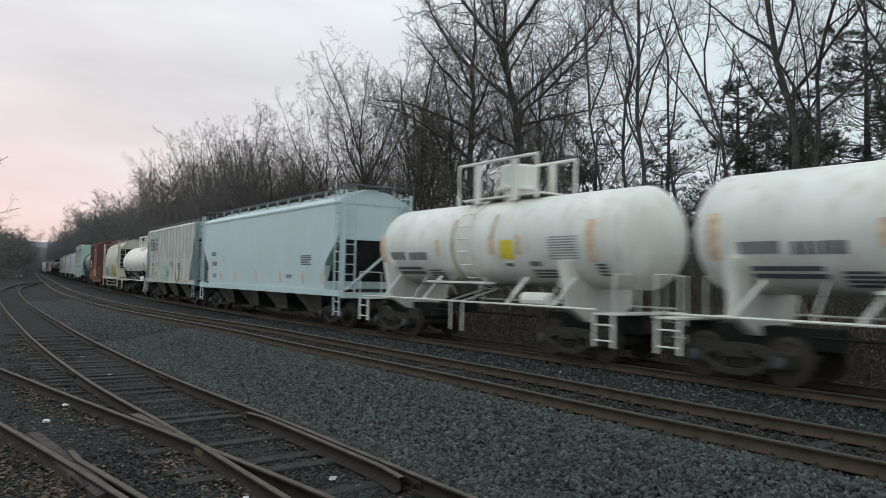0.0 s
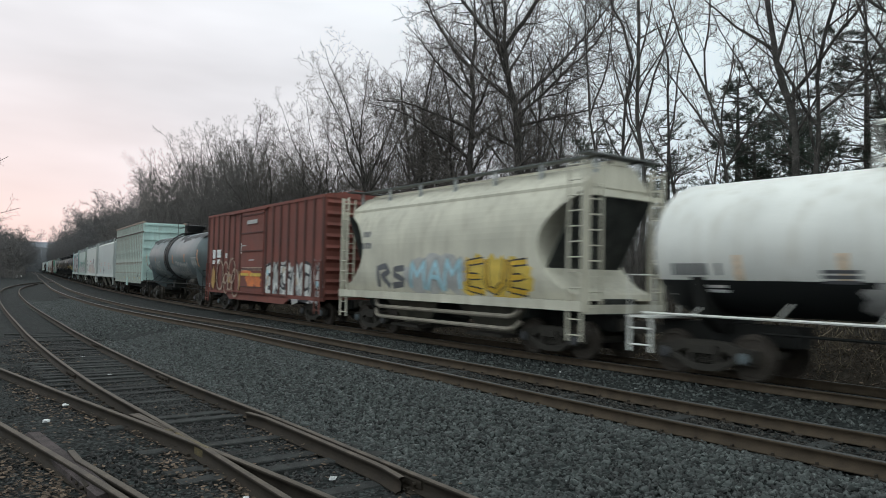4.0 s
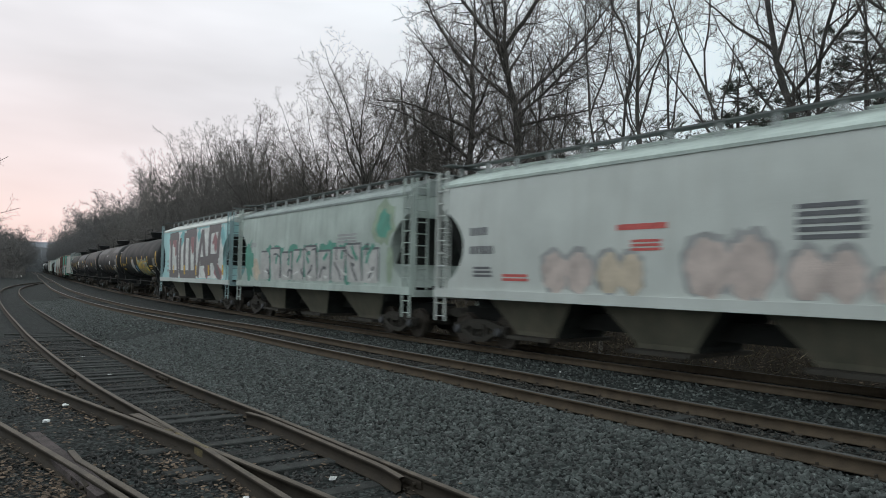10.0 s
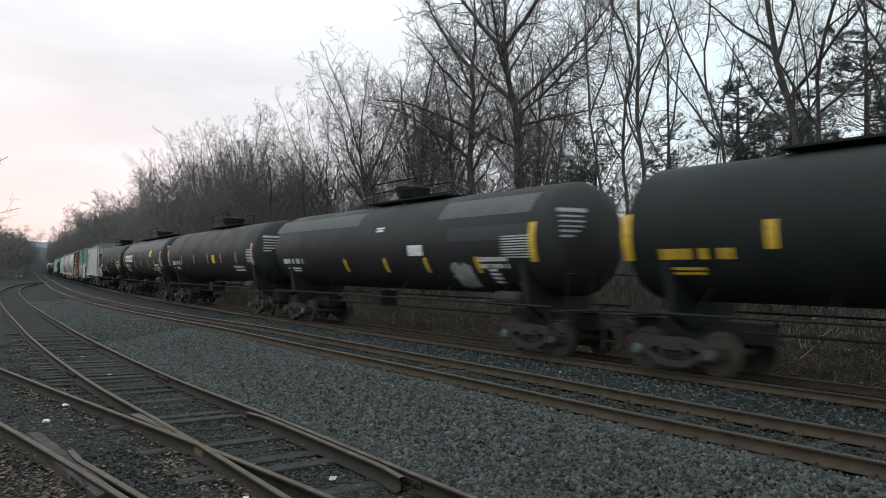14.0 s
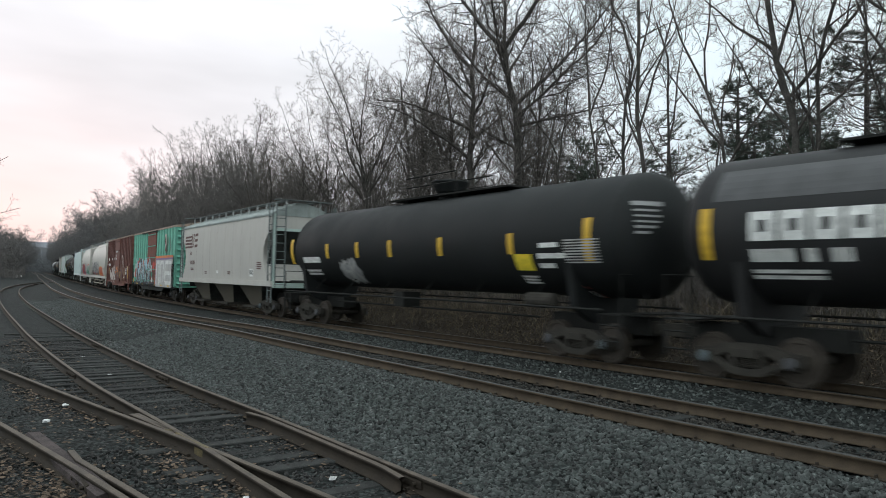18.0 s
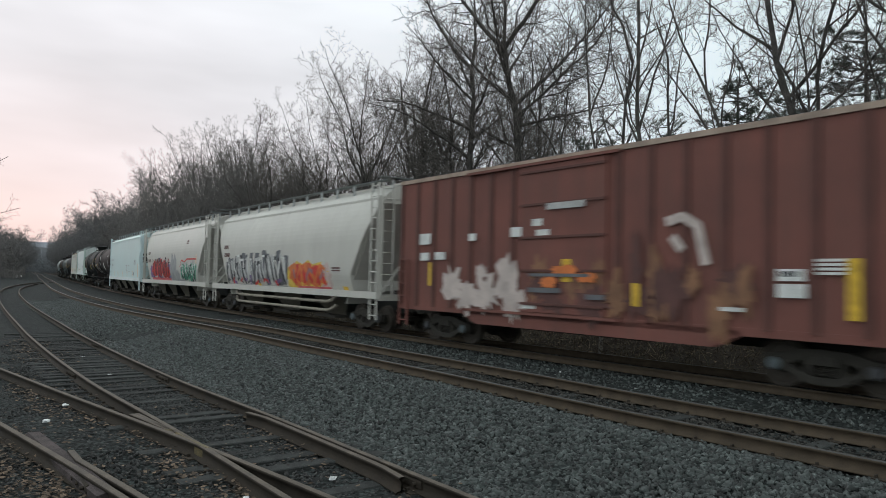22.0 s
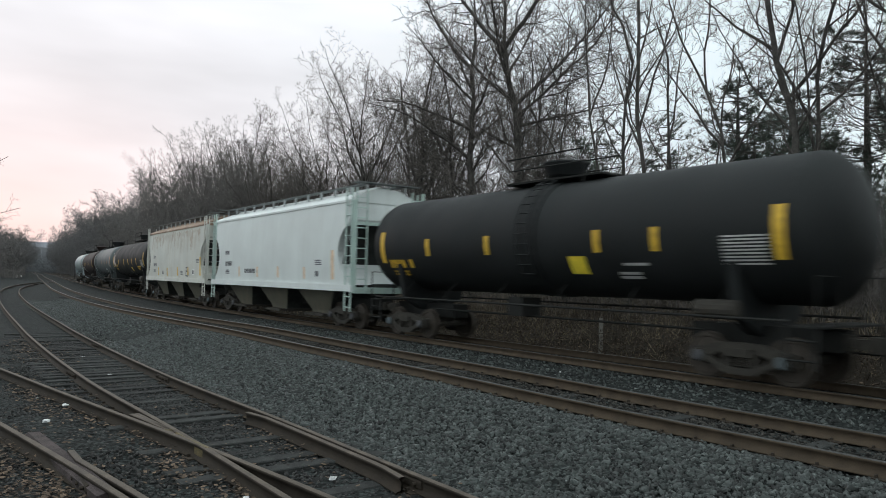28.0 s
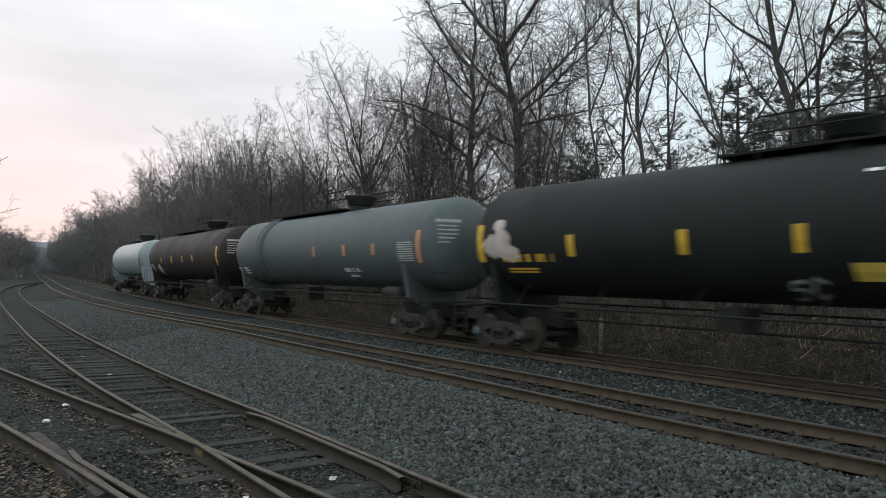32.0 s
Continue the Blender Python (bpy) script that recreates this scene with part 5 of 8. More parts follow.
blobs(cs, "faded_paint", "g_grey", [(0.3, 2.2, 0.5, 0.3), (1.0, 2.15, 0.4, 0.25), (-6.7, 2.3, 0.6, 0.22)], "faded painted smudge", 0.006)

# car 8: chip gondola
cs = add_car(8, chip_gondola("tall mint green wood-chip gondola with ribbed sides", slot(8), MINT, RUSTRIM))
rects(cs, "reflector", "yellow", [(-7.0, -6.5, 1.4, 1.52), (-4.15, -3.75, 1.4, 1.5), (-1.65, -1.3, 1.39, 1.5), (0.76, 1.12, 1.38, 1.5), (3.34, 3.8, 1.4, 1.52), (5.85, 6.65, 1.4, 1.54)], lift=0.01)
bars(cs, "g_darkgrey", [(-6.9, 2.0, 0.5, 1, 0.2), (-5.6, 2.0, 0.3, 1, 0.22), (-4.9, 2.0, 0.3, 1, 0.22), (-4.2, 2.0, 0.3, 1, 0.22), (3.4, 1.75, 0.35, 2, 0.1), (-2.5, 1.7, 0.25, 2, 0.08), (5.9, 1.62, 0.6, 2, 0.05)])
rects(cs, "opening", "g_black", [(4.85, 5.3, 1.52, 1.74)], lift=0.012)

rnd8 = random.Random(88)
for _x in range(14):
    _a = -6.9 + _x * 1.06 + rnd8.uniform(-0.2, 0.2)
    _z = rnd8.choice((5.0, 4.6, 4.2, 3.6))
    rects(cs, "rust_streak", "g_ruststain", [(_a, _a + rnd8.uniform(0.03, 0.08), _z - rnd8.uniform(0.4, 1.4), _z)], "", 0.004)
# car 9 to 11: grey hoppers
cs = add_car(9, covered_hopper("faded light grey covered hopper car with pink lettering", slot(9), HOPGREY, roofpaint=HOPGREY2, underpaint=UNDERYEL, sill=1.42, eave=4.65, top=5.15, notch=0.85, walk_posts=13, sillpaint=HOPGREY2))
rects(cs, "faded_lettering", "g_pink", [(-4.1, -2.8, 2.72, 2.84), (-4.1, -2.8, 2.5, 2.62), (-0.7, 0.5, 2.74, 2.86), (-0.7, 0.45, 2.5, 2.62), (2.7, 3.9, 2.68, 2.8), (2.75, 4.0, 2.42, 2.54), (2.9, 4.0, 2.16, 2.28), (-4.8, -3.8, 1.85, 2.2)])
blobs(cs, "graffiti", "g_darkgrey", [(-1.05, 2.05, 0.2, 0.36), (-0.8, 1.95, 0.28, 0.2), (-0.5, 2.05, 0.14, 0.1)], "small dark sprayed figure")
rects(cs, "white_panel", "g_white", [(-0.2, 0.1, 1.82, 1.94)])
bars(cs, "g_grey", [(-5.95, 3.05, 0.8, 1, 0.22), (-5.95, 2.6, 0.9, 1, 0.22), (-5.9, 2.3, 0.6, 3, 0.06), (4.6, 2.5, 0.7, 5, 0.05)])
cs = add_car(10, covered_hopper("pale grey covered hopper car with brownish graffiti letters", slot(10), HOPGREY2, underpaint=UNDERYEL, sill=1.42, eave=4.65, top=5.15, notch=1.05, walk_posts=13, roofpaint=GREENGREY))
for k, (x0, x1, z1) in enumerate(((-3.3, -1.55, 2.75), (-1.5, -0.1, 2.7), (0.78, 2.85, 3.0), (2.97, 4.4, 2.65), (4.4, 5.6, 2.3))):
    n = 2
    blobs(cs, "graffiti", "g_grey", [((x0 + x1) / 2 - (x1 - x0) * 0.22 + 0.45 * (x1 - x0) * j, 1.68 + (z1 - 1.68) * 0.48, (x1 - x0) * 0.29, (z1 - 1.68) * 0.54) for j in range(n)], "sprayed brownish bubble letter", 0.004, 0.12)
    blobs(cs, "graffiti", "g_pinkwhite" if k != 1 else "g_cream", [((x0 + x1) / 2 - (x1 - x0) * 0.2 + 0.44 * (x1 - x0) * j, 1.68 + (z1 - 1.68) * 0.42, (x1 - x0) * 0.24, (z1 - 1.68) * 0.46) for j in range(n)], "sprayed pink bubble letter", 0.008, 0.12)
bars(cs, "g_darkgrey", [(-6.05, 3.14, 0.85, 1, 0.22), (-6.05, 2.62, 1.0, 1, 0.22), (-5.9, 2.2, 0.8, 3, 0.07)])
bars(cs, "redpaint", [(-0.86, 3.08, 1.6, 1, 0.13), (-0.45, 2.8, 0.85, 3, 0.06), (-4.7, 2.0, 1.1, 2, 0.07)], chars=False)
bars(cs, "g_darkgrey", [(3.2, 3.3, 1.2, 5, 0.09)], chars=False)
rects(cs, "reflector", "yellow", [(-3.4, -3.1, 1.5, 1.6), (0.8, 1.1, 1.5, 1.6), (3.4, 3.8, 1.5, 1.6), (5.2, 5.9, 1.5, 1.62)], lift=0.012)
cs = add_car(11, covered_hopper("streaked green-grey covered hopper car with grey block graffiti", slot(11), GREENGREY, underpaint=UNDERYEL, sill=1.42, eave=4.65, top=5.15, notch=1.0, walk_posts=13))
blobs(cs, "graffiti", "g_teal", [(-3.9, 2.5, 0.7, 0.75), (-2.7, 2.55, 0.7, 0.7), (-1.2, 2.5, 0.9, 0.75), (0.4, 2.55, 0.8, 0.75), (2.0, 2.5, 0.9, 0.75), (3.6, 2.45, 0.8, 0.7), (5.0, 2.4, 0.7, 0.7), (-6.3, 2.6, 0.5, 0.9)], "green sprayed cloud", 0.004)
for _k in range(9):
    _x, _h = -4.85 + 1.2 * _k, (0.0, 0.12, -0.08)[_k % 3]
    rects(cs, "graffiti", "g_darkgrey", [(_x + 0.05, _x + 1.12, 1.78, 3.02 + _h)], "dark edge of a sprayed block letter", 0.008, (0.16, -0.12, 0.05)[_k % 3])
    rects(cs, "graffiti", "g_palegrey", [(_x, _x + 1.04, 1.72, 2.94 + _h)], "pale grey sprayed block letter", 0.014, (0.16, -0.12, 0.05)[_k % 3])
wild(cs, (("g_darkgrey", 9, 0.11, 0.05, 0.5), ("g_teal", 9, 0.16, 0.5, 1.0), ("g_darkgrey", 8, 0.07, 0.6, 1.0), ("g_white", 7, 0.06, 0.05, 0.3)), -4.6, 5.8, 1.75, 3.05, 33, 0.02)
blobs(cs, "graffiti", "g_palegreen", [(6.1, 3.75, 0.7, 0.8), (6.55, 2.3, 0.2, 0.7)], "green sprayed cloud", 0.004)
blobs(cs, "graffiti", "g_teal", [(6.1, 3.7, 0.42, 0.5)], "darker green sprayed heart", 0.008)
blobs(cs, "graffiti", "g_cream", [(-5.4, 2.1, 0.38, 0.42), (-5.5, 2.5, 0.25, 0.2)], "ochre sprayed blob")
bars(cs, "g_grey", [(-6.2, 3.2, 0.9, 1, 0.22), (2.8, 3.4, 1.6, 3, 0.08)])

# car 12: turquoise hopper with a full-side piece
cs = add_car(12, covered_hopper("turquoise covered hopper car with huge grey-purple graffiti letters", slot(12), TURQ, roofpaint=HOPGREY2, underpaint=UNDERYEL, endpaint=TURQEND, sill=1.42, eave=4.65, top=5.15, notch=0.95, walk_posts=13, sillpaint=HOPGREY2))
rects(cs, "graffiti", "g_white", [(-5.3, 6.5, 1.66, 4.5)], "white painted ground of the graffiti", 0.004)
strokes(cs, "graffiti", "g_maroon", [[(-4.2, 4.3), (-3.4, 3.1)], [(0.1, 4.3), (0.7, 3.2)], [(4.7, 3.9), (5.4, 3.3)], [(3.2, 2.4), (3.7, 1.8)], [(5.0, 2.3), (6.2, 1.7)], [(-5.2, 4.3), (-4.6, 3.6)]], 0.75, 0.007, label="maroon painted wedge")
strokes(cs, "graffiti", "g_turq", [[(-2.4, 4.4), (-2.0, 3.7)], [(1.5, 4.4), (1.9, 3.9)], [(6.0, 4.4), (6.6, 3.5)], [(-1.9, 4.5), (-1.95, 3.9)]], 0.6, 0.009, label="turquoise painted wedge")
strokes(cs, "graffiti", "g_purple", [[(-5.35, 4.25), (-3.2, 4.3)], [(-4.75, 4.2), (-4.6, 1.9)], [(-3.25, 4.4), (-3.0, 1.8)], [(-5.2, 1.85), (-2.9, 1.85)], [(-2.5, 4.1), (-2.45, 1.9)], [(-1.45, 4.4), (-1.3, 1.8)], [(-2.5, 1.85), (1.2, 1.85)], [(-1.2, 4.3), (1.1, 4.35)],
                                     [(-0.25, 4.2), (-0.1, 1.9)], [(0.95, 4.4), (1.1, 1.7)], [(1.6, 1.7), (2.45, 4.4)], [(2.45, 4.4), (3.5, 1.8)], [(2.2, 2.6), (3.8, 2.65)], [(3.95, 4.3), (4.0, 1.8)], [(3.7, 4.35), (5.9, 4.45)], [(5.75, 4.4), (5.6, 2.8)], [(4.0, 2.75), (5.7, 2.75)], [(4.9, 2.7), (5.9, 1.6)]], 0.5, 0.011, label="grey-purple painted letter strokes")
strokes(cs, "graffiti", "g_white", [[(-3.9, 3.6), (-3.7, 2.1)], [(4.7, 3.4), (4.9, 3.4)]], 0.3, 0.02)
rects(cs, "reflector", "yellow", [(-4.05, -3.85, 1.9, 2.4), (-1.42, -1.15, 1.85, 2.4), (1.2, 1.42, 1.82, 2.37), (3.82, 4.05, 1.84, 2.38), (6.4, 6.62, 1.87, 2.39)], lift=0.024)
rects(cs, "lettering_panel", "g_grey", [(-5.7, -5.35, 2.6, 2.75), (-5.7, -5.35, 2.3, 2.45), (-5.7, -5.35, 2.0, 2.15)], lift=0.012)


# black tank cars


def reflectors(cs, xs, z0=2.6, z1=3.15, w=0.22, m="yellow", ends=()):
    rects(cs, "reflector", m, [(x, x + w, z0, z1) for x in xs] + [(x, x + 0.24, 2.4, 3.42) for x in ends])


TK = dict(radius=1.52, zc=3.05, endgap=1.15, front=0.9, marks=True)


def heads(rear, fore, front=0.9):
    """Tank sizes of a car whose couplings lie that much ahead of its tank's own middle."""
    return dict(TK, endgap=1.15 + (fore - rear) / 2, back=(fore + rear) / 2, front=front)



cs = add_car(13, tank_car("black tank car with yellow reflectors and a colourful graffiti piece", slot(13), BLACKTANK, plat=(-4.9, 2.4), dome_x=1.1, **dict(heads(0.45, 0), marks=False)))
reflectors(cs, (-4.65, -2.28, 0.42, 2.53, 4.76), ends=(-7.95, 7.98))
blobs(cs, "graffiti", "g_palegrey", [(-1.85, 2.6, 0.42, 0.36), (-1.45, 2.3, 0.4, 0.36), (-1.5, 2.7, 0.3, 0.3)], "white sprayed cloud")
blobs(cs, "graffiti", "g_blue", [(-0.3, 2.25, 0.3, 0.25)], "blue sprayed patch")
graffiti(cs[0], cs[1], 0.65, 4.4, 1.7, 2.8, 5, "g_yellow", "g_darkgrey", "g_palegreen", 41, 0.15, ("g_orange", "g_lightblue", "g_palegrey"))
rects(cs, "warning_sign", "brightyellow", [(3.95, 4.65, 2.04, 2.32)], "bright yellow panel", 0.03)
rects(cs, "yellow_stripe", "yellow", [(5.12, 6.5, 2.34, 2.44), (5.12, 5.9, 2.18, 2.27)])
bars(cs, "yellow", [(-7.0, 2.42, 1.75, 1, 0.22), (-7.0, 2.2, 1.1, 2, 0.06)])
bars(cs, "whitepaint", [(5.1, 2.0, 0.75, 2, 0.09), (6.35, 1.95, 0.42, 2, 0.1)])
placard(cs, 6.9, 7.7, 2.4, 2.98)
diamond(cs, 6.95, 1.63)
graffiti(cs[0], cs[1], 7.3, 8.1, 1.8, 2.4, 2, "g_palegrey", None, None, 42, 0.08)
cs = add_car(14, tank_car("dark tank car with lighter grey bands on its top", slot(14), DARKTANK, plat=(-1.6, 3.4), dome_x=0.6, **heads(0.8, 0.45)))
rects(cs, "top_band", "g_tankgrey", [(-8.2, -0.9, 3.75, 4.25), (4.1, 8.2, 3.7, 4.25)], "lighter grey painted band", 0.004)
rects(cs, "dark_patch", "g_black", [(4.8, 8.5, 3.0, 3.4)], "repainted black patch", 0.004)
reflectors(cs, (-1.8, 1.0, 3.42, 5.96), 2.1, 2.56, 0.18, "yellow", ends=(8.3,))
rects(cs, "white_panel", "whitepaint", [(2.64, 3.45, 2.62, 2.95)])
bars(cs, "whitepaint", [(-7.15, 2.42, 1.9, 1, 0.2), (-7.0, 2.2, 1.4, 2, 0.06), (6.15, 2.42, 1.2, 2, 0.12), (6.45, 2.15, 0.4, 4, 0.07), (0.6, 3.55, 0.5, 2, 0.06)])
graffiti(cs[0], cs[1], 4.75, 5.6, 1.7, 2.3, 2, "g_palegrey", None, "g_grey", 44, 0.1)
placard(cs, 7.2, 8.3, 2.5, 3.12)
diamond(cs, 7.42, 1.63)
cs = add_car(15, tank_car("dark grey tank car with a yellow panel", slot(15), DARKTANK, plat=(-1.6, 3.4), dome_x=0.8, **heads(1.2, 0.8)))
rects(cs, "warning_sign", "brightyellow", [(1.88, 2.4, 2.5, 2.95)], "bright yellow panel")
bars(cs, "whitepaint", [(-6.8, 2.45, 2.2, 1, 0.24), (-6.8, 2.25, 1.5, 2, 0.06), (5.35, 2.25, 1.5, 2, 0.1)])
placard(cs, 7.6, 8.5, 2.5, 3.15)
reflectors(cs, (-4.6, -1.8, 1.0, 3.4, 5.9), 2.5, 3.0, 0.16, "orange", ends=(8.2, -7.9))
cs = add_car(16, tank_car("dark tank car with large white block lettering", slot(16), DARKTANK, plat=(-5.0, 8.0), dome_x=2.0, **heads(0.5, 1.2, 1.5)))
rects(cs, "top_band", "g_tankgrey", [(-7.0, 8.3, 3.55, 4.2)], "lighter grey painted band", 0.004)
rects(cs, "dark_patch", "g_black", [(-1.3, 0.1, 1.8, 2.8), (0.6, 1.2, 1.8, 2.9), (2.2, 3.4, 1.8, 2.85), (4.0, 5.6, 1.8, 2.85)], "repainted black patch", 0.004)
for _k in range(6):
    rects(cs, "block_letter", "whitepaint", [(-6.2 + 0.58 * _k, -5.71 + 0.58 * _k, 2.75, 3.3)], "white block letter", 0.008)
    rects(cs, "letter_gap", "under", [(-6.05 + 0.58 * _k, -5.87 + 0.58 * _k, 2.92, 3.14)], "", 0.012)
bars(cs, "whitepaint", [(-6.2, 2.36, 1.8, 1, 0.24), (-6.25, 2.15, 1.5, 2, 0.07), (6.05, 2.4, 1.5, 2, 0.12), (6.15, 2.12, 0.6, 4, 0.07), (5.2, 2.2, 0.5, 3, 0.05)])
rects(cs, "white_panel", "g_palegrey", [(7.15, 7.65, 1.95, 2.24)])
rects(cs, "warning_sign", "g_yellow", [(4.35, 5.2, 3.05, 3.52)], "dull yellow panel")
reflectors(cs, (-1.9, 0.9, 3.62, 5.92), 2.28, 2.85, 0.18, "yellow", ends=(8.2, -7.25))
placard(cs, 7.85, 8.9, 2.34, 2.88)
cs = add_car(17, tank_car("glossy black tank car with yellow reflectors", slot(17), BLACKTANK, plat=(-1.8, 4.6), dome_x=1.0, **heads(0, 0.5, 1.6)))
reflectors(cs, (-4.92, -2.62, -0.42, 2.42, 5.6), ends=(-8.1, 8.3))
rects(cs, "warning_sign", "brightyellow", [(5.8, 6.45, 2.18, 2.6)], "bright yellow panel")
bars(cs, "whitepaint", [(-7.0, 2.45, 1.8, 1, 0.22), (-7.05, 2.1, 1.4, 2, 0.08), (6.7, 2.48, 0.95, 1, 0.13), (6.8, 2.75, 0.65, 1, 0.12), (6.7, 2.24, 0.6, 1, 0.12), (5.85, 2.0, 0.6, 3, 0.05)], chars=False)
graffiti(cs[0], cs[1], -3.95, -2.8, 1.75, 2.5, 2, "g_palegrey", None, "g_grey", 47, 0.1)
placard(cs, 7.65, 8.75, 2.35, 2.95)
diamond(cs, 7.75, 1.63)

# car 18: stone grey hopper
cs = add_car(18, covered_hopper("stone grey covered hopper car with a dark striped emblem", slot(18), STONEGREY, underpaint=UNDERDARK, sill=1.45, eave=4.65, top=5.15, notch=0.9, notch_hi=4.0, walk_posts=13, endpaint=MINTEND, ladderpaint=LADDERGREY))
for z in (3.42, 3.62, 3.82, 4.02):
    rects(cs, "emblem_stripe", "g_brown", [(-6.75, -5.2 - (z - 3.4) * 0.3, z, z + 0.12)])
rects(cs, "emblem", "g_brown", [(-5.38, -5.22, 3.45, 4.25), (-5.06, -4.9, 3.45, 4.25), (-4.72, -4.15, 3.45, 3.61), (-4.72, -4.15, 3.77, 3.93), (-4.72, -4.15, 4.09, 4.25)], "plain brown emblem block", 0.006, 0.08)
bars(cs, "g_brown", [(-5.6, 3.0, 0.4, 1, 0.2), (-5.5, 2.45, 0.9, 1, 0.22), (-5.45, 2.2, 0.7, 2, 0.06), (5.8, 2.45, 0.65, 4, 0.06), (-2.6, 2.0, 0.5, 2, 0.05), (1.5, 2.0, 0.5, 2, 0.06)])
rects(cs, "reflector", "yellow", [(-6.0, -5.3, 1.55, 1.65), (-3.5, -3.15, 1.55, 1.65), (-1.25, -0.85, 1.54, 1.64), (1.0, 1.38, 1.54, 1.64), (3.3, 3.66, 1.53, 1.63), (5.4, 6.2, 1.52, 1.64)], lift=0.02)
rects(cs, "white_panel", "whitepaint", [(4.8, 5.3, 1.83, 2.2), (-0.4, -0.1, 1.95, 2.1)])
rects(cs, "panel_mark", "g_black", [(4.88, 5.0, 1.92, 2.12), (5.08, 5.22, 1.92, 2.12)], lift=0.012)
for x in (-4.3, -3.0, -1.7, -0.4, 0.9, 2.2, 3.5, 4.8):
    rects(cs, "weld_seam", "g_seam", [(x, x + 0.05, 1.75, 4.5)], lift=0.003)

# car 19 and 20: box cars
cs = add_car(19, box_car("green box car with a rusty brown door and sprayed graffiti", slot(19), BOXGREEN, ribdark=GREENRIB, doorpaint=DOORBROWN, eave=4.98, sill=0.98, door=(-1.55, 1.35), endgap=0.75, roofpaint=RUSTRIM, sillpaint=SHADEBLACK))
wild((cs[0], tuple_surf(cs[1], 0.07)), (("g_red", 7, 0.34, 0.35, 1.0), ("g_black", 12, 0.42, 0.0, 0.85), ("g_lightblue", 9, 0.3, 0.4, 1.0), ("g_darkgrey", 6, 0.2, 0.1, 0.6), ("g_lightblue", 8, 0.14, 0.05, 0.6), ("g_white", 12, 0.08, 0.2, 0.95), ("g_black", 7, 0.1, 0.3, 0.75)), -5.7, -0.1, 1.05, 2.95, 52)
blobs((cs[0], tuple_surf(cs[1], 0.07)), "graffiti", "g_white", [(0.35, 2.2, 0.2, 0.3), (0.6, 1.4, 0.25, 0.2)], "white sprayed patch", 0.06)
blobs((cs[0], tuple_surf(cs[1], 0.07)), "graffiti", "g_green", [(0.5, 1.75, 0.25, 0.2)], "green sprayed patch", 0.06)
rects((cs[0], tuple_surf(cs[1], 0.07)), "worn_patch", "g_pinkwhite", [(4.4, 4.85, 3.45, 4.5)], "scuffed pale patch", 0.004, -0.1)
blobs((cs[0], tuple_surf(cs[1], 0.07)), "rust_patch", "g_brown", [(4.5, 4.1, 0.14, 0.3), (4.75, 3.5, 0.2, 0.25), (5.3, 3.9, 0.06, 0.5), (6.1, 3.8, 0.06, 0.6)], "rusty scrape", 0.008)
rects((cs[0], tuple_surf(cs[1], 0.07)), "grimy_base", "g_black", [(-6.8, 1.3, 0.98, 1.2)], "black grime along the sill", 0.005)
blobs((cs[0], tuple_surf(cs[1], 0.07)), "graffiti", "g_red", [(-6.0, 1.9, 0.3, 0.4), (0.8, 2.4, 0.4, 0.3)], "red sprayed patch", 0.001)
CS7 = (cs[0], tuple_surf(cs[1], 0.075))
rects(CS7, "graffiti", "g_orange", [(1.45, 6.9, 1.0, 3.08)], "orange sprayed border", 0.001)
rects(CS7, "graffiti", "g_lilac", [(1.6, 6.9, 0.98, 2.92)], "purple sprayed border", 0.005)
rects(CS7, "graffiti", "g_palegrey", [(1.75, 6.9, 0.95, 2.8)], "pale grey sprayed ground", 0.009)
strokes(CS7, "graffiti", "g_white", [[(1.9, 1.1), (2.0, 2.6), (2.8, 2.65), (2.85, 1.1)], [(3.3, 1.2), (3.3, 2.6), (4.2, 2.6), (4.2, 1.3)], [(4.7, 1.3), (4.7, 2.6), (6.6, 2.6)], [(4.9, 1.9), (6.4, 1.9), (6.4, 1.25), (4.8, 1.25)]], 0.24, 0.014, label="white sprayed strokes")
rects(CS7, "white_panel", "g_white", [(-6.2, -5.85, 2.2, 2.6), (-5.5, -5.2, 2.2, 2.6), (-6.8, -6.4, 1.55, 1.95)], lift=0.004)
rects(CS7, "reflector", "yellow", [(-6.9, -6.45, 1.15, 1.42), (-5.3, -4.8, 1.0, 1.1), (-3.2, -2.7, 1.0, 1.1), (-0.8, -0.3, 1.0, 1.1), (1.2, 1.7, 1.0, 1.1), (3.4, 3.9, 1.0, 1.1), (5.6, 6.1, 1.0, 1.1)], lift=0.03)
cs = add_car(20, box_car("red-brown box car with peeling white graffiti", slot(20), BOXBROWN, ribdark=BOXRIB, eave=5.0, sill=1.0, door=(-1.85, 1.0), endgap=0.72, roofpaint=RUSTRIM), 0.25)
CS7 = (cs[0], tuple_surf(cs[1], 0.07))
rects(CS7, "white_panel", "g_white", [(-2.45, -2.05, 3.05, 3.3), (-1.65, -1.3, 3.3, 3.48), (-1.5, -1.05, 3.05, 3.2), (-6.6, -6.05, 2.95, 3.28), (-6.55, -6.1, 2.46, 2.7), (-5.8, -5.3, 2.48, 2.7), (4.75, 5.28, 1.7, 1.95), (4.75, 5.25, 2.0, 2.22), (-4.2, -3.9, 3.0, 3.2)])
blobs(CS7, "grime", "g_brown", [(-1.2, 1.7, 0.5, 0.3), (0.4, 1.5, 0.5, 0.25), (1.6, 2.2, 0.16, 0.9), (2.2, 1.8, 0.14, 0.6)], "brown rusty grime", 0.003, 0.4)
rects(CS7, "paint_line", "g_palegrey", [(-1.1, 0.15, 3.68, 3.84)], lift=0.06)
bars(CS7, "g_black", [(4.8, 2.08, 0.4, 1, 0.1)])
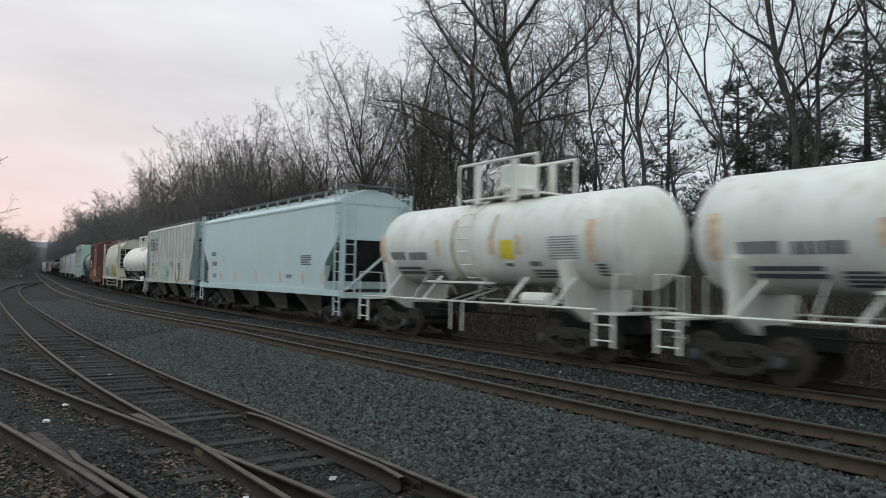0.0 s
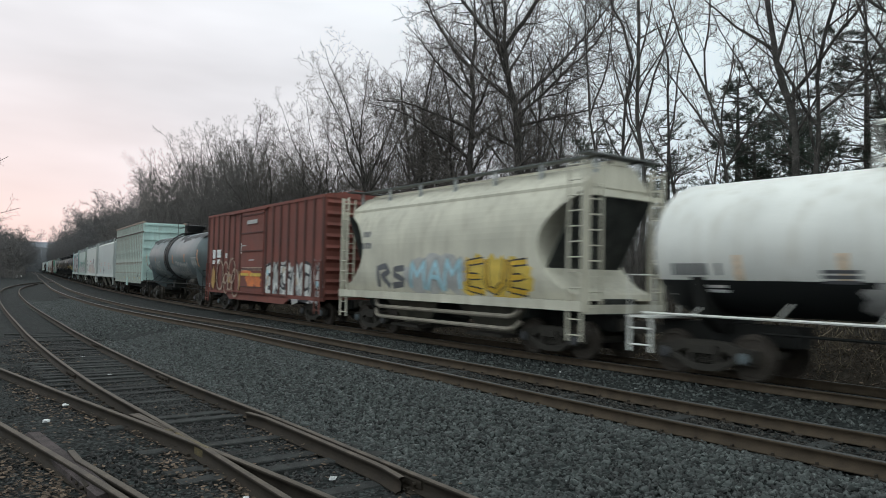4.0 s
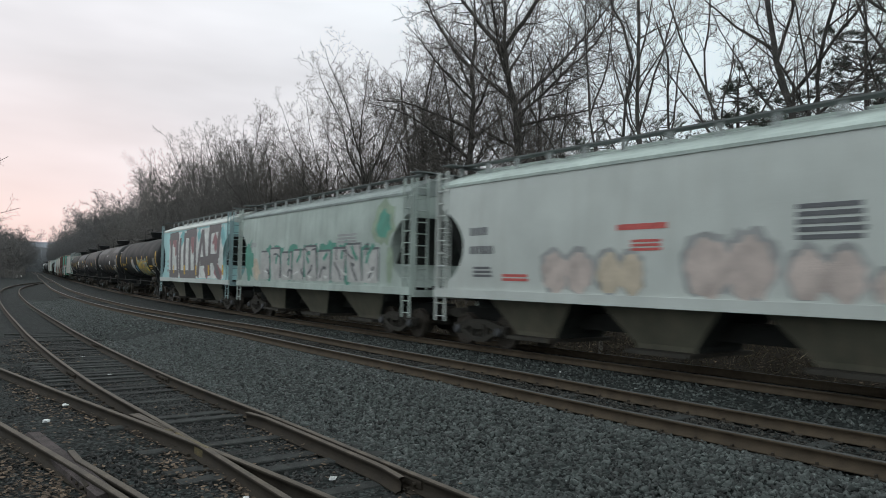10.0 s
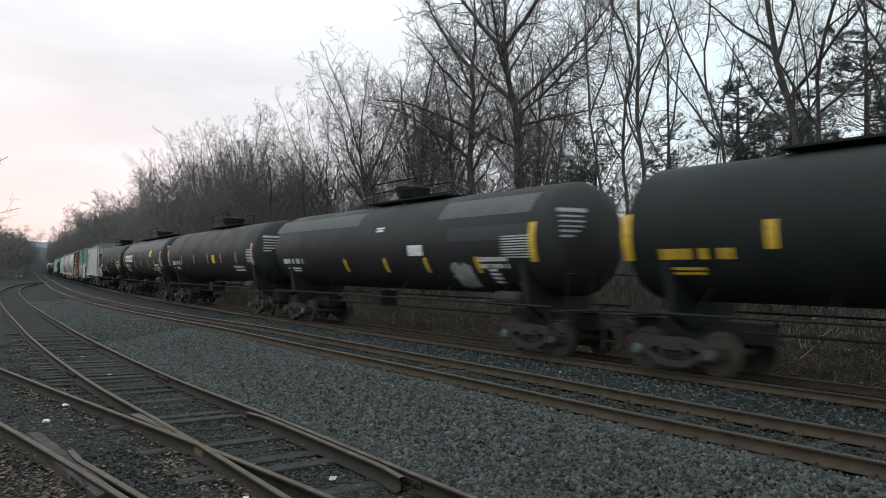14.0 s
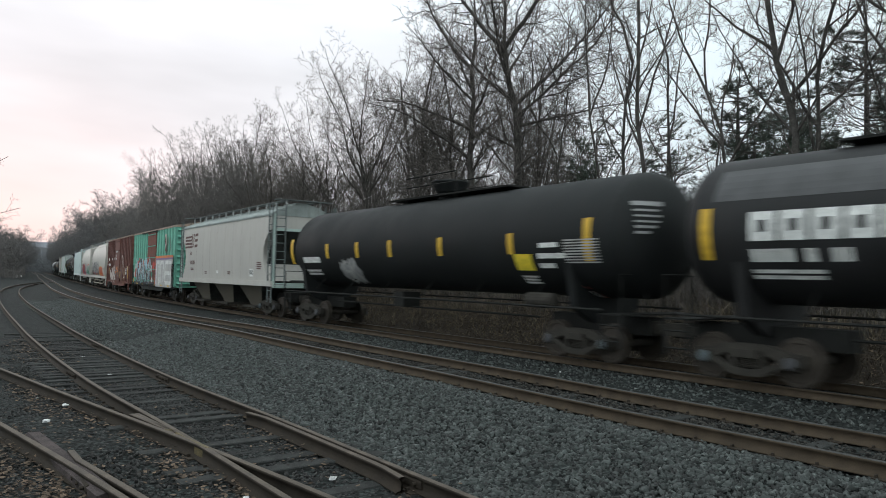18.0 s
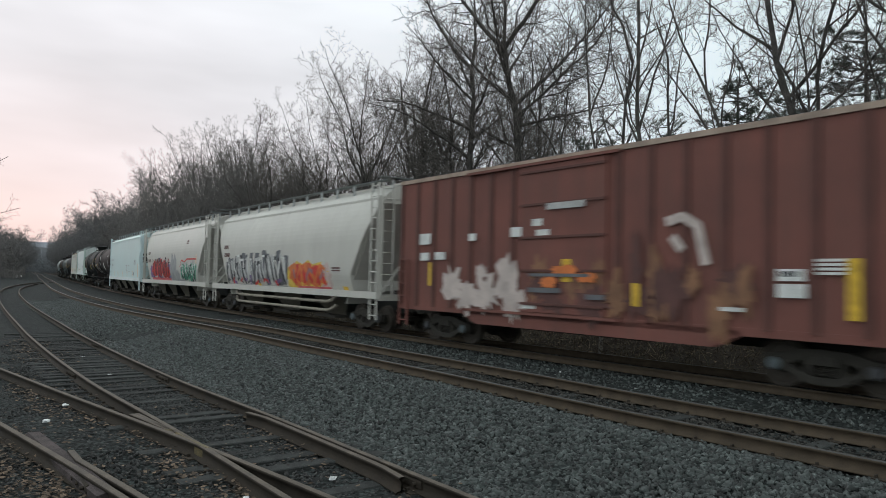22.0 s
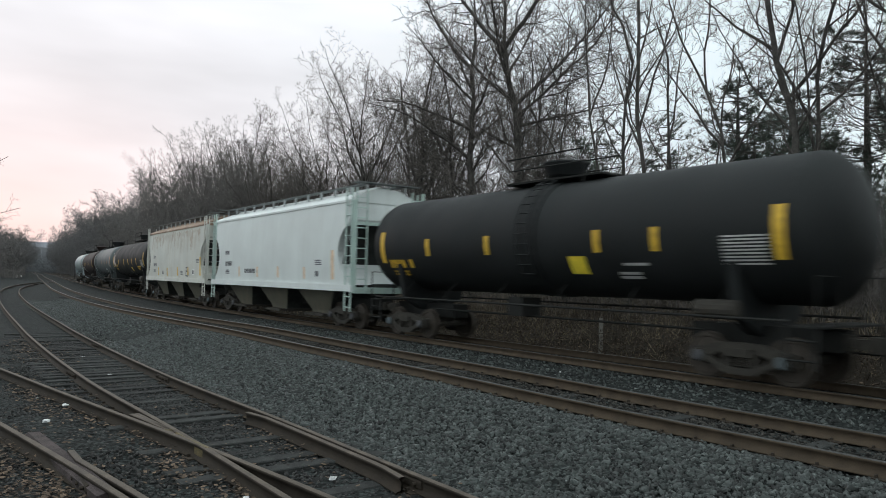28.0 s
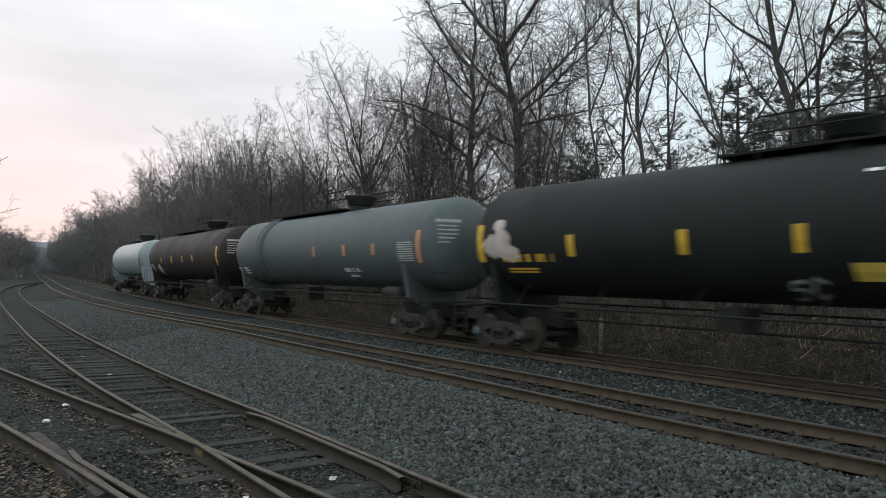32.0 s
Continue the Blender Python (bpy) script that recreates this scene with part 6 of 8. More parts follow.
bars(CS7, "g_white", [(5.45, 2.35, 0.6, 4, 0.05), (3.6, 1.4, 0.6, 1, 0.08), (-2.0, 1.2, 0.5, 1, 0.08)])
blobs(CS7, "graffiti", "g_pinkwhite", [(-4.9, 1.75, 0.45, 0.55), (-4.2, 1.5, 0.5, 0.5), (-3.4, 1.55, 0.5, 0.45), (-2.6, 1.9, 0.4, 0.55), (-2.3, 1.3, 0.4, 0.4), (-3.6, 2.1, 0.25, 0.2)], "peeling pinkish white sprayed patch", 0.004, 0.45)
strokes(CS7, "graffiti", "g_pinkwhite", [[(2.35, 3.2), (2.75, 3.3), (3.1, 3.1), (3.3, 2.3)], [(2.5, 2.9), (2.75, 2.6)]], 0.2, 0.008, label="faded white sprayed stroke")
rects(CS7, "reflector", "yellow", [(5.98, 6.2, 1.35, 2.4), (1.5, 1.7, 1.4, 1.9), (-6.1, -5.95, 1.7, 2.4), (-0.6, -0.3, 1.9, 2.45)], lift=0.02)
for _k in range(16):
    _x = -1.6 + 6.2 * _k / 16 + 0.2 * math.sin(5.0 * _k)
    blobs(CS7, "rust_wash", ("g_rustwash", "g_rustwash", "g_brown")[_k % 3], [(_x, 1.75 + 0.35 * math.sin(2.3 * _k), 0.16 + 0.1 * (_k % 3), 0.3 + 0.2 * (_k % 2))], "rusty washed-out paint", 0.001 + 0.0001 * _k, 0.5)
rects(CS7, "door_scrape", "g_darkgrey", [(-1.7, 0.3, 2.02, 2.1), (-1.75, -0.6, 1.62, 1.74), (0.2, 0.75, 1.5, 1.62)], lift=0.055)
blobs(CS7, "graffiti", "g_orange", [(-0.5, 2.15, 0.4, 0.15), (0.2, 2.0, 0.3, 0.12), (-1.0, 1.9, 0.3, 0.14)], "faded orange patch", 0.05)

# car 21 and 22: rounded grey hoppers
RH = dict(roofpaint=WARMGREY, cyl=True, round_notch=False, notch=1.7, notch_lo=2.0, notch_hi=4.55, eave=4.7, top=5.2, sill=1.22, walk_posts=13)
cs = add_car(21, covered_hopper("warm grey rounded covered hopper car with silver and orange graffiti", slot(21), WARMGREY, pipe=True, underpaint=UNDERDARK, **RH), 0.55)
wild(cs, (("g_darkgrey", 14, 0.5, 0.05, 0.95), ("g_palegrey", 14, 0.3, 0.1, 1.0), ("g_black", 15, 0.16, 0.0, 0.9), ("g_white", 14, 0.1, 0.15, 1.0), ("g_red", 5, 0.12, 0.0, 0.3), ("g_lilac", 5, 0.14, 0.0, 0.25)), -7.2, 0.5, 1.45, 2.85, 61)
rects(cs, "graffiti", "g_pinkred", [(1.2, 4.6, 1.28, 1.5)], "pink sprayed base", 0.016)
rects(cs, "graffiti", "g_palegrey", [(-7.2, 0.4, 1.27, 1.46)], "pale sprayed base", 0.016)
blobs(cs, "graffiti", "g_yellow", [(2.4, 1.9, 1.9, 0.62)], "yellow sprayed glow", 0.004)
blobs(cs, "graffiti", "g_pink", [(4.3, 1.8, 0.5, 0.6)], "pink sprayed edge", 0.0045)
blobs(cs, "graffiti", "g_orange", [(1.5, 1.95, 0.7, 0.45), (2.5, 2.0, 0.8, 0.48), (3.4, 1.9, 0.7, 0.42)], "orange sprayed piece", 0.008)
wild(cs, (("g_red", 9, 0.22, 0.1, 0.9), ("g_orange", 7, 0.12, 0.2, 1.0), ("g_maroon", 3, 0.16, 0.2, 0.8)), 1.0, 4.2, 1.5, 2.4, 62, 0.014)
bars(cs, "g_brown", [(-7.7, 3.2, 0.7, 1, 0.2), (-7.6, 2.8, 0.8, 1, 0.2), (4.8, 2.2, 0.8, 2, 0.06)])
rects(cs, "reflector", "yellow", [(5.6, 6.0, 1.4, 1.55), (-3.0, -2.6, 1.4, 1.52), (1.2, 1.5, 1.38, 1.5)], lift=0.02)
cs = add_car(22, covered_hopper("warm grey rounded covered hopper car with red and green graffiti", slot(22), WARMGREY, bays=4, underpaint=UNDERDARK, **RH), 0.4)
blobs(cs, "graffiti", "g_lilac", [(-6.0, 1.9, 0.6, 0.5), (-3.6, 2.1, 0.7, 0.85), (-0.7, 2.0, 0.6, 0.6)], "purple sprayed edge", 0.004)
blobs(cs, "graffiti", "g_red", [(-5.2, 2.15, 0.75, 0.6), (-4.2, 2.25, 0.75, 0.62), (-3.2, 2.3, 0.8, 0.6), (-2.0, 2.15, 0.8, 0.6), (-1.2, 1.95, 0.7, 0.42)], "red sprayed piece", 0.009)
wild(cs, (("g_redshade", 9, 0.2, 0.1, 0.9), ("g_black", 10, 0.13, 0.02, 0.98), ("g_pinkred", 8, 0.06, 0.2, 0.9)), -5.7, -0.7, 1.5, 2.9, 64, 0.016)
rects(cs, "graffiti", "g_pinkred", [(-6.1, -0.4, 1.26, 1.58)], "pink sprayed base", 0.016)
blobs(cs, "graffiti", "g_grey", [(0.1, 2.3, 0.45, 0.85), (0.9, 2.3, 0.4, 0.85), (0.6, 1.8, 1.1, 0.5), (1.6, 1.7, 0.5, 0.35)], "grey sprayed cloud", 0.008)
rects(cs, "graffiti", "g_grey", [(-0.3, 3.2, 1.28, 1.56)], "grey sprayed base", 0.016)
wild(cs, (("g_palegrey", 7, 0.5, 0.1, 1.0), ("g_black", 9, 0.3, 0.05, 0.85), ("g_green", 8, 0.2, 0.1, 0.95), ("g_white", 8, 0.08, 0.3, 1.0)), 2.5, 6.0, 1.35, 2.6, 66)
strokes(cs, "graffiti", "g_red", [[(2.3, 2.3), (2.6, 2.72), (3.4, 2.6), (4.0, 2.78), (6.1, 2.76)]], 0.08, 0.018, label="red sprayed outline")
bars(cs, "g_brown", [(-7.45, 3.2, 0.65, 1, 0.2), (-7.4, 2.65, 0.85, 1, 0.22), (3.5, 3.9, 0.5, 3, 0.06)])
rects(cs, "reflector", "palereflector", [(5.93, 6.15, 2.5, 3.02)])

# car 23: white four-bay hopper
cs = add_car(23, covered_hopper("white covered hopper car with four discharge bays", slot(23), PALEWHITE, roofpaint=PALEWHITE, bays=4, bulge=0.02, notch=0.45, notch_lo=2.5, notch_hi=3.5, sill=1.25, eave=4.68, top=5.18, walk_posts=14, underpaint=UNDERYEL, endpaint=PALEBLUE, sillpaint=WHITEHOP))
bars(cs, "g_grey", [(-7.2, 2.95, 0.6, 1, 0.18), (-7.2, 2.45, 0.7, 1, 0.2), (5.6, 2.85, 0.9, 5, 0.05)])
rects(cs, "reflector", "palereflector", [(-5.8, -5.6, 1.5, 2.0), (-3.35, -3.15, 1.5, 2.0), (-0.36, -0.15, 1.52, 2.02), (2.1, 2.32, 1.54, 2.04), (4.82, 5.04, 1.55, 2.02), (7.46, 7.7, 1.52, 2.57)], skew=-0.1)
strokes(cs, "graffiti", "g_faint", [[(1.3, 2.45), (2.2, 2.5), (1.6, 2.1), (2.4, 2.0)], [(2.6, 2.5), (3.4, 2.4), (3.0, 1.95), (3.6, 1.95)]], 0.05, label="faint scratched lines")
rects(cs, "panel_mark", "g_darkgrey", [(5.3, 5.65, 1.66, 1.88)])

# car 24 and 25: dark tank cars with a middle belt
cs = add_car(24, tank_car("brown-black tank car with white scribbled graffiti", slot(24), BROWNTANK, belt=(-0.4, 0.5, BLACKTANK), plat=(-1.8, 1.6), dome_x=0.2, toppaint=BLACKTANK, **TK))
bars(cs, "g_white", [(-6.3, 2.48, 1.5, 1, 0.22), (5.9, 3.5, 0.6, 2, 0.05)])
graffiti(cs[0], cs[1], -7.0, -4.7, 2.05, 2.4, 3, "g_palegrey", None, None, 71, 0.09)
graffiti(cs[0], cs[1], -6.0, -4.85, 1.5, 2.0, 4, "g_palegrey", None, None, 72, 0.08)
graffiti(cs[0], cs[1], -4.2, -2.7, 1.9, 2.3, 3, "g_palegrey", None, None, 73, 0.1)
blobs(cs, "graffiti", "g_white", [(-1.5, 3.2, 0.3, 0.25), (-1.0, 2.9, 0.45, 0.4), (-0.6, 3.3, 0.35, 0.25), (2.6, 2.5, 0.35, 0.35), (2.9, 2.3, 0.25, 0.25), (5.2, 1.9, 0.3, 0.25)], "white sprayed cloud", 0.034)
placard(cs, 6.0, 6.8, 2.35, 3.05)
reflectors(cs, (-4.3,), 2.26, 2.8, 0.2, ends=(-7.0,))
diamond(cs, 6.3, 1.65, 0.2)
cs = add_car(25, tank_car("black tank car with a yellow panel and middle belt", slot(25), BLACKTANK, belt=(0.6, 0.8, BLACKTANK), plat=(-1.2, 2.4), dome_x=0.6, **dict(heads(0.9, 0), marks=False)), 0.3)
reflectors(cs, (-4.1, -1.3, 2.62, 4.24), 2.6, 3.12, 0.18, ends=(6.95, -6.7))
rects(cs, "warning_sign", "brightyellow", [(1.78, 2.3, 2.1, 2.52)], "bright yellow panel")
bars(cs, "yellow", [(-6.25, 2.25, 1.3, 1, 0.26), (-6.2, 2.1, 0.9, 2, 0.06)])
placard(cs, 5.9, 6.85, 2.3, 2.9)
bars(cs, "g_palegrey", [(3.2, 2.1, 0.6, 2, 0.06), (3.4, 2.3, 0.8, 1, 0.06)])

M["g_fade"] = mat("fade_rust", (0.48, 0.45, 0.40), 0.7, var=0.12, scale=2, patch=0.6, patch_col=(0.54, 0.54, 0.50), patch_scale=3)
M["g_fade_dark"] = mat("fade_rust_dark", (0.42, 0.36, 0.30), 0.7, var=0.15, scale=3, patch=0.8, patch_col=(0.48, 0.45, 0.40), patch_scale=5)
# car 26 and 27: white hoppers
WH = dict(sill=1.42, eave=4.7, top=5.2, notch=0.9, notch_hi=3.9, walk_posts=13, underpaint=UNDERYEL)
cs = add_car(26, covered_hopper("clean white covered hopper car with yellow reflectors", slot(26), WHITEHOP, roofpaint=WHITEHOP, endpaint=MINTEND, **WH), -0.15)
bars(cs, "g_darkgrey", [(-5.78, 2.92, 0.7, 1, 0.2), (-5.73, 2.35, 1.0, 1, 0.22), (-5.7, 2.1, 0.6, 3, 0.05), (-2.9, 2.0, 1.4, 1, 0.2), (5.1, 2.5, 0.7, 3, 0.05)])
rects(cs, "reflector", "palereflector", [(-3.75, -3.55, 1.82, 2.3), (-1.3, -1.1, 1.82, 2.3), (1.2, 1.4, 1.82, 2.3), (3.96, 4.15, 1.8, 2.28), (6.5, 6.75, 1.8, 2.9)])
rects(cs, "panel_mark", "g_darkgrey", [(5.1, 5.4, 1.9, 2.12)])
cs = add_car(27, covered_hopper("rust-stained white covered hopper car with a rusty roof", slot(27), RUSTYHOP, roofpaint=ROOFRUST, **WH))
rnd27 = random.Random(27)
for _k in range(46):
    _x = -6.4 + 12.9 * (_k + rnd27.random()) / 46
    _h = rnd27.uniform(0.15, 0.5) if _k % 3 else rnd27.uniform(0.5, 1.1)
    blobs(cs, "rust_stain", "g_fade" if rnd27.random() < 0.7 else "g_fade_dark", [(_x, 4.5 - _h / 2, rnd27.uniform(0.06, 0.3), _h * 0.55)], "rusty run below the roof edge", 0.004 + 0.0001 * _k, 0.5)
bars(cs, "g_darkgrey", [(-5.7, 2.92, 0.75, 1, 0.2), (-5.6, 2.36, 0.95, 1, 0.22), (-5.6, 2.1, 0.7, 3, 0.05), (5.9, 2.7, 0.7, 3, 0.05), (-2.9, 2.0, 0.5, 3, 0.05), (2.2, 2.0, 0.6, 3, 0.06)])
rects(cs, "reflector", "yellow", [(-4.15, -3.95, 1.74, 2.32), (-1.52, -1.3, 1.72, 2.27), (1.32, 1.55, 1.76, 2.28), (3.96, 4.18, 1.8, 2.27), (6.66, 6.9, 1.78, 2.86)], lift=0.01)
rects(cs, "white_panel", "whitepaint", [(5.0, 5.48, 1.82, 2.16)])
rects(cs, "panel_mark", "g_black", [(5.08, 5.38, 1.88, 2.1)], lift=0.012)
graffiti(cs[0], cs[1], 3.4, 4.05, 1.76, 2.36, 1, "g_darkgrey", None, None, 77, 0.09)

# car 28 to 31: the last tank cars
cs = add_car(28, tank_car("black tank car with yellow reflectors and a white sprayed patch", slot(28), BLACKTANK, plat=(-1.3, 4.8), dome_x=1.25, **TK))
reflectors(cs, (-4.65, -1.55, 0.87, 2.88, 5.0), 2.52, 3.04, 0.2, ends=(-8.0, 8.36))
blobs(cs, "graffiti", "g_pinkwhite", [(-7.4, 2.8, 0.35, 0.3), (-7.0, 2.9, 0.35, 0.35), (-6.7, 2.62, 0.35, 0.2), (-7.1, 3.3, 0.2, 0.25)], "whitish sprayed patch")
bars(cs, "yellow", [(-7.0, 2.4, 1.8, 1, 0.2), (-6.9, 2.2, 1.2, 2, 0.05)])
rects(cs, "yellow_stripe", "yellow", [(5.2, 6.7, 2.3, 2.42), (5.15, 6.0, 2.14, 2.24)])
rects(cs, "warning_sign", "g_yellow", [(1.8, 2.48, 2.02, 2.34)], "dull yellow panel")
bars(cs, "whitepaint", [(6.32, 2.02, 0.45, 2, 0.09), (2.0, 3.9, 0.3, 1, 0.06)])
graffiti(cs[0], cs[1], 0.5, 1.3, 1.66, 2.05, 2, "g_grey", None, None, 81, 0.07)
placard(cs, 7.06, 8.15, 2.3, 2.9)
diamond(cs, 7.82, 1.65)
cs = add_car(29, tank_car("mid grey tank car with faded reflectors", slot(29), MIDTANK, plat=(-5.4, 1.4), dome_x=2.0, toppaint=DARKTANK, belt=(-4.7, 0.35, MIDTANK), **TK))
bars(cs, "whitepaint", [(3.25, 2.1, 1.25, 1, 0.14), (3.4, 1.92, 0.8, 1, 0.08), (-8.0, 2.2, 1.3, 3, 0.07)])
reflectors(cs, (0.9, 3.45, 5.6), 2.68, 3.08, 0.2, "orange", ends=(8.4,))
placard(cs, 7.3, 8.2, 2.45, 3.1)
diamond(cs, 6.8, 1.6, 0.2)
cs = add_car(30, tank_car("brown-black tank car with a railed platform", slot(30), BROWNTANK, plat=(-5.0, 2.0), dome_x=3.4, **TK))
reflectors(cs, (-4.6, -1.6, 1.2, 3.6), 2.6, 3.0, 0.2, "yellow", ends=(8.6,))
blobs(cs, "graffiti", "g_palegrey", [(-7.8, 2.3, 0.5, 0.25), (-5.6, 2.2, 0.5, 0.3)], "pale sprayed patch")
diamond(cs, 7.6, 1.6, 0.2)
cs = add_car(31, tank_car("pale grey tank car at the end of the train", slot(31), PALETANK, plat=(-3.0, 1.0), dome_x=2.4, toppaint=DARKTANK, endgap=2.6, radius=1.52, zc=3.05))
diamond(cs, 7.2, 1.6, 0.2)
rects(cs, "reflector", "palereflector", [(7.3, 7.6, 2.4, 3.3)])
# ---------------- woods ----------------


def bough_mesh(stems, seed, thin=0.006, dens=1.5, first=0.35, fine=1.0, twigs=2, short=1.0):
    """A bare tree grown on its stems. stems: (parent or -1, share of the parent's length, tilt to +x in degrees, tilt to +y, length, radius, curl of the tilt).
    Vertices, four-sided faces with their level, and three-sided twig faces."""
    rnd = random.Random(seed)
    verts, faces, lev, tips = [], [], [], []
    gauss, uni = rnd.gauss, rnd.uniform

    def skin(pts, n, level):
        base = len(verts)
        for i, (c, rr) in enumerate(pts):
            d = (pts[min(i + 1, len(pts) - 1)][0] - pts[max(i - 1, 0)][0]).normalized()
            ax = d.cross(Vector((0.31, 0.53, 0.79))).normalized()
            b2 = d.cross(ax)
            for k in range(n):
                an = 2 * math.pi * k / n
                verts.append(c + rr * (math.cos(an) * ax + math.sin(an) * b2))
        for i in range(len(pts) - 1):
            for k in range(n):
                a, b = base + i * n + k, base + i * n + (k + 1) % n
                faces.append((a, b, b + n, a + n))
                lev.append(level)

    def cone(p, e, r):
        base = len(verts)
        ax = e.cross(Vector((0.31, 0.53, 0.79))).normalized()
        b2 = e.cross(ax).normalized()
        for k in range(3):
            verts.append(p + r * (math.cos(2.094 * k) * ax + math.sin(2.094 * k) * b2))
        verts.append(p + e)
        tips.extend([(base, base + 1, base + 3), (base + 1, base + 2, base + 3), (base + 2, base, base + 3)])

    def away(d, tilt, az):
        ax = d.cross(Vector((0.3, 0.5, 0.8))).normalized()
        side = math.cos(az) * ax + math.sin(az) * d.cross(ax).normalized()
        return (d * math.cos(tilt) + side * math.sin(tilt)).normalized()

    def on(pts, u):
        f = u * (len(pts) - 1)
        j = min(len(pts) - 2, int(f))
        f -= j
        return pts[j][0].lerp(pts[j + 1][0], f), pts[j][1] * (1 - f) + pts[j + 1][1] * f, (pts[j + 1][0] - pts[j][0]).normalized()

    def branch(p, d, length, r, level):
        segs = (0, 6, 4, 2)[level]
        pts, q, dd = [(p, r)], p, d
        for i in range(segs):
            dd = (dd + Vector((gauss(0, 0.26), gauss(0, 0.26), gauss(0.07, 0.24)))).normalized()
            q = q + dd * (length / segs)
            pts.append((q, max(thin * 0.7, r * (1 - 0.8 * (i + 1) / segs))))
        skin(pts, 4 if level == 1 else 3, level)
        if level == 3:
            for _ in range(twigs):
                c, cr, d1 = on(pts, uni(0.15, 1.0))
                e = away(d1, uni(0.3, 0.95), uni(0, 6.28)) + Vector((0, 0, 0.12))
                cone(c, e * length * uni(0.45, 0.9), thin)
            return
        n = int((length * (2.0 if level == 1 else 3.0) + 2) * fine)
        for i in range(n):
            u = 0.12 + 0.88 * (i + rnd.random()) / n
            c, cr, d1 = on(pts, u)
            ln = length * uni(0.3, 0.58) * (1.2 - 0.6 * u)
            branch(c, away(d1, uni(0.45, 1.1), i * 2.4 + uni(-0.6, 0.6)), max(0.25, ln), max(thin, min(cr * 0.65, 0.006 + 0.009 * ln)), level + 1)

    paths = []
    for par, share, tx, ty, length, r, curl in stems:
        r *= 0.85
        if par < 0:
            p = Vector((share, 0, -0.4))
        else:
            p = on(paths[par], share)[0]
        segs = max(5, int(length / 0.8))
        pts, q = [(p, r * (1.25 if par < 0 else 1.0))], p
        wx = wy = 0.0
        for i in range(segs):
            wx, wy = wx * 0.6 + gauss(0, 5.0), wy * 0.6 + gauss(0, 5.0)
            a, b = radians(tx + curl * (i + 0.5) / segs + wx), radians(ty + wy)
            q = q + Vector((math.sin(a), math.sin(b), math.cos(a) * math.cos(b))).normalized() * (length / segs)
            pts.append((q, max(0.012, r * (1 - (0.5 if par < 0 and length > 7 else 0.82) * (i + 1) / segs))))
        paths.append(pts)
        skin(pts, 8 if par < 0 else 6, 0 if par < 0 else 1)
        u0 = first if par < 0 else 0.12
        n = int(length * (1 - u0) * dens) + 2
        for i in range(n):
            u = u0 + (1 - u0) * (i + rnd.random()) / n
            c, cr, d1 = on(pts, min(u, 1.0))
            ln = short * min(4.2, max(0.9, length * uni(0.2, 0.42) * (1.25 - 0.7 * u)))
            branch(c, away(d1, uni(0.5, 1.15), i * 2.4 + uni(-0.7, 0.7)), ln, min(cr * 0.6, 0.012 + 0.011 * ln), 1)
    return np.array(verts, np.float32), np.array(faces, np.int32), np.array(lev, np.int32), np.array(tips, np.int32)


def tree_model(label, mats, stems, seed, **kw):
    """A bare tree in three parts: trunk, limbs and the crown of twigs."""
    v, f, lev, tips = bough_mesh(stems, seed, **kw)
    top = new("bare_tree")
    tagged(top, label, "tree")
    for nm, pick, m in (("trunk", lev == 0, mats[0]), ("branching", lev == 1, mats[0]), ("crown", lev > 1, mats[1])):
        ff = f[pick]
        if nm == "crown":
            ff = np.concatenate([ff[:, [0, 1, 2]], ff[:, [0, 2, 3]], tips])
        used, inv = np.unique(ff, return_inverse=True)
        part(nm, np_mesh(nm, v[used], inv.reshape(ff.shape), m), None, top)
    return top


def spreading(height, seed, limbs=7, width=38, r=0.2, clear=0.28, bole=0.62):
    """Stems of a tree whose limbs leave the trunk all round and curl upwards."""
    rnd = random.Random(seed)
    out = [(-1, 0, rnd.gauss(0, 3), rnd.gauss(0, 3), height * bole, r, rnd.gauss(0, 4))]
    for i in range(limbs):
        u = clear / bole + (1 - clear / bole) * (i + rnd.random() * 0.8) / limbs
        az = i * 2.4 + rnd.uniform(-0.5, 0.5)
        t = width * rnd.uniform(0.7, 1.25) * (1.25 - 0.6 * u)
        left = height * (1 - bole * u) * rnd.uniform(0.72, 1.0) / max(0.6, math.cos(radians(t * 0.8)))
        tx = t * math.cos(az)
        out.append((0, min(u, 1.0), tx, t * math.sin(az), left, r * (0.62 - 0.25 * u), -0.5 * tx))
    return out


def slender(height, seed, r=0.11, stems=1, forks=3):
    """Stems of a thin wood-edge tree: near-upright shoots that fork high up."""
    rnd = random.Random(seed)
    out = []
    for k in range(stems):
        base = len(out)
        tx = rnd.gauss(0, 4) if stems == 1 else rnd.uniform(-16, 16)
        out.append((-1, 0.25 * k, tx, rnd.gauss(0, 5), height * rnd.uniform(0.85, 1.0), r, -0.5 * tx))
        for i in range(forks):
            t = rnd.choice((-1, 1)) * rnd.uniform(12, 32)
            u = rnd.uniform(0.35, 0.75)
            out.append((base, u, t, rnd.uniform(-20, 20), height * (1 - u) * rnd.uniform(0.7, 1.0), r * 0.5, -0.5 * t))
    return out


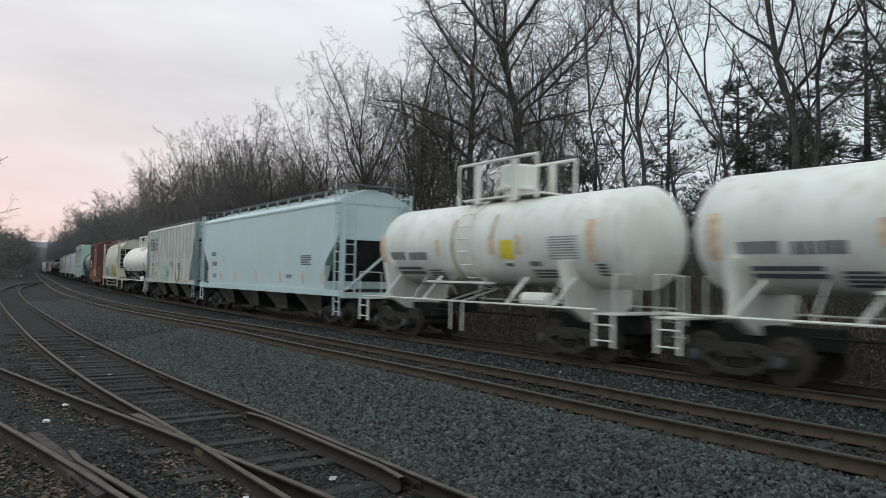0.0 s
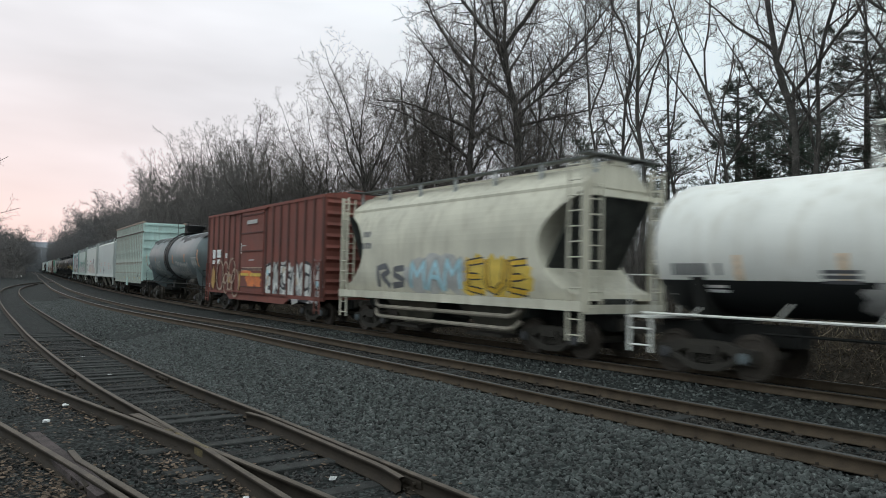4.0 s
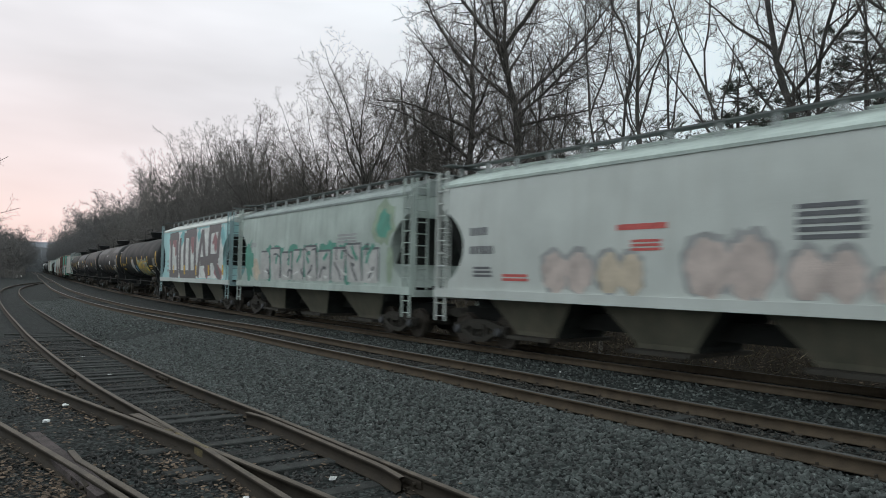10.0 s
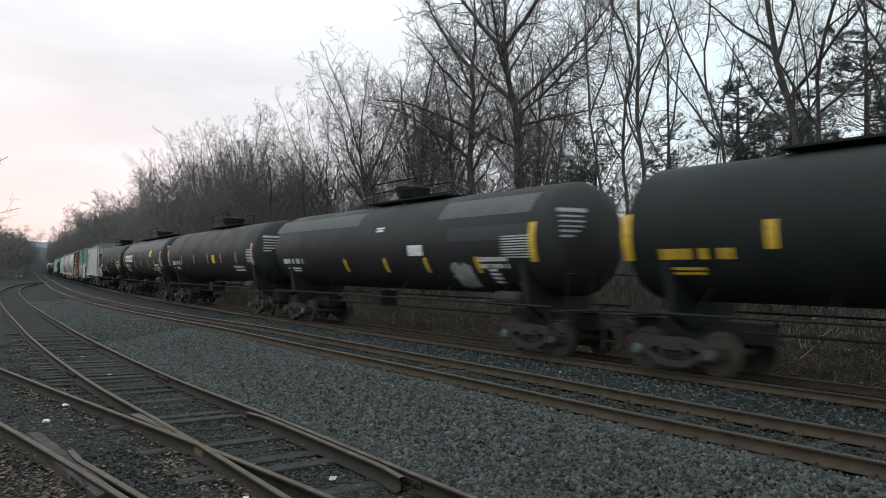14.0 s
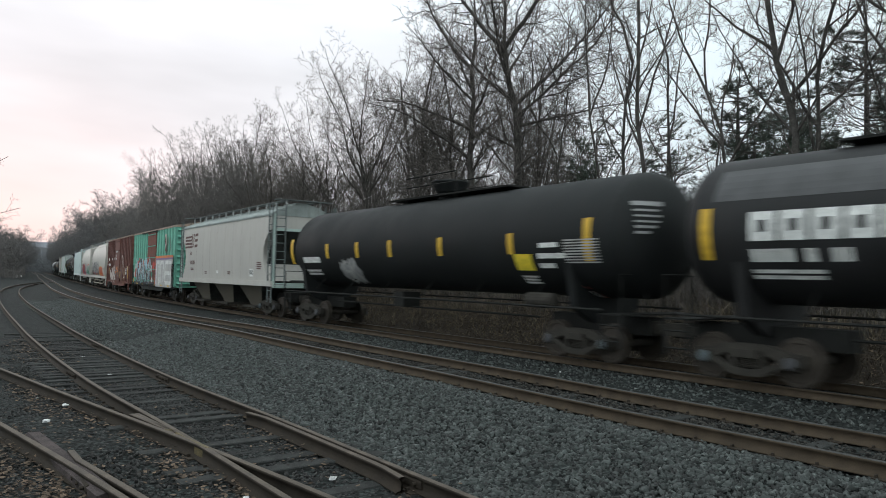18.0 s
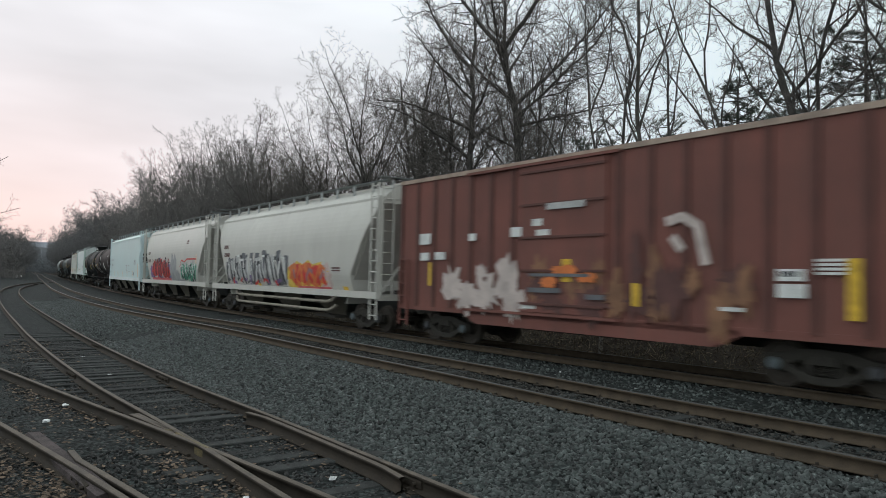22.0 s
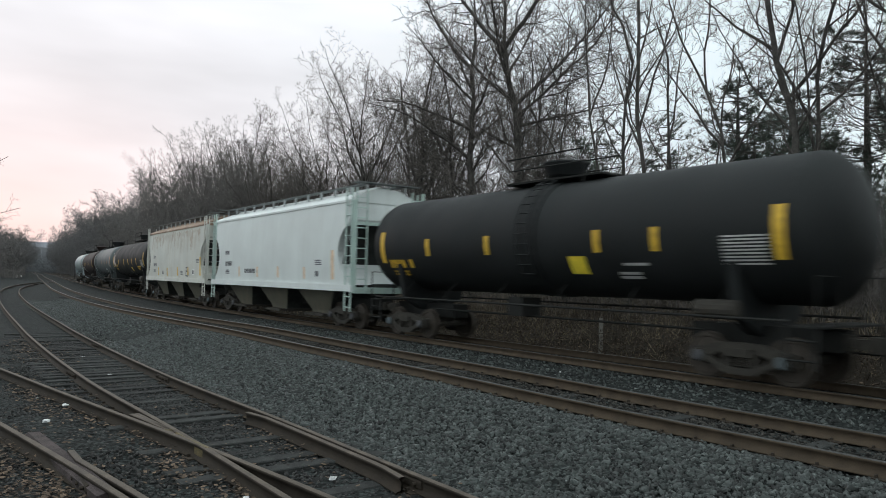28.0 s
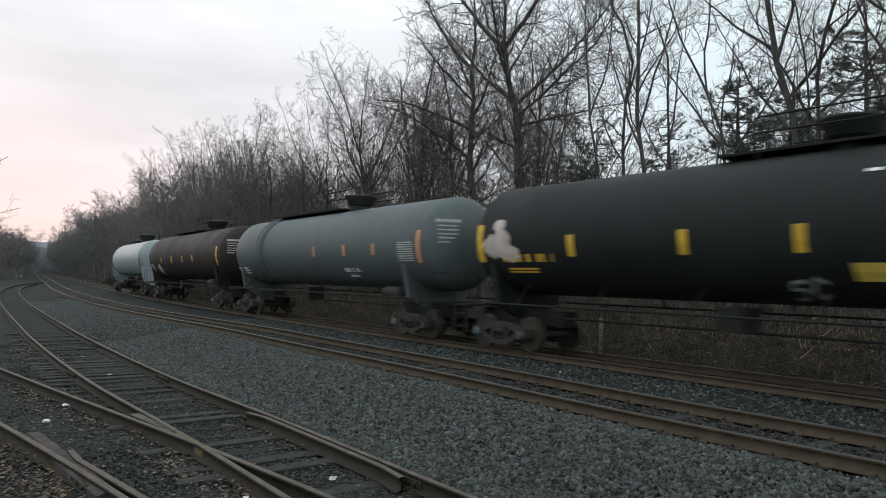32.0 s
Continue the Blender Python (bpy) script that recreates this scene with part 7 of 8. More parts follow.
def pine_model(label, height, seed, low=0.34):
    """A soft-needled pine: loose tiers of upturned boughs with tufts of long needles."""
    rnd = random.Random(seed)
    top = new("pine_tree")
    tagged(top, label, "pine tree")
    bm = bmesh.new()
    tube(bm, [(0, 0, -0.3), (0.05, 0.03, height * 0.5), (0, 0.06, height)], [0.2, 0.13, 0.02], 7)
    tips = []
    z = height * low
    limbs = bmesh.new()
    while z < height * 0.98:
        u = z / height
        for k in range(4):
            az = rnd.uniform(0, 6.28)
            ln = (1.08 - u) ** 0.55 * height * 0.27 * rnd.uniform(0.35, 1.25) + 0.4
            a = Vector((0, 0, z + rnd.uniform(-0.2, 0.2)))
            b = a + Vector((math.cos(az) * ln, math.sin(az) * ln, ln * rnd.uniform(0.0, 0.5)))
            tube(limbs, [a, a.lerp(b, 0.5) + Vector((0, 0, -0.1 * ln)), b], [0.035, 0.02, 0.008], 4)
            for i in range(int(5 + ln * 7)):
                w = rnd.uniform(0.35, 1.05)
                tips.append(a.lerp(b, w) + Vector((rnd.gauss(0, 0.13), rnd.gauss(0, 0.13), rnd.gauss(0.08, 0.09))) * (0.5 + ln * 0.4))
        z += height * rnd.uniform(0.035, 0.07)
    part("trunk", bm, M["bark"], top)
    part("branching", limbs, M["bark"], top)
    verts, faces = [], []
    for c in tips:
        for k in range(22):
            d = Vector((rnd.gauss(0, 1), rnd.gauss(0, 1), rnd.gauss(0.5, 0.7))).normalized() * rnd.uniform(0.13, 0.27)
            s = d.cross(Vector((rnd.random(), rnd.random(), 1))).normalized() * 0.011
            n = len(verts)
            verts += [c - s, c + s, c + d]
            faces.append((n, n + 1, n + 2))
    part("needles", np_mesh("needles", verts, faces, M["pine"]), None, top)
    return top


def facing(s, o, k=1.0, turn=0.0):
    """The pose of a tree at (s, o) whose x axis runs across the view from the tracks' near side."""
    p = at(s, o, ground_height(s, o) - 0.1)
    return Matrix.Translation(p) @ Matrix.Rotation(-math.atan2(p.x, p.y) + turn, 4, "Z") @ Matrix.Diagonal((k, k, k, 1))


def put(models, spots, seed):
    """Sets a tree at each spot (s, o, size); the first of each model is the model itself."""
    rnd = random.Random(seed)
    fresh = list(range(len(models)))
    for i, (s, o, k) in enumerate(spots):
        j = i % len(models)
        m = facing(s, o, k, rnd.uniform(0, 6.28)) @ Matrix.Diagonal((1, 1, rnd.uniform(0.94, 1.06), 1))
        if j in fresh:
            fresh.remove(j)
            models[j].matrix_basis = m
        else:
            copy_thing(models[j], Matrix.Identity(4)).matrix_basis = m


def plant():
    wood = (M["bark"], M["twig"])
    # trees of the wood edge that stand out one by one
    edge = (
        ("big bare oak with low drooping limbs and a dense crown", -10.9, 10.0, 1, dict(dens=3.0, first=0.32, fine=1.05, thin=0.009),
         [(-1, 0, -1, 0, 13.5, 0.25, -4), (0, 1.0, -38, 8, 6.5, 0.13, 12), (0, 1.0, 10, -8, 6.5, 0.12, -6), (0, 0.74, -64, 10, 6.0, 0.11, -12), (0, 0.62, -52, -14, 6.5, 0.10, -34), (0, 0.70, 52, 5, 4.8, 0.09, -26),
          (0, 0.86, -50, -25, 5.0, 0.09, 10), (0, 0.55, 25, 40, 6.0, 0.09, -10), (0, 0.80, 30, -30, 5.0, 0.09, -10), (0, 0.9, -20, 35, 6.0, 0.09, 10)]),
        ("thick-trunked bare oak with a dense twiggy crown and long side limbs", -7.8, 10.0, 2, dict(dens=3.1, first=0.32, fine=1.1, thin=0.009),
         [(-1, 0, 0, 0, 13.5, 0.29, -2), (0, 1.0, -42, 6, 6.5, 0.15, 22), (0, 1.0, 34, -6, 7.0, 0.15, -10), (0, 0.97, -4, 18, 7.0, 0.13, 6), (0, 0.78, 46, 4, 9.0, 0.12, -14), (0, 0.74, 60, -10, 8.5, 0.10, -24), (0, 0.70, 74, 8, 6.5, 0.09, 14),
          (0, 0.80, -52, -8, 5.5, 0.10, 16), (0, 0.88, -20, -38, 6.0, 0.10, 8), (0, 0.9, 18, 40, 6.0, 0.10, -8), (0, 0.62, -60, 20, 4.0, 0.07, 20)]),
        ("bare tree forking low into a fan of long stems", -22.6, 9.0, 3, dict(dens=2.0, first=0.5, fine=0.9, thin=0.008),
         [(-1, 0, 0, 0, 8.0, 0.16, 2), (0, 1.0, -26, 6, 9.0, 0.085, 12), (0, 0.95, -12, -10, 9.5, 0.09, 4), (0, 1.0, 3, 8, 9.5, 0.09, -3), (0, 0.98, 17, -6, 9.0, 0.085, -6), (0, 0.92, 32, 4, 8.0, 0.075, -14), (0, 0.85, -38, -14, 6.5, 0.06, 14)]),
        ("thicket tree with straight stems leaning over the line", -30.4, 10.5, 4, dict(dens=1.7, first=0.45, fine=0.9, thin=0.008),
         [(-1, 0, -4, 0, 7.5, 0.13, -4), (0, 0.9, -42, 0, 8.5, 0.06, 6), (0, 0.95, -30, -8, 9.0, 0.06, 8), (0, 1.0, -18, 10, 8.5, 0.06, 8), (0, 1.0, -4, -10, 8.0, 0.06, 4), (0, 0.9, 12, 8, 7.5, 0.05, -4), (0, 0.8, 30, 0, 6.0, 0.05, -12)]),
        ("slim bare tree with a wavering forked trunk", -1.8, 10.0, 5, dict(dens=0.8, first=0.6, fine=0.9, short=0.75),
         [(-1, 0, -1, 0, 9.0, 0.10, -8), (0, 1.0, -10, 4, 9.0, 0.06, 12), (0, 1.0, 20, -4, 8.0, 0.055, -26), (0, 0.92, 48, 0, 2.6, 0.04, -20)]),
        ("slim bare tree bending back at its top", -1.2, 11.0, 6, dict(dens=0.9, first=0.5, fine=0.9, short=0.8),
         [(-1, 0, 1, 0, 11.5, 0.12, 0), (0, 1.0, -24, 5, 7.0, 0.08, 4), (0, 0.84, 9, -10, 7.0, 0.07, -6), (0, 0.62, -30, 6, 5.0, 0.05, 12)]),
        ("straight slender bare tree with upright forks", 0.7, 9.5, 7, dict(dens=0.9, first=0.5, fine=0.9, short=0.8),
         [(-1, 0, 0, 0, 15.5, 0.13, 1), (0, 0.47, -15, 6, 8.0, 0.06, 12), (0, 0.52, 16, -6, 8.0, 0.06, -10), (0, 0.62, 30, 8, 5.5, 0.05, -18)]),
        ("leaning bare tree with a split crown", 4.5, 10.0, 8, dict(dens=1.0, first=0.5, fine=1.0, short=0.85),
         [(-1, 0, -2, 0, 9.5, 0.11, -12), (0, 1.0, -22, 4, 8.0, 0.06, 12), (0, 1.0, 6, -8, 8.0, 0.055, -4), (0, 0.76, -40, 8, 6.0, 0.06, 22), (0, 0.66, 26, -5, 7.5, 0.06, -14)]),
        ("stout bare tree with a broad forked crown", 6.7, 9.5, 9, dict(dens=1.6, first=0.5, fine=1.0, short=0.9),
         [(-1, 0, 2, 0, 12.0, 0.19, -4), (0, 0.69, 36, 4, 8.5, 0.08, -12), (0, 0.80, 17, -8, 7.5, 0.07, -4), (0, 1.0, -14, 6, 6.5, 0.07, 6), (0, 0.84, -52, -4, 4.0, 0.07, 10), (0, 0.58, -34, 10, 6.0, 0.06, 16)]),
        ("dark bare tree with two stems from one trunk", 7.5, 10.5, 10, dict(dens=1.6, first=0.45, fine=1.0, short=0.9),
         [(-1, 0, 0, 0, 9.0, 0.14, 2), (0, 0.97, 13, 4, 8.5, 0.09, -4), (0, 0.68, -12, -6, 9.5, 0.06, 6), (0, 0.8, -38, 6, 6.0, 0.07, 20), (0, 0.85, 40, -6, 5.5, 0.07, -14)]),
        ("bare tree reaching a long limb across the sky", 10.7, 9.5, 11, dict(dens=1.6, first=0.5, fine=1.0, short=0.9),
         [(-1, 0, 0, 0, 9.5, 0.18, 2), (0, 0.95, -48, 4, 8.0, 0.07, 4), (0, 1.0, 10, 6, 7.0, 0.11, -4), (0, 0.8, -30, -8, 6.0, 0.07, 10)]),
        ("thin crooked bare tree at the wood edge", -4.4, 11.0, 12, dict(dens=1.0, first=0.4, fine=0.8, short=0.7),
         [(-1, 0, 3, 0, 8.0, 0.10, -22), (0, 1.0, -26, 6, 6.0, 0.06, 14), (0, 0.9, 10, -5, 8.0, 0.06, -8), (0, 0.7, 35, 4, 5.0, 0.04, -16)]),
        ("thin bare tree with arching twigs", 1.6, 12.0, 13, dict(dens=1.1, first=0.35, fine=0.8, short=0.8),
         [(-1, 0, -8, 0, 13.0, 0.09, -4), (0, 0.5, -30, 6, 6.0, 0.045, 24), (0, 0.6, 18, -6, 7.0, 0.05, -10), (-1, 0.6, 6, 4, 12.0, 0.07, -10)]),
    )
    for label, s, o, seed, kw, stems in edge:
        tree_model(label, wood, stems, seed, **kw).matrix_basis = facing(s, o)
    # fillers between and behind them
    mid = [tree_model("slender bare tree of the wood edge", wood, slender(15, 15, 0.10, 1, 4), 15, dens=1.6, fine=0.9, thin=0.008),
           tree_model("bare tree with several stems from one root", wood, slender(13, 31, 0.09, 3, 2), 31, dens=1.4, fine=0.85, thin=0.008),
           tree_model("bare tree with a rounded twiggy crown", wood, spreading(15, 42, 7, 36, 0.14), 42, dens=1.6, fine=0.9, thin=0.008)]
    put(mid, [(-14.5, 11.5, 0.95), (-17.5, 10.4, 1.0), (-26.0, 11.5, 0.9), (-20.0, 13.0, 0.95), (-12.5, 15.0, 0.95), (-28.5, 9.4, 0.75), (-33.5, 10.4, 0.85), (-36.7, 9.6, 0.82), (-39.0, 11.5, 0.85), (-41.5, 10.0, 0.92), (-44.5, 9.4, 0.85), (-47.0, 11.0, 0.9),
              (-16.0, 17.0, 1.0), (-24.0, 16.0, 1.0), (-32.0, 15.0, 0.95), (-9.5, 13.5, 0.9), (-45.0, 15.0, 0.95), (-38.0, 17.0, 0.95), (-15.8, 9.3, 1.05), (-18.8, 11.8, 1.12), (10.5, 12.5, 0.95), (13.0, 10.0, 1.0)], 6)
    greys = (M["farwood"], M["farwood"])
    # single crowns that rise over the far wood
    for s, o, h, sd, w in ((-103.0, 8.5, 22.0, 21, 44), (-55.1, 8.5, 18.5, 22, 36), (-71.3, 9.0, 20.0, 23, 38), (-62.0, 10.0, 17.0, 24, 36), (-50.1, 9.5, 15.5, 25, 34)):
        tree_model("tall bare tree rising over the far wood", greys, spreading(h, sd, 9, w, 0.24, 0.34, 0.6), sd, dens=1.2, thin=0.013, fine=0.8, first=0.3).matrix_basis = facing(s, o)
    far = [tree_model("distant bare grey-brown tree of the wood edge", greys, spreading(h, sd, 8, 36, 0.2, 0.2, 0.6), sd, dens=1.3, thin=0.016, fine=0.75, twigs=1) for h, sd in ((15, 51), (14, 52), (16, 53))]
    haze = [tree_model("bare tree far down the line, coloured pale for haze", (M["hazewood"], M["hazewood"]), spreading(h, sd, 9, 36, 0.25, 0.15, 0.62), sd, dens=1.3, thin=0.032, fine=0.6, twigs=1) for h, sd in ((17, 61), (16, 62))]
    rnd = random.Random(7)
    spots, back = [], []
    s = -50.0
    while s > -140:
        for row in range(4):
            spots.append((s + rnd.uniform(-2.5, 2.5), 8.0 + row * 4.5 + rnd.uniform(-1.8, 2.0), rnd.uniform(0.75, 1.0)))
        s -= 5.0
    while s > -430:
        for row in range(3):
            back.append((s + rnd.uniform(-3, 3), 6.5 + row * 5.5 + rnd.uniform(-1.5, 2.0), rnd.uniform(0.9, 1.15)))
        s -= 8.5
    for s in range(-16, -60, -6):
        spots.append((s + rnd.uniform(-2, 2), 21 + rnd.uniform(-2, 5), rnd.uniform(0.85, 1.0)))
    for s in range(-128, -250, -7):
        spots.append((s + rnd.uniform(-3, 3), -15.0 + 0.03 * (s + 128) * -1 + rnd.uniform(-4, 2), rnd.uniform(0.5, 0.85)))
    put(far, spots, 9)
    s = -160.0
    while s > -420:
        for row in range(2):
            back.append((s + rnd.uniform(-3, 3), -11.5 - row * 7 + rnd.uniform(-2, 2), rnd.uniform(0.6, 0.8)))
        s -= 10
    put(haze, back, 19)
    tree_model("bare tree reaching in with thin branches", wood, [(-1, 0, 0, 0, 7.0, 0.16, 4), (0, 0.6, 62, 0, 4.5, 0.04, 6), (0, 0.85, 55, 10, 4.5, 0.05, -10), (0, 1.0, 25, 0, 4.0, 0.06, 0), (0, 0.4, 75, -10, 4.0, 0.04, 6)], 55, dens=1.2, fine=0.7).matrix_basis = facing(-22.0, -15.1)
    pines = [pine_model("dark green pine tree with layered needle boughs", 10.5, 4, 0.2), pine_model("dark green pine tree behind bare trees", 9.5, 6, 0.15)]
    for j, (s, o, k) in enumerate(((7.4, 14.0, 1.03), (1.6, 15.0, 1.08), (-7.9, 16.0, 0.94), (-2.3, 15.0, 0.95), (2.9, 17.0, 0.9), (9.6, 13.0, 0.95), (4.6, 16.0, 0.8), (-4.6, 17.5, 0.78), (-11.5, 18.0, 0.8), (0.2, 18.0, 0.85), (5.4, 12.5, 0.82), (3.2, 13.5, 0.85), (8.6, 15.5, 1.0))):
        ob = pines[j] if j < 2 else copy_thing(pines[j % 2], Matrix.Identity(4))
        ob.matrix_basis = facing(s, o, k, 1.7 * j)


plant()


def stems_mesh(name, spots, material, seed, branch=2):
    """Thin three-sided stems with side shoots: spots of (place, height, radius)."""
    rnd = np.random.RandomState(seed)
    verts, faces = [], []

    def cone(a, b, c, r):
        n = len(verts)
        for q, k in ((a, 1.0), (b, 0.7)):
            for an in (0, 2.09, 4.19):
                verts.append((q[0] + r * k * math.cos(an), q[1] + r * k * math.sin(an), q[2]))
        verts.append(tuple(c))
        for k in range(3):
            j = (k + 1) % 3
            faces.append((n + k, n + j, n + 3 + j))
            faces.append((n + k, n + 3 + j, n + 3 + k))
            faces.append((n + 3 + k, n + 3 + j, n + 6))

    for p, h, r in spots:
        p = np.array(p)
        d = np.array([rnd.normal(0, 0.22), rnd.normal(0, 0.22), 1.0])
        mid = p + d * h * 0.5
        tip = mid + (d + np.array([rnd.normal(0, 0.25), rnd.normal(0, 0.25), 0.0])) * h * 0.5
        cone(p, mid, tip, r)
        for _ in range(branch):
            u = rnd.uniform(0.25, 0.85)
            q = p + (tip - p) * u
            e = np.array([rnd.normal(0, 0.6), rnd.normal(0, 0.6), rnd.uniform(0.3, 0.9)]) * h * 0.35
            cone(q, q + e * 0.5, q + e + np.array([0, 0, 0.05 * h]), r * 0.6)
    return np_mesh(name, verts, faces, material)


def tangle(name, label, n, s0, s1, o0, o1, h0, h1, length, width, material, seed, up=0.6):
    """A thicket of loose twigs, each a slim blade, thinning out upwards."""
    rng = np.random.RandomState(seed)
    s, o = rng.uniform(s0, s1, n), rng.uniform(o0, o1, n)
    lump = 0.75 + 0.3 * np.sin(s * 0.31 + seed) * np.sin(o * 0.43 + 2 * seed) + 0.15 * np.sin(s * 1.1)
    c = places(s, o)
    c[:, 2] += h0 + (h1 - h0) * rng.rand(n) ** 1.5 * lump
    d = rng.normal(0, 1, (n, 3)) * np.array([1, 1, 0.8]) + np.array([0, 0, up])
    d /= np.linalg.norm(d, axis=1)[:, None]
    d *= (length * rng.uniform(0.4, 1.3, n))[:, None]
    w = np.cross(d, rng.normal(0, 1, (n, 3)))
    w *= (width * rng.uniform(0.5, 1.3, n) / np.linalg.norm(w, axis=1))[:, None]
    v = np.stack([c - w, c + w, c + d], 1).reshape(-1, 3)
    ob = new(name, np_mesh(name, v, np.arange(3 * n).reshape(-1, 3), material))
    tagged(ob, label, "brush", kind="stuff")


# grey of the farthest wood has its haze mixed in
M["mistwood"] = mat("haze_grey_wood", (0.115, 0.118, 0.123), 0.95, var=0.2, scale=0.1, bump=0.0, spec=0.0)
M["straw"] = mat("dry_straw", (0.17, 0.14, 0.10), 0.95, var=0.3, scale=0.6, per_island=0.5, bump=0.0, spec=0.1)


def undergrowth():
    rnd = random.Random(11)

    def field(n, s0, s1, o0, o1, h0, h1, r):
        out = []
        for _ in range(n):
            s, o = rnd.uniform(s0, s1), o0 + (o1 - o0) * rnd.random() ** 1.2
            out.append((at(s, o, ground_height(s, o) - 0.1), rnd.uniform(h0, h1), r * rnd.uniform(0.6, 1.4)))
        return out

    ob = new("brushwood", stems_mesh("brushwood", field(1800, -34, 26, 7.0, 16, 1.5, 5.5, 0.014), M["twig"], 1, 4))
    tagged(ob, "dense bare brushwood under the trees", "brush", kind="stuff")
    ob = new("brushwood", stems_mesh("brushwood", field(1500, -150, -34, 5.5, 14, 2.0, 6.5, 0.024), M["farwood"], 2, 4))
    tagged(ob, "dense bare brushwood along the wood edge", "brush", kind="stuff")
    tangle("thicket", "thick tangle of bare twigs under the trees", 40000, -4, 24, 9.0, 24, 0.0, 6.0, 0.7, 0.010, M["twig"], 5)
    tangle("thicket", "thick tangle of saplings between the trunks", 56000, -62, -4, 8.5, 24, 0.0, 7.5, 0.8, 0.012, M["twig"], 15)
    tangle("thicket", "deep tangle of bare saplings in the wood", 40000, -60, 30, 22, 46, 0.0, 7.0, 1.2, 0.025, M["farwood"], 6)
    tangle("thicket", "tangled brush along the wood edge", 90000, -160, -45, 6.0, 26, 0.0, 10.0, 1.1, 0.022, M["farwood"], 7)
    tangle("thicket", "brush far along the wood edge, coloured pale for haze", 90000, -430, -150, 5.0, 30, 0.0, 16.0, 1.8, 0.04, M["hazewood"], 8)
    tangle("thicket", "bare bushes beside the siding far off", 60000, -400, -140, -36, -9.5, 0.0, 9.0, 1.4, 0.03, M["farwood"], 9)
    tangle("thicket", "wood far down the line, coloured grey for haze", 60000, -740, -400, -60, 40, 0.0, 13.0, 2.5, 0.08, M["mistwood"], 21)
    tangle("weeds", "tangled dry weeds and twigs on the bank", 44000, -34, 26, 3.6, 9.0, -0.05, 1.3, 0.42, 0.008, M["brush"], 10)
    tangle("weeds", "pale dry stalks on the bank", 9000, -34, 26, 3.8, 9.0, 0.0, 1.4, 0.6, 0.008, M["straw"], 14, 1.2)
    tangle("weeds", "dry weeds beside the track further off", 24000, -130, -34, 3.9, 8.5, -0.05, 1.5, 0.6, 0.014, M["brush"], 12)


undergrowth()


# ---------------- ballast stones, leaves and litter ----------------


def scatter_stones():
    rng = np.random.RandomState(3)
    # eight corners of a rough block, joined by twelve faces
    ico = np.array([(x, y, z) for z in (-0.7, 0.7) for x, y in ((-0.8, -0.8), (0.8, -0.8), (0.8, 0.8), (-0.8, 0.8))])
    tri = np.array([(0, 1, 5), (0, 5, 4), (1, 2, 6), (1, 6, 5), (2, 3, 7), (2, 7, 6), (3, 0, 4), (3, 4, 7), (4, 5, 6), (4, 6, 7)])

    def field(name, label, n, s0, s1, o0, o1, r0, r1, material, bias=1.0):
        s = s1 - (s1 - s0) * rng.rand(n) ** bias
        o = rng.uniform(o0, o1, n)
        hh = places(s, o)
        r = rng.uniform(r0, r1, n)
        shape = ico[None] * rng.uniform(0.5, 1.25, (n, 8, 1)) * rng.uniform(0.65, 1.2, (n, 1, 3))
        ang = rng.uniform(0, 6.28, n)
        c, q = np.cos(ang)[:, None], np.sin(ang)[:, None]
        x, y, z = shape[..., 0] * c - shape[..., 1] * q, shape[..., 0] * q + shape[..., 1] * c, shape[..., 2]
        tip = rng.uniform(-0.9, 0.9, n)[:, None]
        x, z = x * np.cos(tip) - z * np.sin(tip), x * np.sin(tip) + z * np.cos(tip)
        v = np.stack([x, y, z], -1) * r[:, None, None] + hh[:, None, :] + np.array([0, 0, 0.004])
        f = (tri[None] + 8 * np.arange(n)[:, None, None]).reshape(-1, 3)
        ob = new(name, np_mesh(name, v.reshape(-1, 3), f, material))
        tagged(ob, label, "ballast", kind="stuff")

    field("ballast_stones", "loose angular grey ballast stones between the tracks", 42000, -6, 16.5, -9.45, -6.15, 0.015, 0.046, M["stone"])
    field("ballast_stones", "grimy dark ballast stones in the near track", 11000, -12, 17.5, -5.95, -4.65, 0.015, 0.034, M["trackstone"])
    field("ballast_stones", "loose grey ballast stones between the main tracks", 16000, -14, 17.5, -4.5, 2.0, 0.018, 0.045, M["stone"])
    field("ballast_stones", "grey ballast stones further along the tracks", 26000, -40, -6, -9.4, -6.1, 0.022, 0.052, M["stone"], 0.6)
    field("cinders", "fine dark cinders in the siding", 34000, -8, 14.5, -14.6, -9.3, 0.009, 0.026, M["cinder"])


M["trackstone"] = mat("grimy_track_stone", (0.034, 0.032, 0.029), 0.9, var=0.3, scale=5, fine=80, bump=0.3, per_island=0.9, spec=0.15)
M["cinder"] = mat("cinder", (0.034, 0.033, 0.032), 0.95, var=0.3, scale=6, fine=80, bump=0.2, per_island=0.8)
scatter_stones()


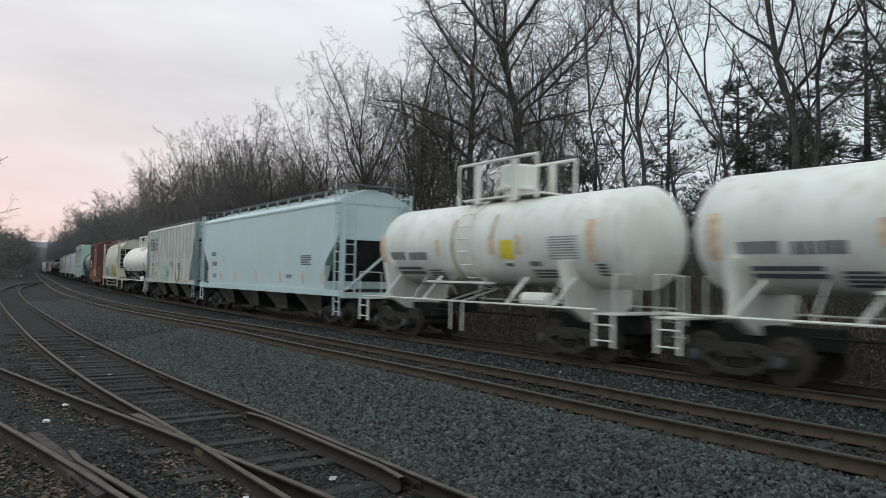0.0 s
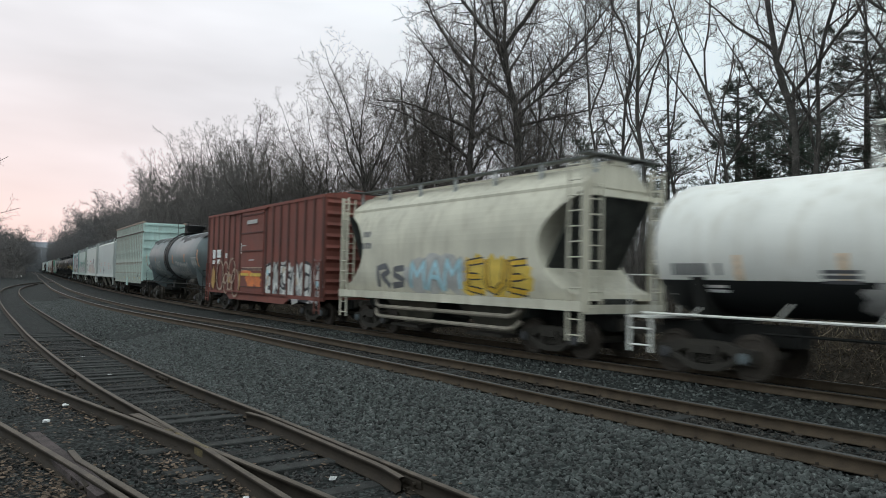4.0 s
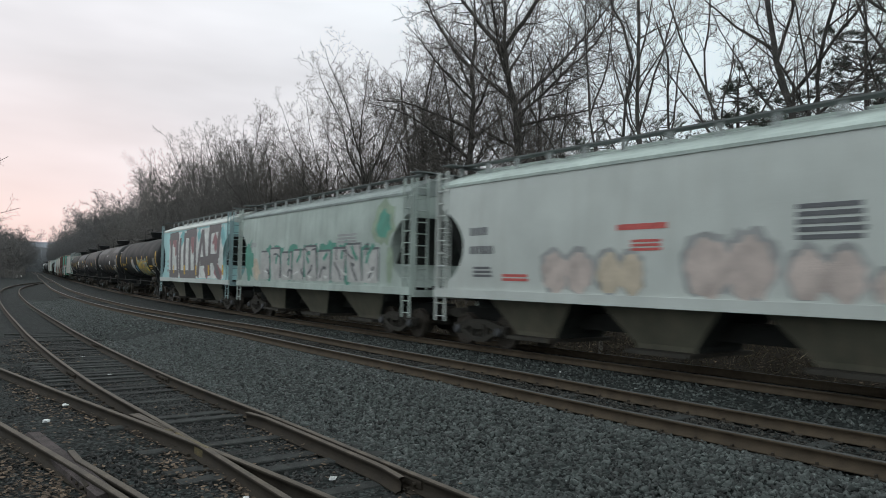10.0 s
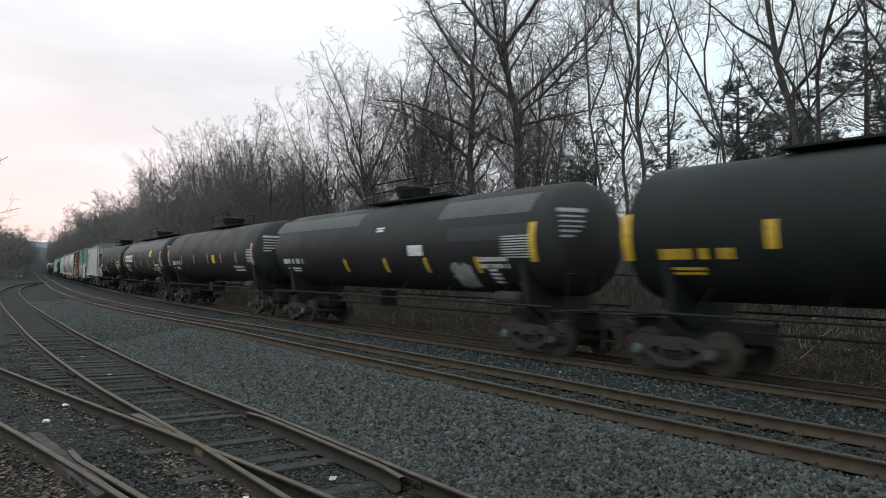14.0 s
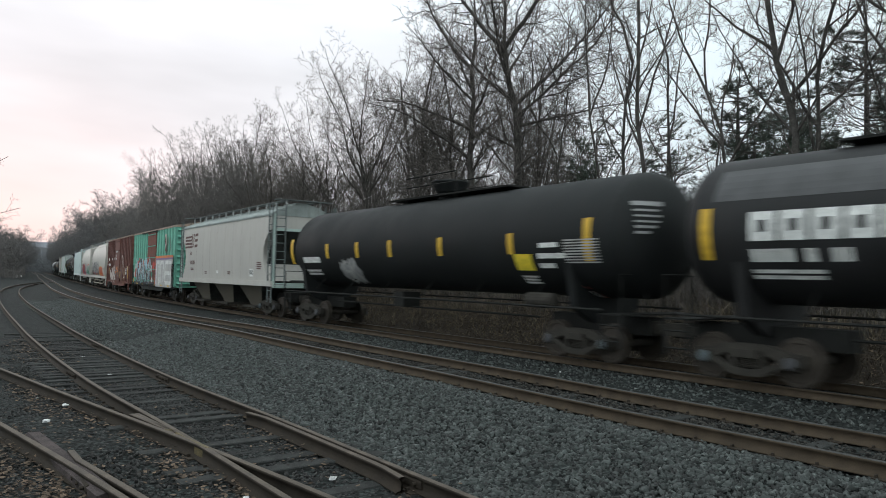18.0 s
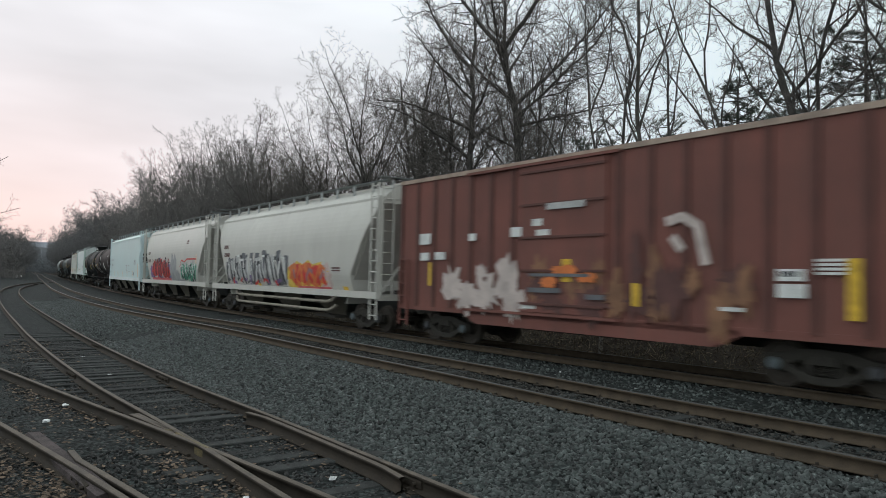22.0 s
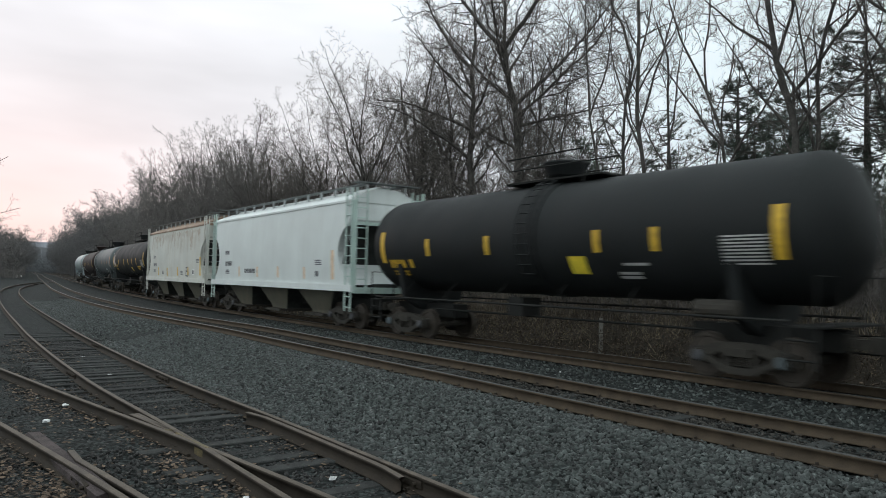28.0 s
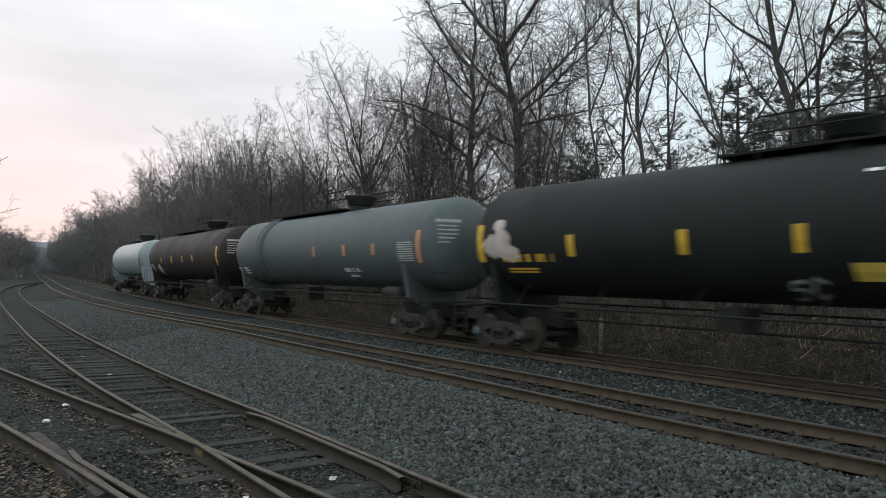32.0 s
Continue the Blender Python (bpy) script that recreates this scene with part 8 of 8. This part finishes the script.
def scatter_leaves():
    rng = random.Random(21)
    verts, faces = [], []

    def leaf(p, size):
        a = rng.uniform(0, 6.28)
        t = rng.uniform(-0.5, 0.5)
        d = Vector((math.cos(a), math.sin(a), t * 0.6)) * size
        e = Vector((-math.sin(a), math.cos(a), rng.uniform(-0.4, 0.4))) * size * rng.uniform(0.4, 0.7)
        n = len(verts)
        verts.extend([p - d, p + e, p + d, p - e])
        faces.append((n, n + 1, n + 2, n + 3))

    heaps = ((9.9, -13.25, 1.1, 0.4, 1000), (8.3, -13.3, 0.9, 0.3, 500), (11.0, -13.1, 0.5, 0.3, 600), (6.2, -11.85, 1.2, 0.16, 500), (8.4, -11.5, 0.7, 0.14, 220), (10.4, -11.68, 0.8, 0.14, 260),
             (4.2, -12.35, 1.4, 0.16, 500), (-4.5, -11.35, 2.0, 0.28, 700), (11.6, -11.3, 0.5, 0.12, 260), (10.1, -10.15, 0.8, 0.12, 160), (7.9, -9.75, 1.2, 0.10, 260))
    spots = [(rng.gauss(s, a), rng.gauss(o, b)) for s, o, a, b, n in heaps for _ in range(n)]
    spots += [(rng.uniform(-4, 13), rng.uniform(-13.2, -9.3)) for _ in range(700)]
    spots += [(rng.uniform(-8, 22), 3.3 + 5.4 * rng.random() ** 1.2) for _ in range(10000)]
    for s, o in spots:
        big = 1.6 if o > 0 else 1.0
        leaf(at(s, o, ground_height(s, o) + rng.uniform(0.01, 0.06 * big)), big * rng.uniform(0.018, 0.044))
    ob = new("dead_leaves", np_mesh("dead_leaves", verts, faces, M["leaf"]))
    tagged(ob, "brown dead leaves drifted beside the rails", "leaves", kind="stuff")


scatter_leaves()


def litter():
    """Scraps of white paper and plastic between the rails."""
    white = mat("scrap_white", (0.62, 0.62, 0.62), 0.7, var=0.2, scale=20)
    rnd = random.Random(2)
    for s, o, w, kind in ((6.91, -12.49, 0.14, "crumpled"), (11.82, -10.41, 0.17, "flat"), (5.63, -12.02, 0.13, "crumpled"), (11.92, -11.45, 0.1, "crumpled"), (11.0, -11.0, 0.07, "crumpled"), (2.2, -10.6, 0.12, "flat"), (7.4, -2.07, 0.07, "crumpled"), (4.6, -12.3, 0.08, "flat"), (-1.5, -10.5, 0.1, "flat")):
        bm = bmesh.new()
        if kind == "flat":
            g = [[bm.verts.new((w * (i / 3 - 0.5) + rnd.uniform(-0.01, 0.01), w * 0.45 * (j / 2 - 0.5), rnd.uniform(0, 0.02) + 0.012)) for i in range(4)] for j in range(3)]
            for a, b in zip(g, g[1:]):
                for i in range(3):
                    bm.faces.new((a[i], a[i + 1], b[i + 1], b[i]))
            bmesh.ops.solidify(bm, geom=list(bm.faces), thickness=0.006)
        else:
            bmesh.ops.create_icosphere(bm, subdivisions=2, radius=w * 0.45)
            for v in bm.verts:
                v.co *= rnd.uniform(0.65, 1.1)
                v.co.z = v.co.z * 0.55 + w * 0.2
        ob = new("litter_scrap", mesh_of("litter_scrap", bm, white))
        tagged(ob, "crumpled white plastic scrap lying by the rails" if kind != "flat" else "torn white paper scrap lying on a tie", "litter", "litter between the rails")
        ob.matrix_basis = Matrix.Translation(at(s, o, ground_height(s, o) + (0.03 if o > -11.3 and o < -9.9 else 0.015))) @ Matrix.Rotation(rnd.uniform(0, 6), 4, "Z")


litter()


# ---------------- distance ----------------


def distance():
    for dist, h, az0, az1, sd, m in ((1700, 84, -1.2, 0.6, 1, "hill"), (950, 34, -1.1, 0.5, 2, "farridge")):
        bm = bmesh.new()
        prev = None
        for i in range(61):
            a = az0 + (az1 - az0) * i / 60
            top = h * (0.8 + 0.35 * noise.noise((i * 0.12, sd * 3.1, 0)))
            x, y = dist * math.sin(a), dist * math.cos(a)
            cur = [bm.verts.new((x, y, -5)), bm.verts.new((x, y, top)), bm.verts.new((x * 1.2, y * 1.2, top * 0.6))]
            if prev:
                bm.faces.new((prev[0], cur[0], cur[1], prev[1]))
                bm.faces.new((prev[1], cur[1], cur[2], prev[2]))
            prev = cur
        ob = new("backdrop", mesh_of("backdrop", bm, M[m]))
        tagged(ob, "wooded ridge on the horizon, coloured haze blue", "hills", kind="structure")
    # lattice mast on the ridge, in the hill's haze-pale colour
    mast = new("power_pylon")
    tagged(mast, "distant grey lattice power pylon on the ridge", "pylon")
    bm = bmesh.new()
    for k in range(4):
        sx, sy = (-1, 1)[k % 2], (-1, 1)[k // 2]
        tube(bm, [(sx * 4, sy * 4, 0), (sx * 1.2, sy * 1.2, 30), (sx * 0.5, sy * 0.5, 46)], 0.16, 4)
    for i in range(9):
        z, w = i * 4.4, 4 - i * 0.38
        tube(bm, [(-w, -w, z), (w, -w, z + 4.0)], 0.1, 4)
        tube(bm, [(w, -w, z), (-w, -w, z + 4.0)], 0.1, 4)
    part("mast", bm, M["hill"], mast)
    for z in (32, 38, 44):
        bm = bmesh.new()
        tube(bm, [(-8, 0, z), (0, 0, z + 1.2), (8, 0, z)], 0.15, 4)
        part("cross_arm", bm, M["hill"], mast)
    mast.matrix_basis = Matrix.Translation((-450, 800, 12)) @ Matrix.Rotation(0.5, 4, "Z") @ Matrix.Diagonal((0.45, 0.45, 0.8, 1))
    # small white signal boxes beside the far track
    for s, o in ((-176, -10.5), (-181, -9.6)):
        box = new("signal_cabinet")
        tagged(box, "small white trackside signal cabinet far off", "cabinet", "signal cabinets by the far track")
        bm = bmesh.new()
        bbox(bm, -0.35, 0.35, -0.3, 0.3, 0.25, 1.5)
        body = part("cabinet_body", bm, M["whitepaint"], box)
        bm = bmesh.new()
        loft(bm, [[(x, -0.36, 1.5), (x, 0.36, 1.5), (x, 0.0, 1.66)] for x in (-0.4, 0.4)])
        part("cabinet_roof", bm, M["whitepaint"], box)
        bm = bmesh.new()
        bbox(bm, -0.3, 0.3, -0.25, 0.25, -0.1, 0.25)
        part("cabinet_base", bm, M["g_grey"], box)
        box.matrix_basis = Matrix.Translation(at(s, o, ground_height(s, o))) @ Matrix.Diagonal((0.4, 0.4, 0.4, 1))


# ridge colour already holds the haze of its distance
M["farridge"] = mat("haze_grey_ridge", (0.118, 0.120, 0.128), 1.0, var=0.2, spec=0.0, scale=0.03, bump=0.0)
distance()

# wooden stake on the bank
stake = new("wooden_stake")
tagged(stake, "weathered grey wooden stake on the grassy bank", "post")
_bm = bmesh.new()
loft(_bm, [[(-w, -w, z), (w, -w, z), (w, w, z), (-w, w, z)] for w, z in ((0.06, -0.2), (0.06, 1.05), (0.045, 1.1))])
part("post", _bm, mat("stake_wood", (0.16, 0.15, 0.14), 0.9, var=0.3, scale=6), stake)
stake.matrix_basis = Matrix.Translation(at(2.6, 4.9, ground_height(2.6, 4.9)))


# old timber lying beside the spur rail
log = new("old_timber")
tagged(log, "weathered dark timber lying beside the spur rail", "timber")
_bm = bmesh.new()
loft(_bm, [[(x, -0.09 + 0.008 * k, -0.06), (x, 0.09, -0.06), (x, 0.09, 0.04), (x, 0.06 - 0.006 * k, 0.085), (x, -0.05, 0.09 - 0.01 * k), (x, -0.085, 0.05)] for k, x in enumerate((-1.7, -0.7, 0.5, 1.5))])
part("beam", _bm, mat("timber_grey", (0.062, 0.050, 0.049), 0.9, var=0.5, scale=3, fine=50, bump=0.6, spec=0.15), log)
_s = 9.9
log.matrix_basis = Matrix.Translation(at(_s, -12.72, ground_height(_s, -12.72) + 0.05)) @ Matrix.Rotation(heading(_s) + 0.07, 4, "Z") @ Matrix.Diagonal((1, 1.25, 1.4, 1))


# ---------------- turnout hardware ----------------


def hardware():
    iron = M["rail"]
    # joint bars bolted to the rail webs
    def joint(s, of, zf, side):
        j = new("joint_bar")
        tagged(j, "rusty bolted joint bar on a siding rail", "joint bar", "joint bars of the siding")
        bm = bmesh.new()
        for k in (-1, 1):
            loft(bm, [[(x, k * 0.013, -0.14), (x, k * 0.045, -0.125), (x, k * 0.045, -0.06), (x, k * 0.03, -0.04), (x, k * 0.013, -0.045)] for x in (-0.42, 0.42)])
        part("bar", bm, iron, j)
        for x in (-0.32, -0.11, 0.11, 0.32):
            bm = bmesh.new()
            tube(bm, [(x, -0.085, -0.09), (x, 0.085, -0.09)], 0.022, 6)
            part("bolt", bm, iron, j)
        j.matrix_basis = Matrix.Translation(at(s, of(s) + side * GAUGE / 2, zf(s))) @ Matrix.Rotation(heading(s), 4, "Z")

    joint(3.6, siding_o, siding_z, 1)
    joint(2.2, siding_o, siding_z, -1)
    joint(10.2, siding_o, siding_z, 1)
    joint(12.3, siding_o, siding_z, 1)
    joint(-4.0, siding_o, siding_z, 1)
    joint(10.6, spur_o, siding_z, -1)
    # guard rails inside the outer rails, opposite the frog
    for of, k, s0, s1 in ((spur_o, -1, 9.6, 14.5), (siding_o, 1, 8.4, 12.6)):
        g = new("guard_rail")
        tagged(g, "short rusty guard rail beside the running rail at the frog", "guard rail", "guard rails of the turnout")
        off = GAUGE / 2 - 0.13

        def line(s, of=of, k=k, s0=s0, s1=s1):
            e = min(1.0, (s - s0) / 0.5, (s1 - s) / 0.5)
            return of(s) + k * (off - 0.07 * (1 - max(0, e)))

        part("rail_piece", rail_mesh("rail_piece", line, lambda s: siding_z(s) + 0.004, s0, s1, 0.25), None, g)
    # wing rails and the cast frog point
    frog = new("frog")
    tagged(frog, "worn cast frog where two siding rails cross", "frog")

    def r0(s):
        return siding_o(s) - GAUGE / 2

    def s1f(s):
        return spur_o(s) + GAUGE / 2

    for a, b in ((r0, -0.075), (s1f, 0.075)):
        part("wing_rail", rail_mesh("wing_rail", lambda s, a=a, b=b: a(s) + b + (0.0 if s > 9.0 else (9.0 - s) * b * 0.5), lambda s: siding_z(s) + 0.003, 7.7, 9.3, 0.2), None, frog)
    bm = bmesh.new()
    rings = []
    for s in np.linspace(9.0, 10.3, 8):
        lo, hi = sorted((r0(s), s1f(s)))
        rings.append([at(s, lo + 0.03, siding_z(s) - 0.15), at(s, hi - 0.03, siding_z(s) - 0.15), at(s, hi - 0.03, siding_z(s) + 0.003), at(s, lo + 0.03, siding_z(s) + 0.003)])
    loft(bm, rings)
    part("point", bm, mat("frog_point", (0.11, 0.085, 0.042), 0.7, 0.2, var=0.4, scale=6, fine=60), frog)


hardware()


# tie plates with spikes on the near siding
def plates():
    bm = bmesh.new()
    bbox(bm, -0.09, 0.09, -0.15, 0.15, -0.004, 0.012)
    for x, y in ((-0.05, -0.1), (0.05, 0.1)):
        bbox(bm, x - 0.012, x + 0.012, y - 0.02, y + 0.02, 0.01, 0.045)
    me = mesh_of("tie_plate", bm, M["rail"])
    for name, of, zf in (("track_siding", siding_o, siding_z), ("track_near", near_o, near_z)):
        top = bpy.data.objects[name]
        for ob in [c for c in top.children if c.name.startswith("tie")]:
            p = ob.matrix_basis.translation
            if p.length > 16:
                continue
            for k in (-1, 1):
                d = ob.matrix_basis.to_3x3() @ Vector((0, 1, 0))
                s_best = min(np.arange(-8, 20, 0.1), key=lambda q: (at(q, of(q), 0).xy - p.xy).length) if name == "track_near" else min(np.arange(-8, 20, 0.1), key=lambda q: abs((at(q, of(q), 0) - p).xy @ Vector((math.cos(heading(q)), math.sin(heading(q))))))
                o = new("tie_plate", me)
                o.parent = top
                o.matrix_basis = Matrix.Translation(at(s_best, of(s_best) + k * GAUGE / 2, zf(s_best) - 0.175)) @ Matrix.Rotation(heading(s_best), 4, "Z")


plates()


# ---------------- motion of the train ----------------


def car_pose(s, lc):
    """A car stands on its two trucks, so it lies along the chord between them."""
    h = lc / 2 - 2.2
    a, b = at(s - h), at(s + h)
    d = b - a
    c = (a + b) / 2
    return Matrix.Translation(c) @ Matrix.Rotation(math.atan2(d.y, d.x), 4, "Z") @ Matrix.Rotation(-math.atan2(d.z, math.hypot(d.x, d.y)), 4, "Y")


def motions():
    for car, s0, lc in TRAIN:
        walk(car, [(float(t), car_pose(s0 + SPEED * t, lc)) for t in range(33)])


motions()
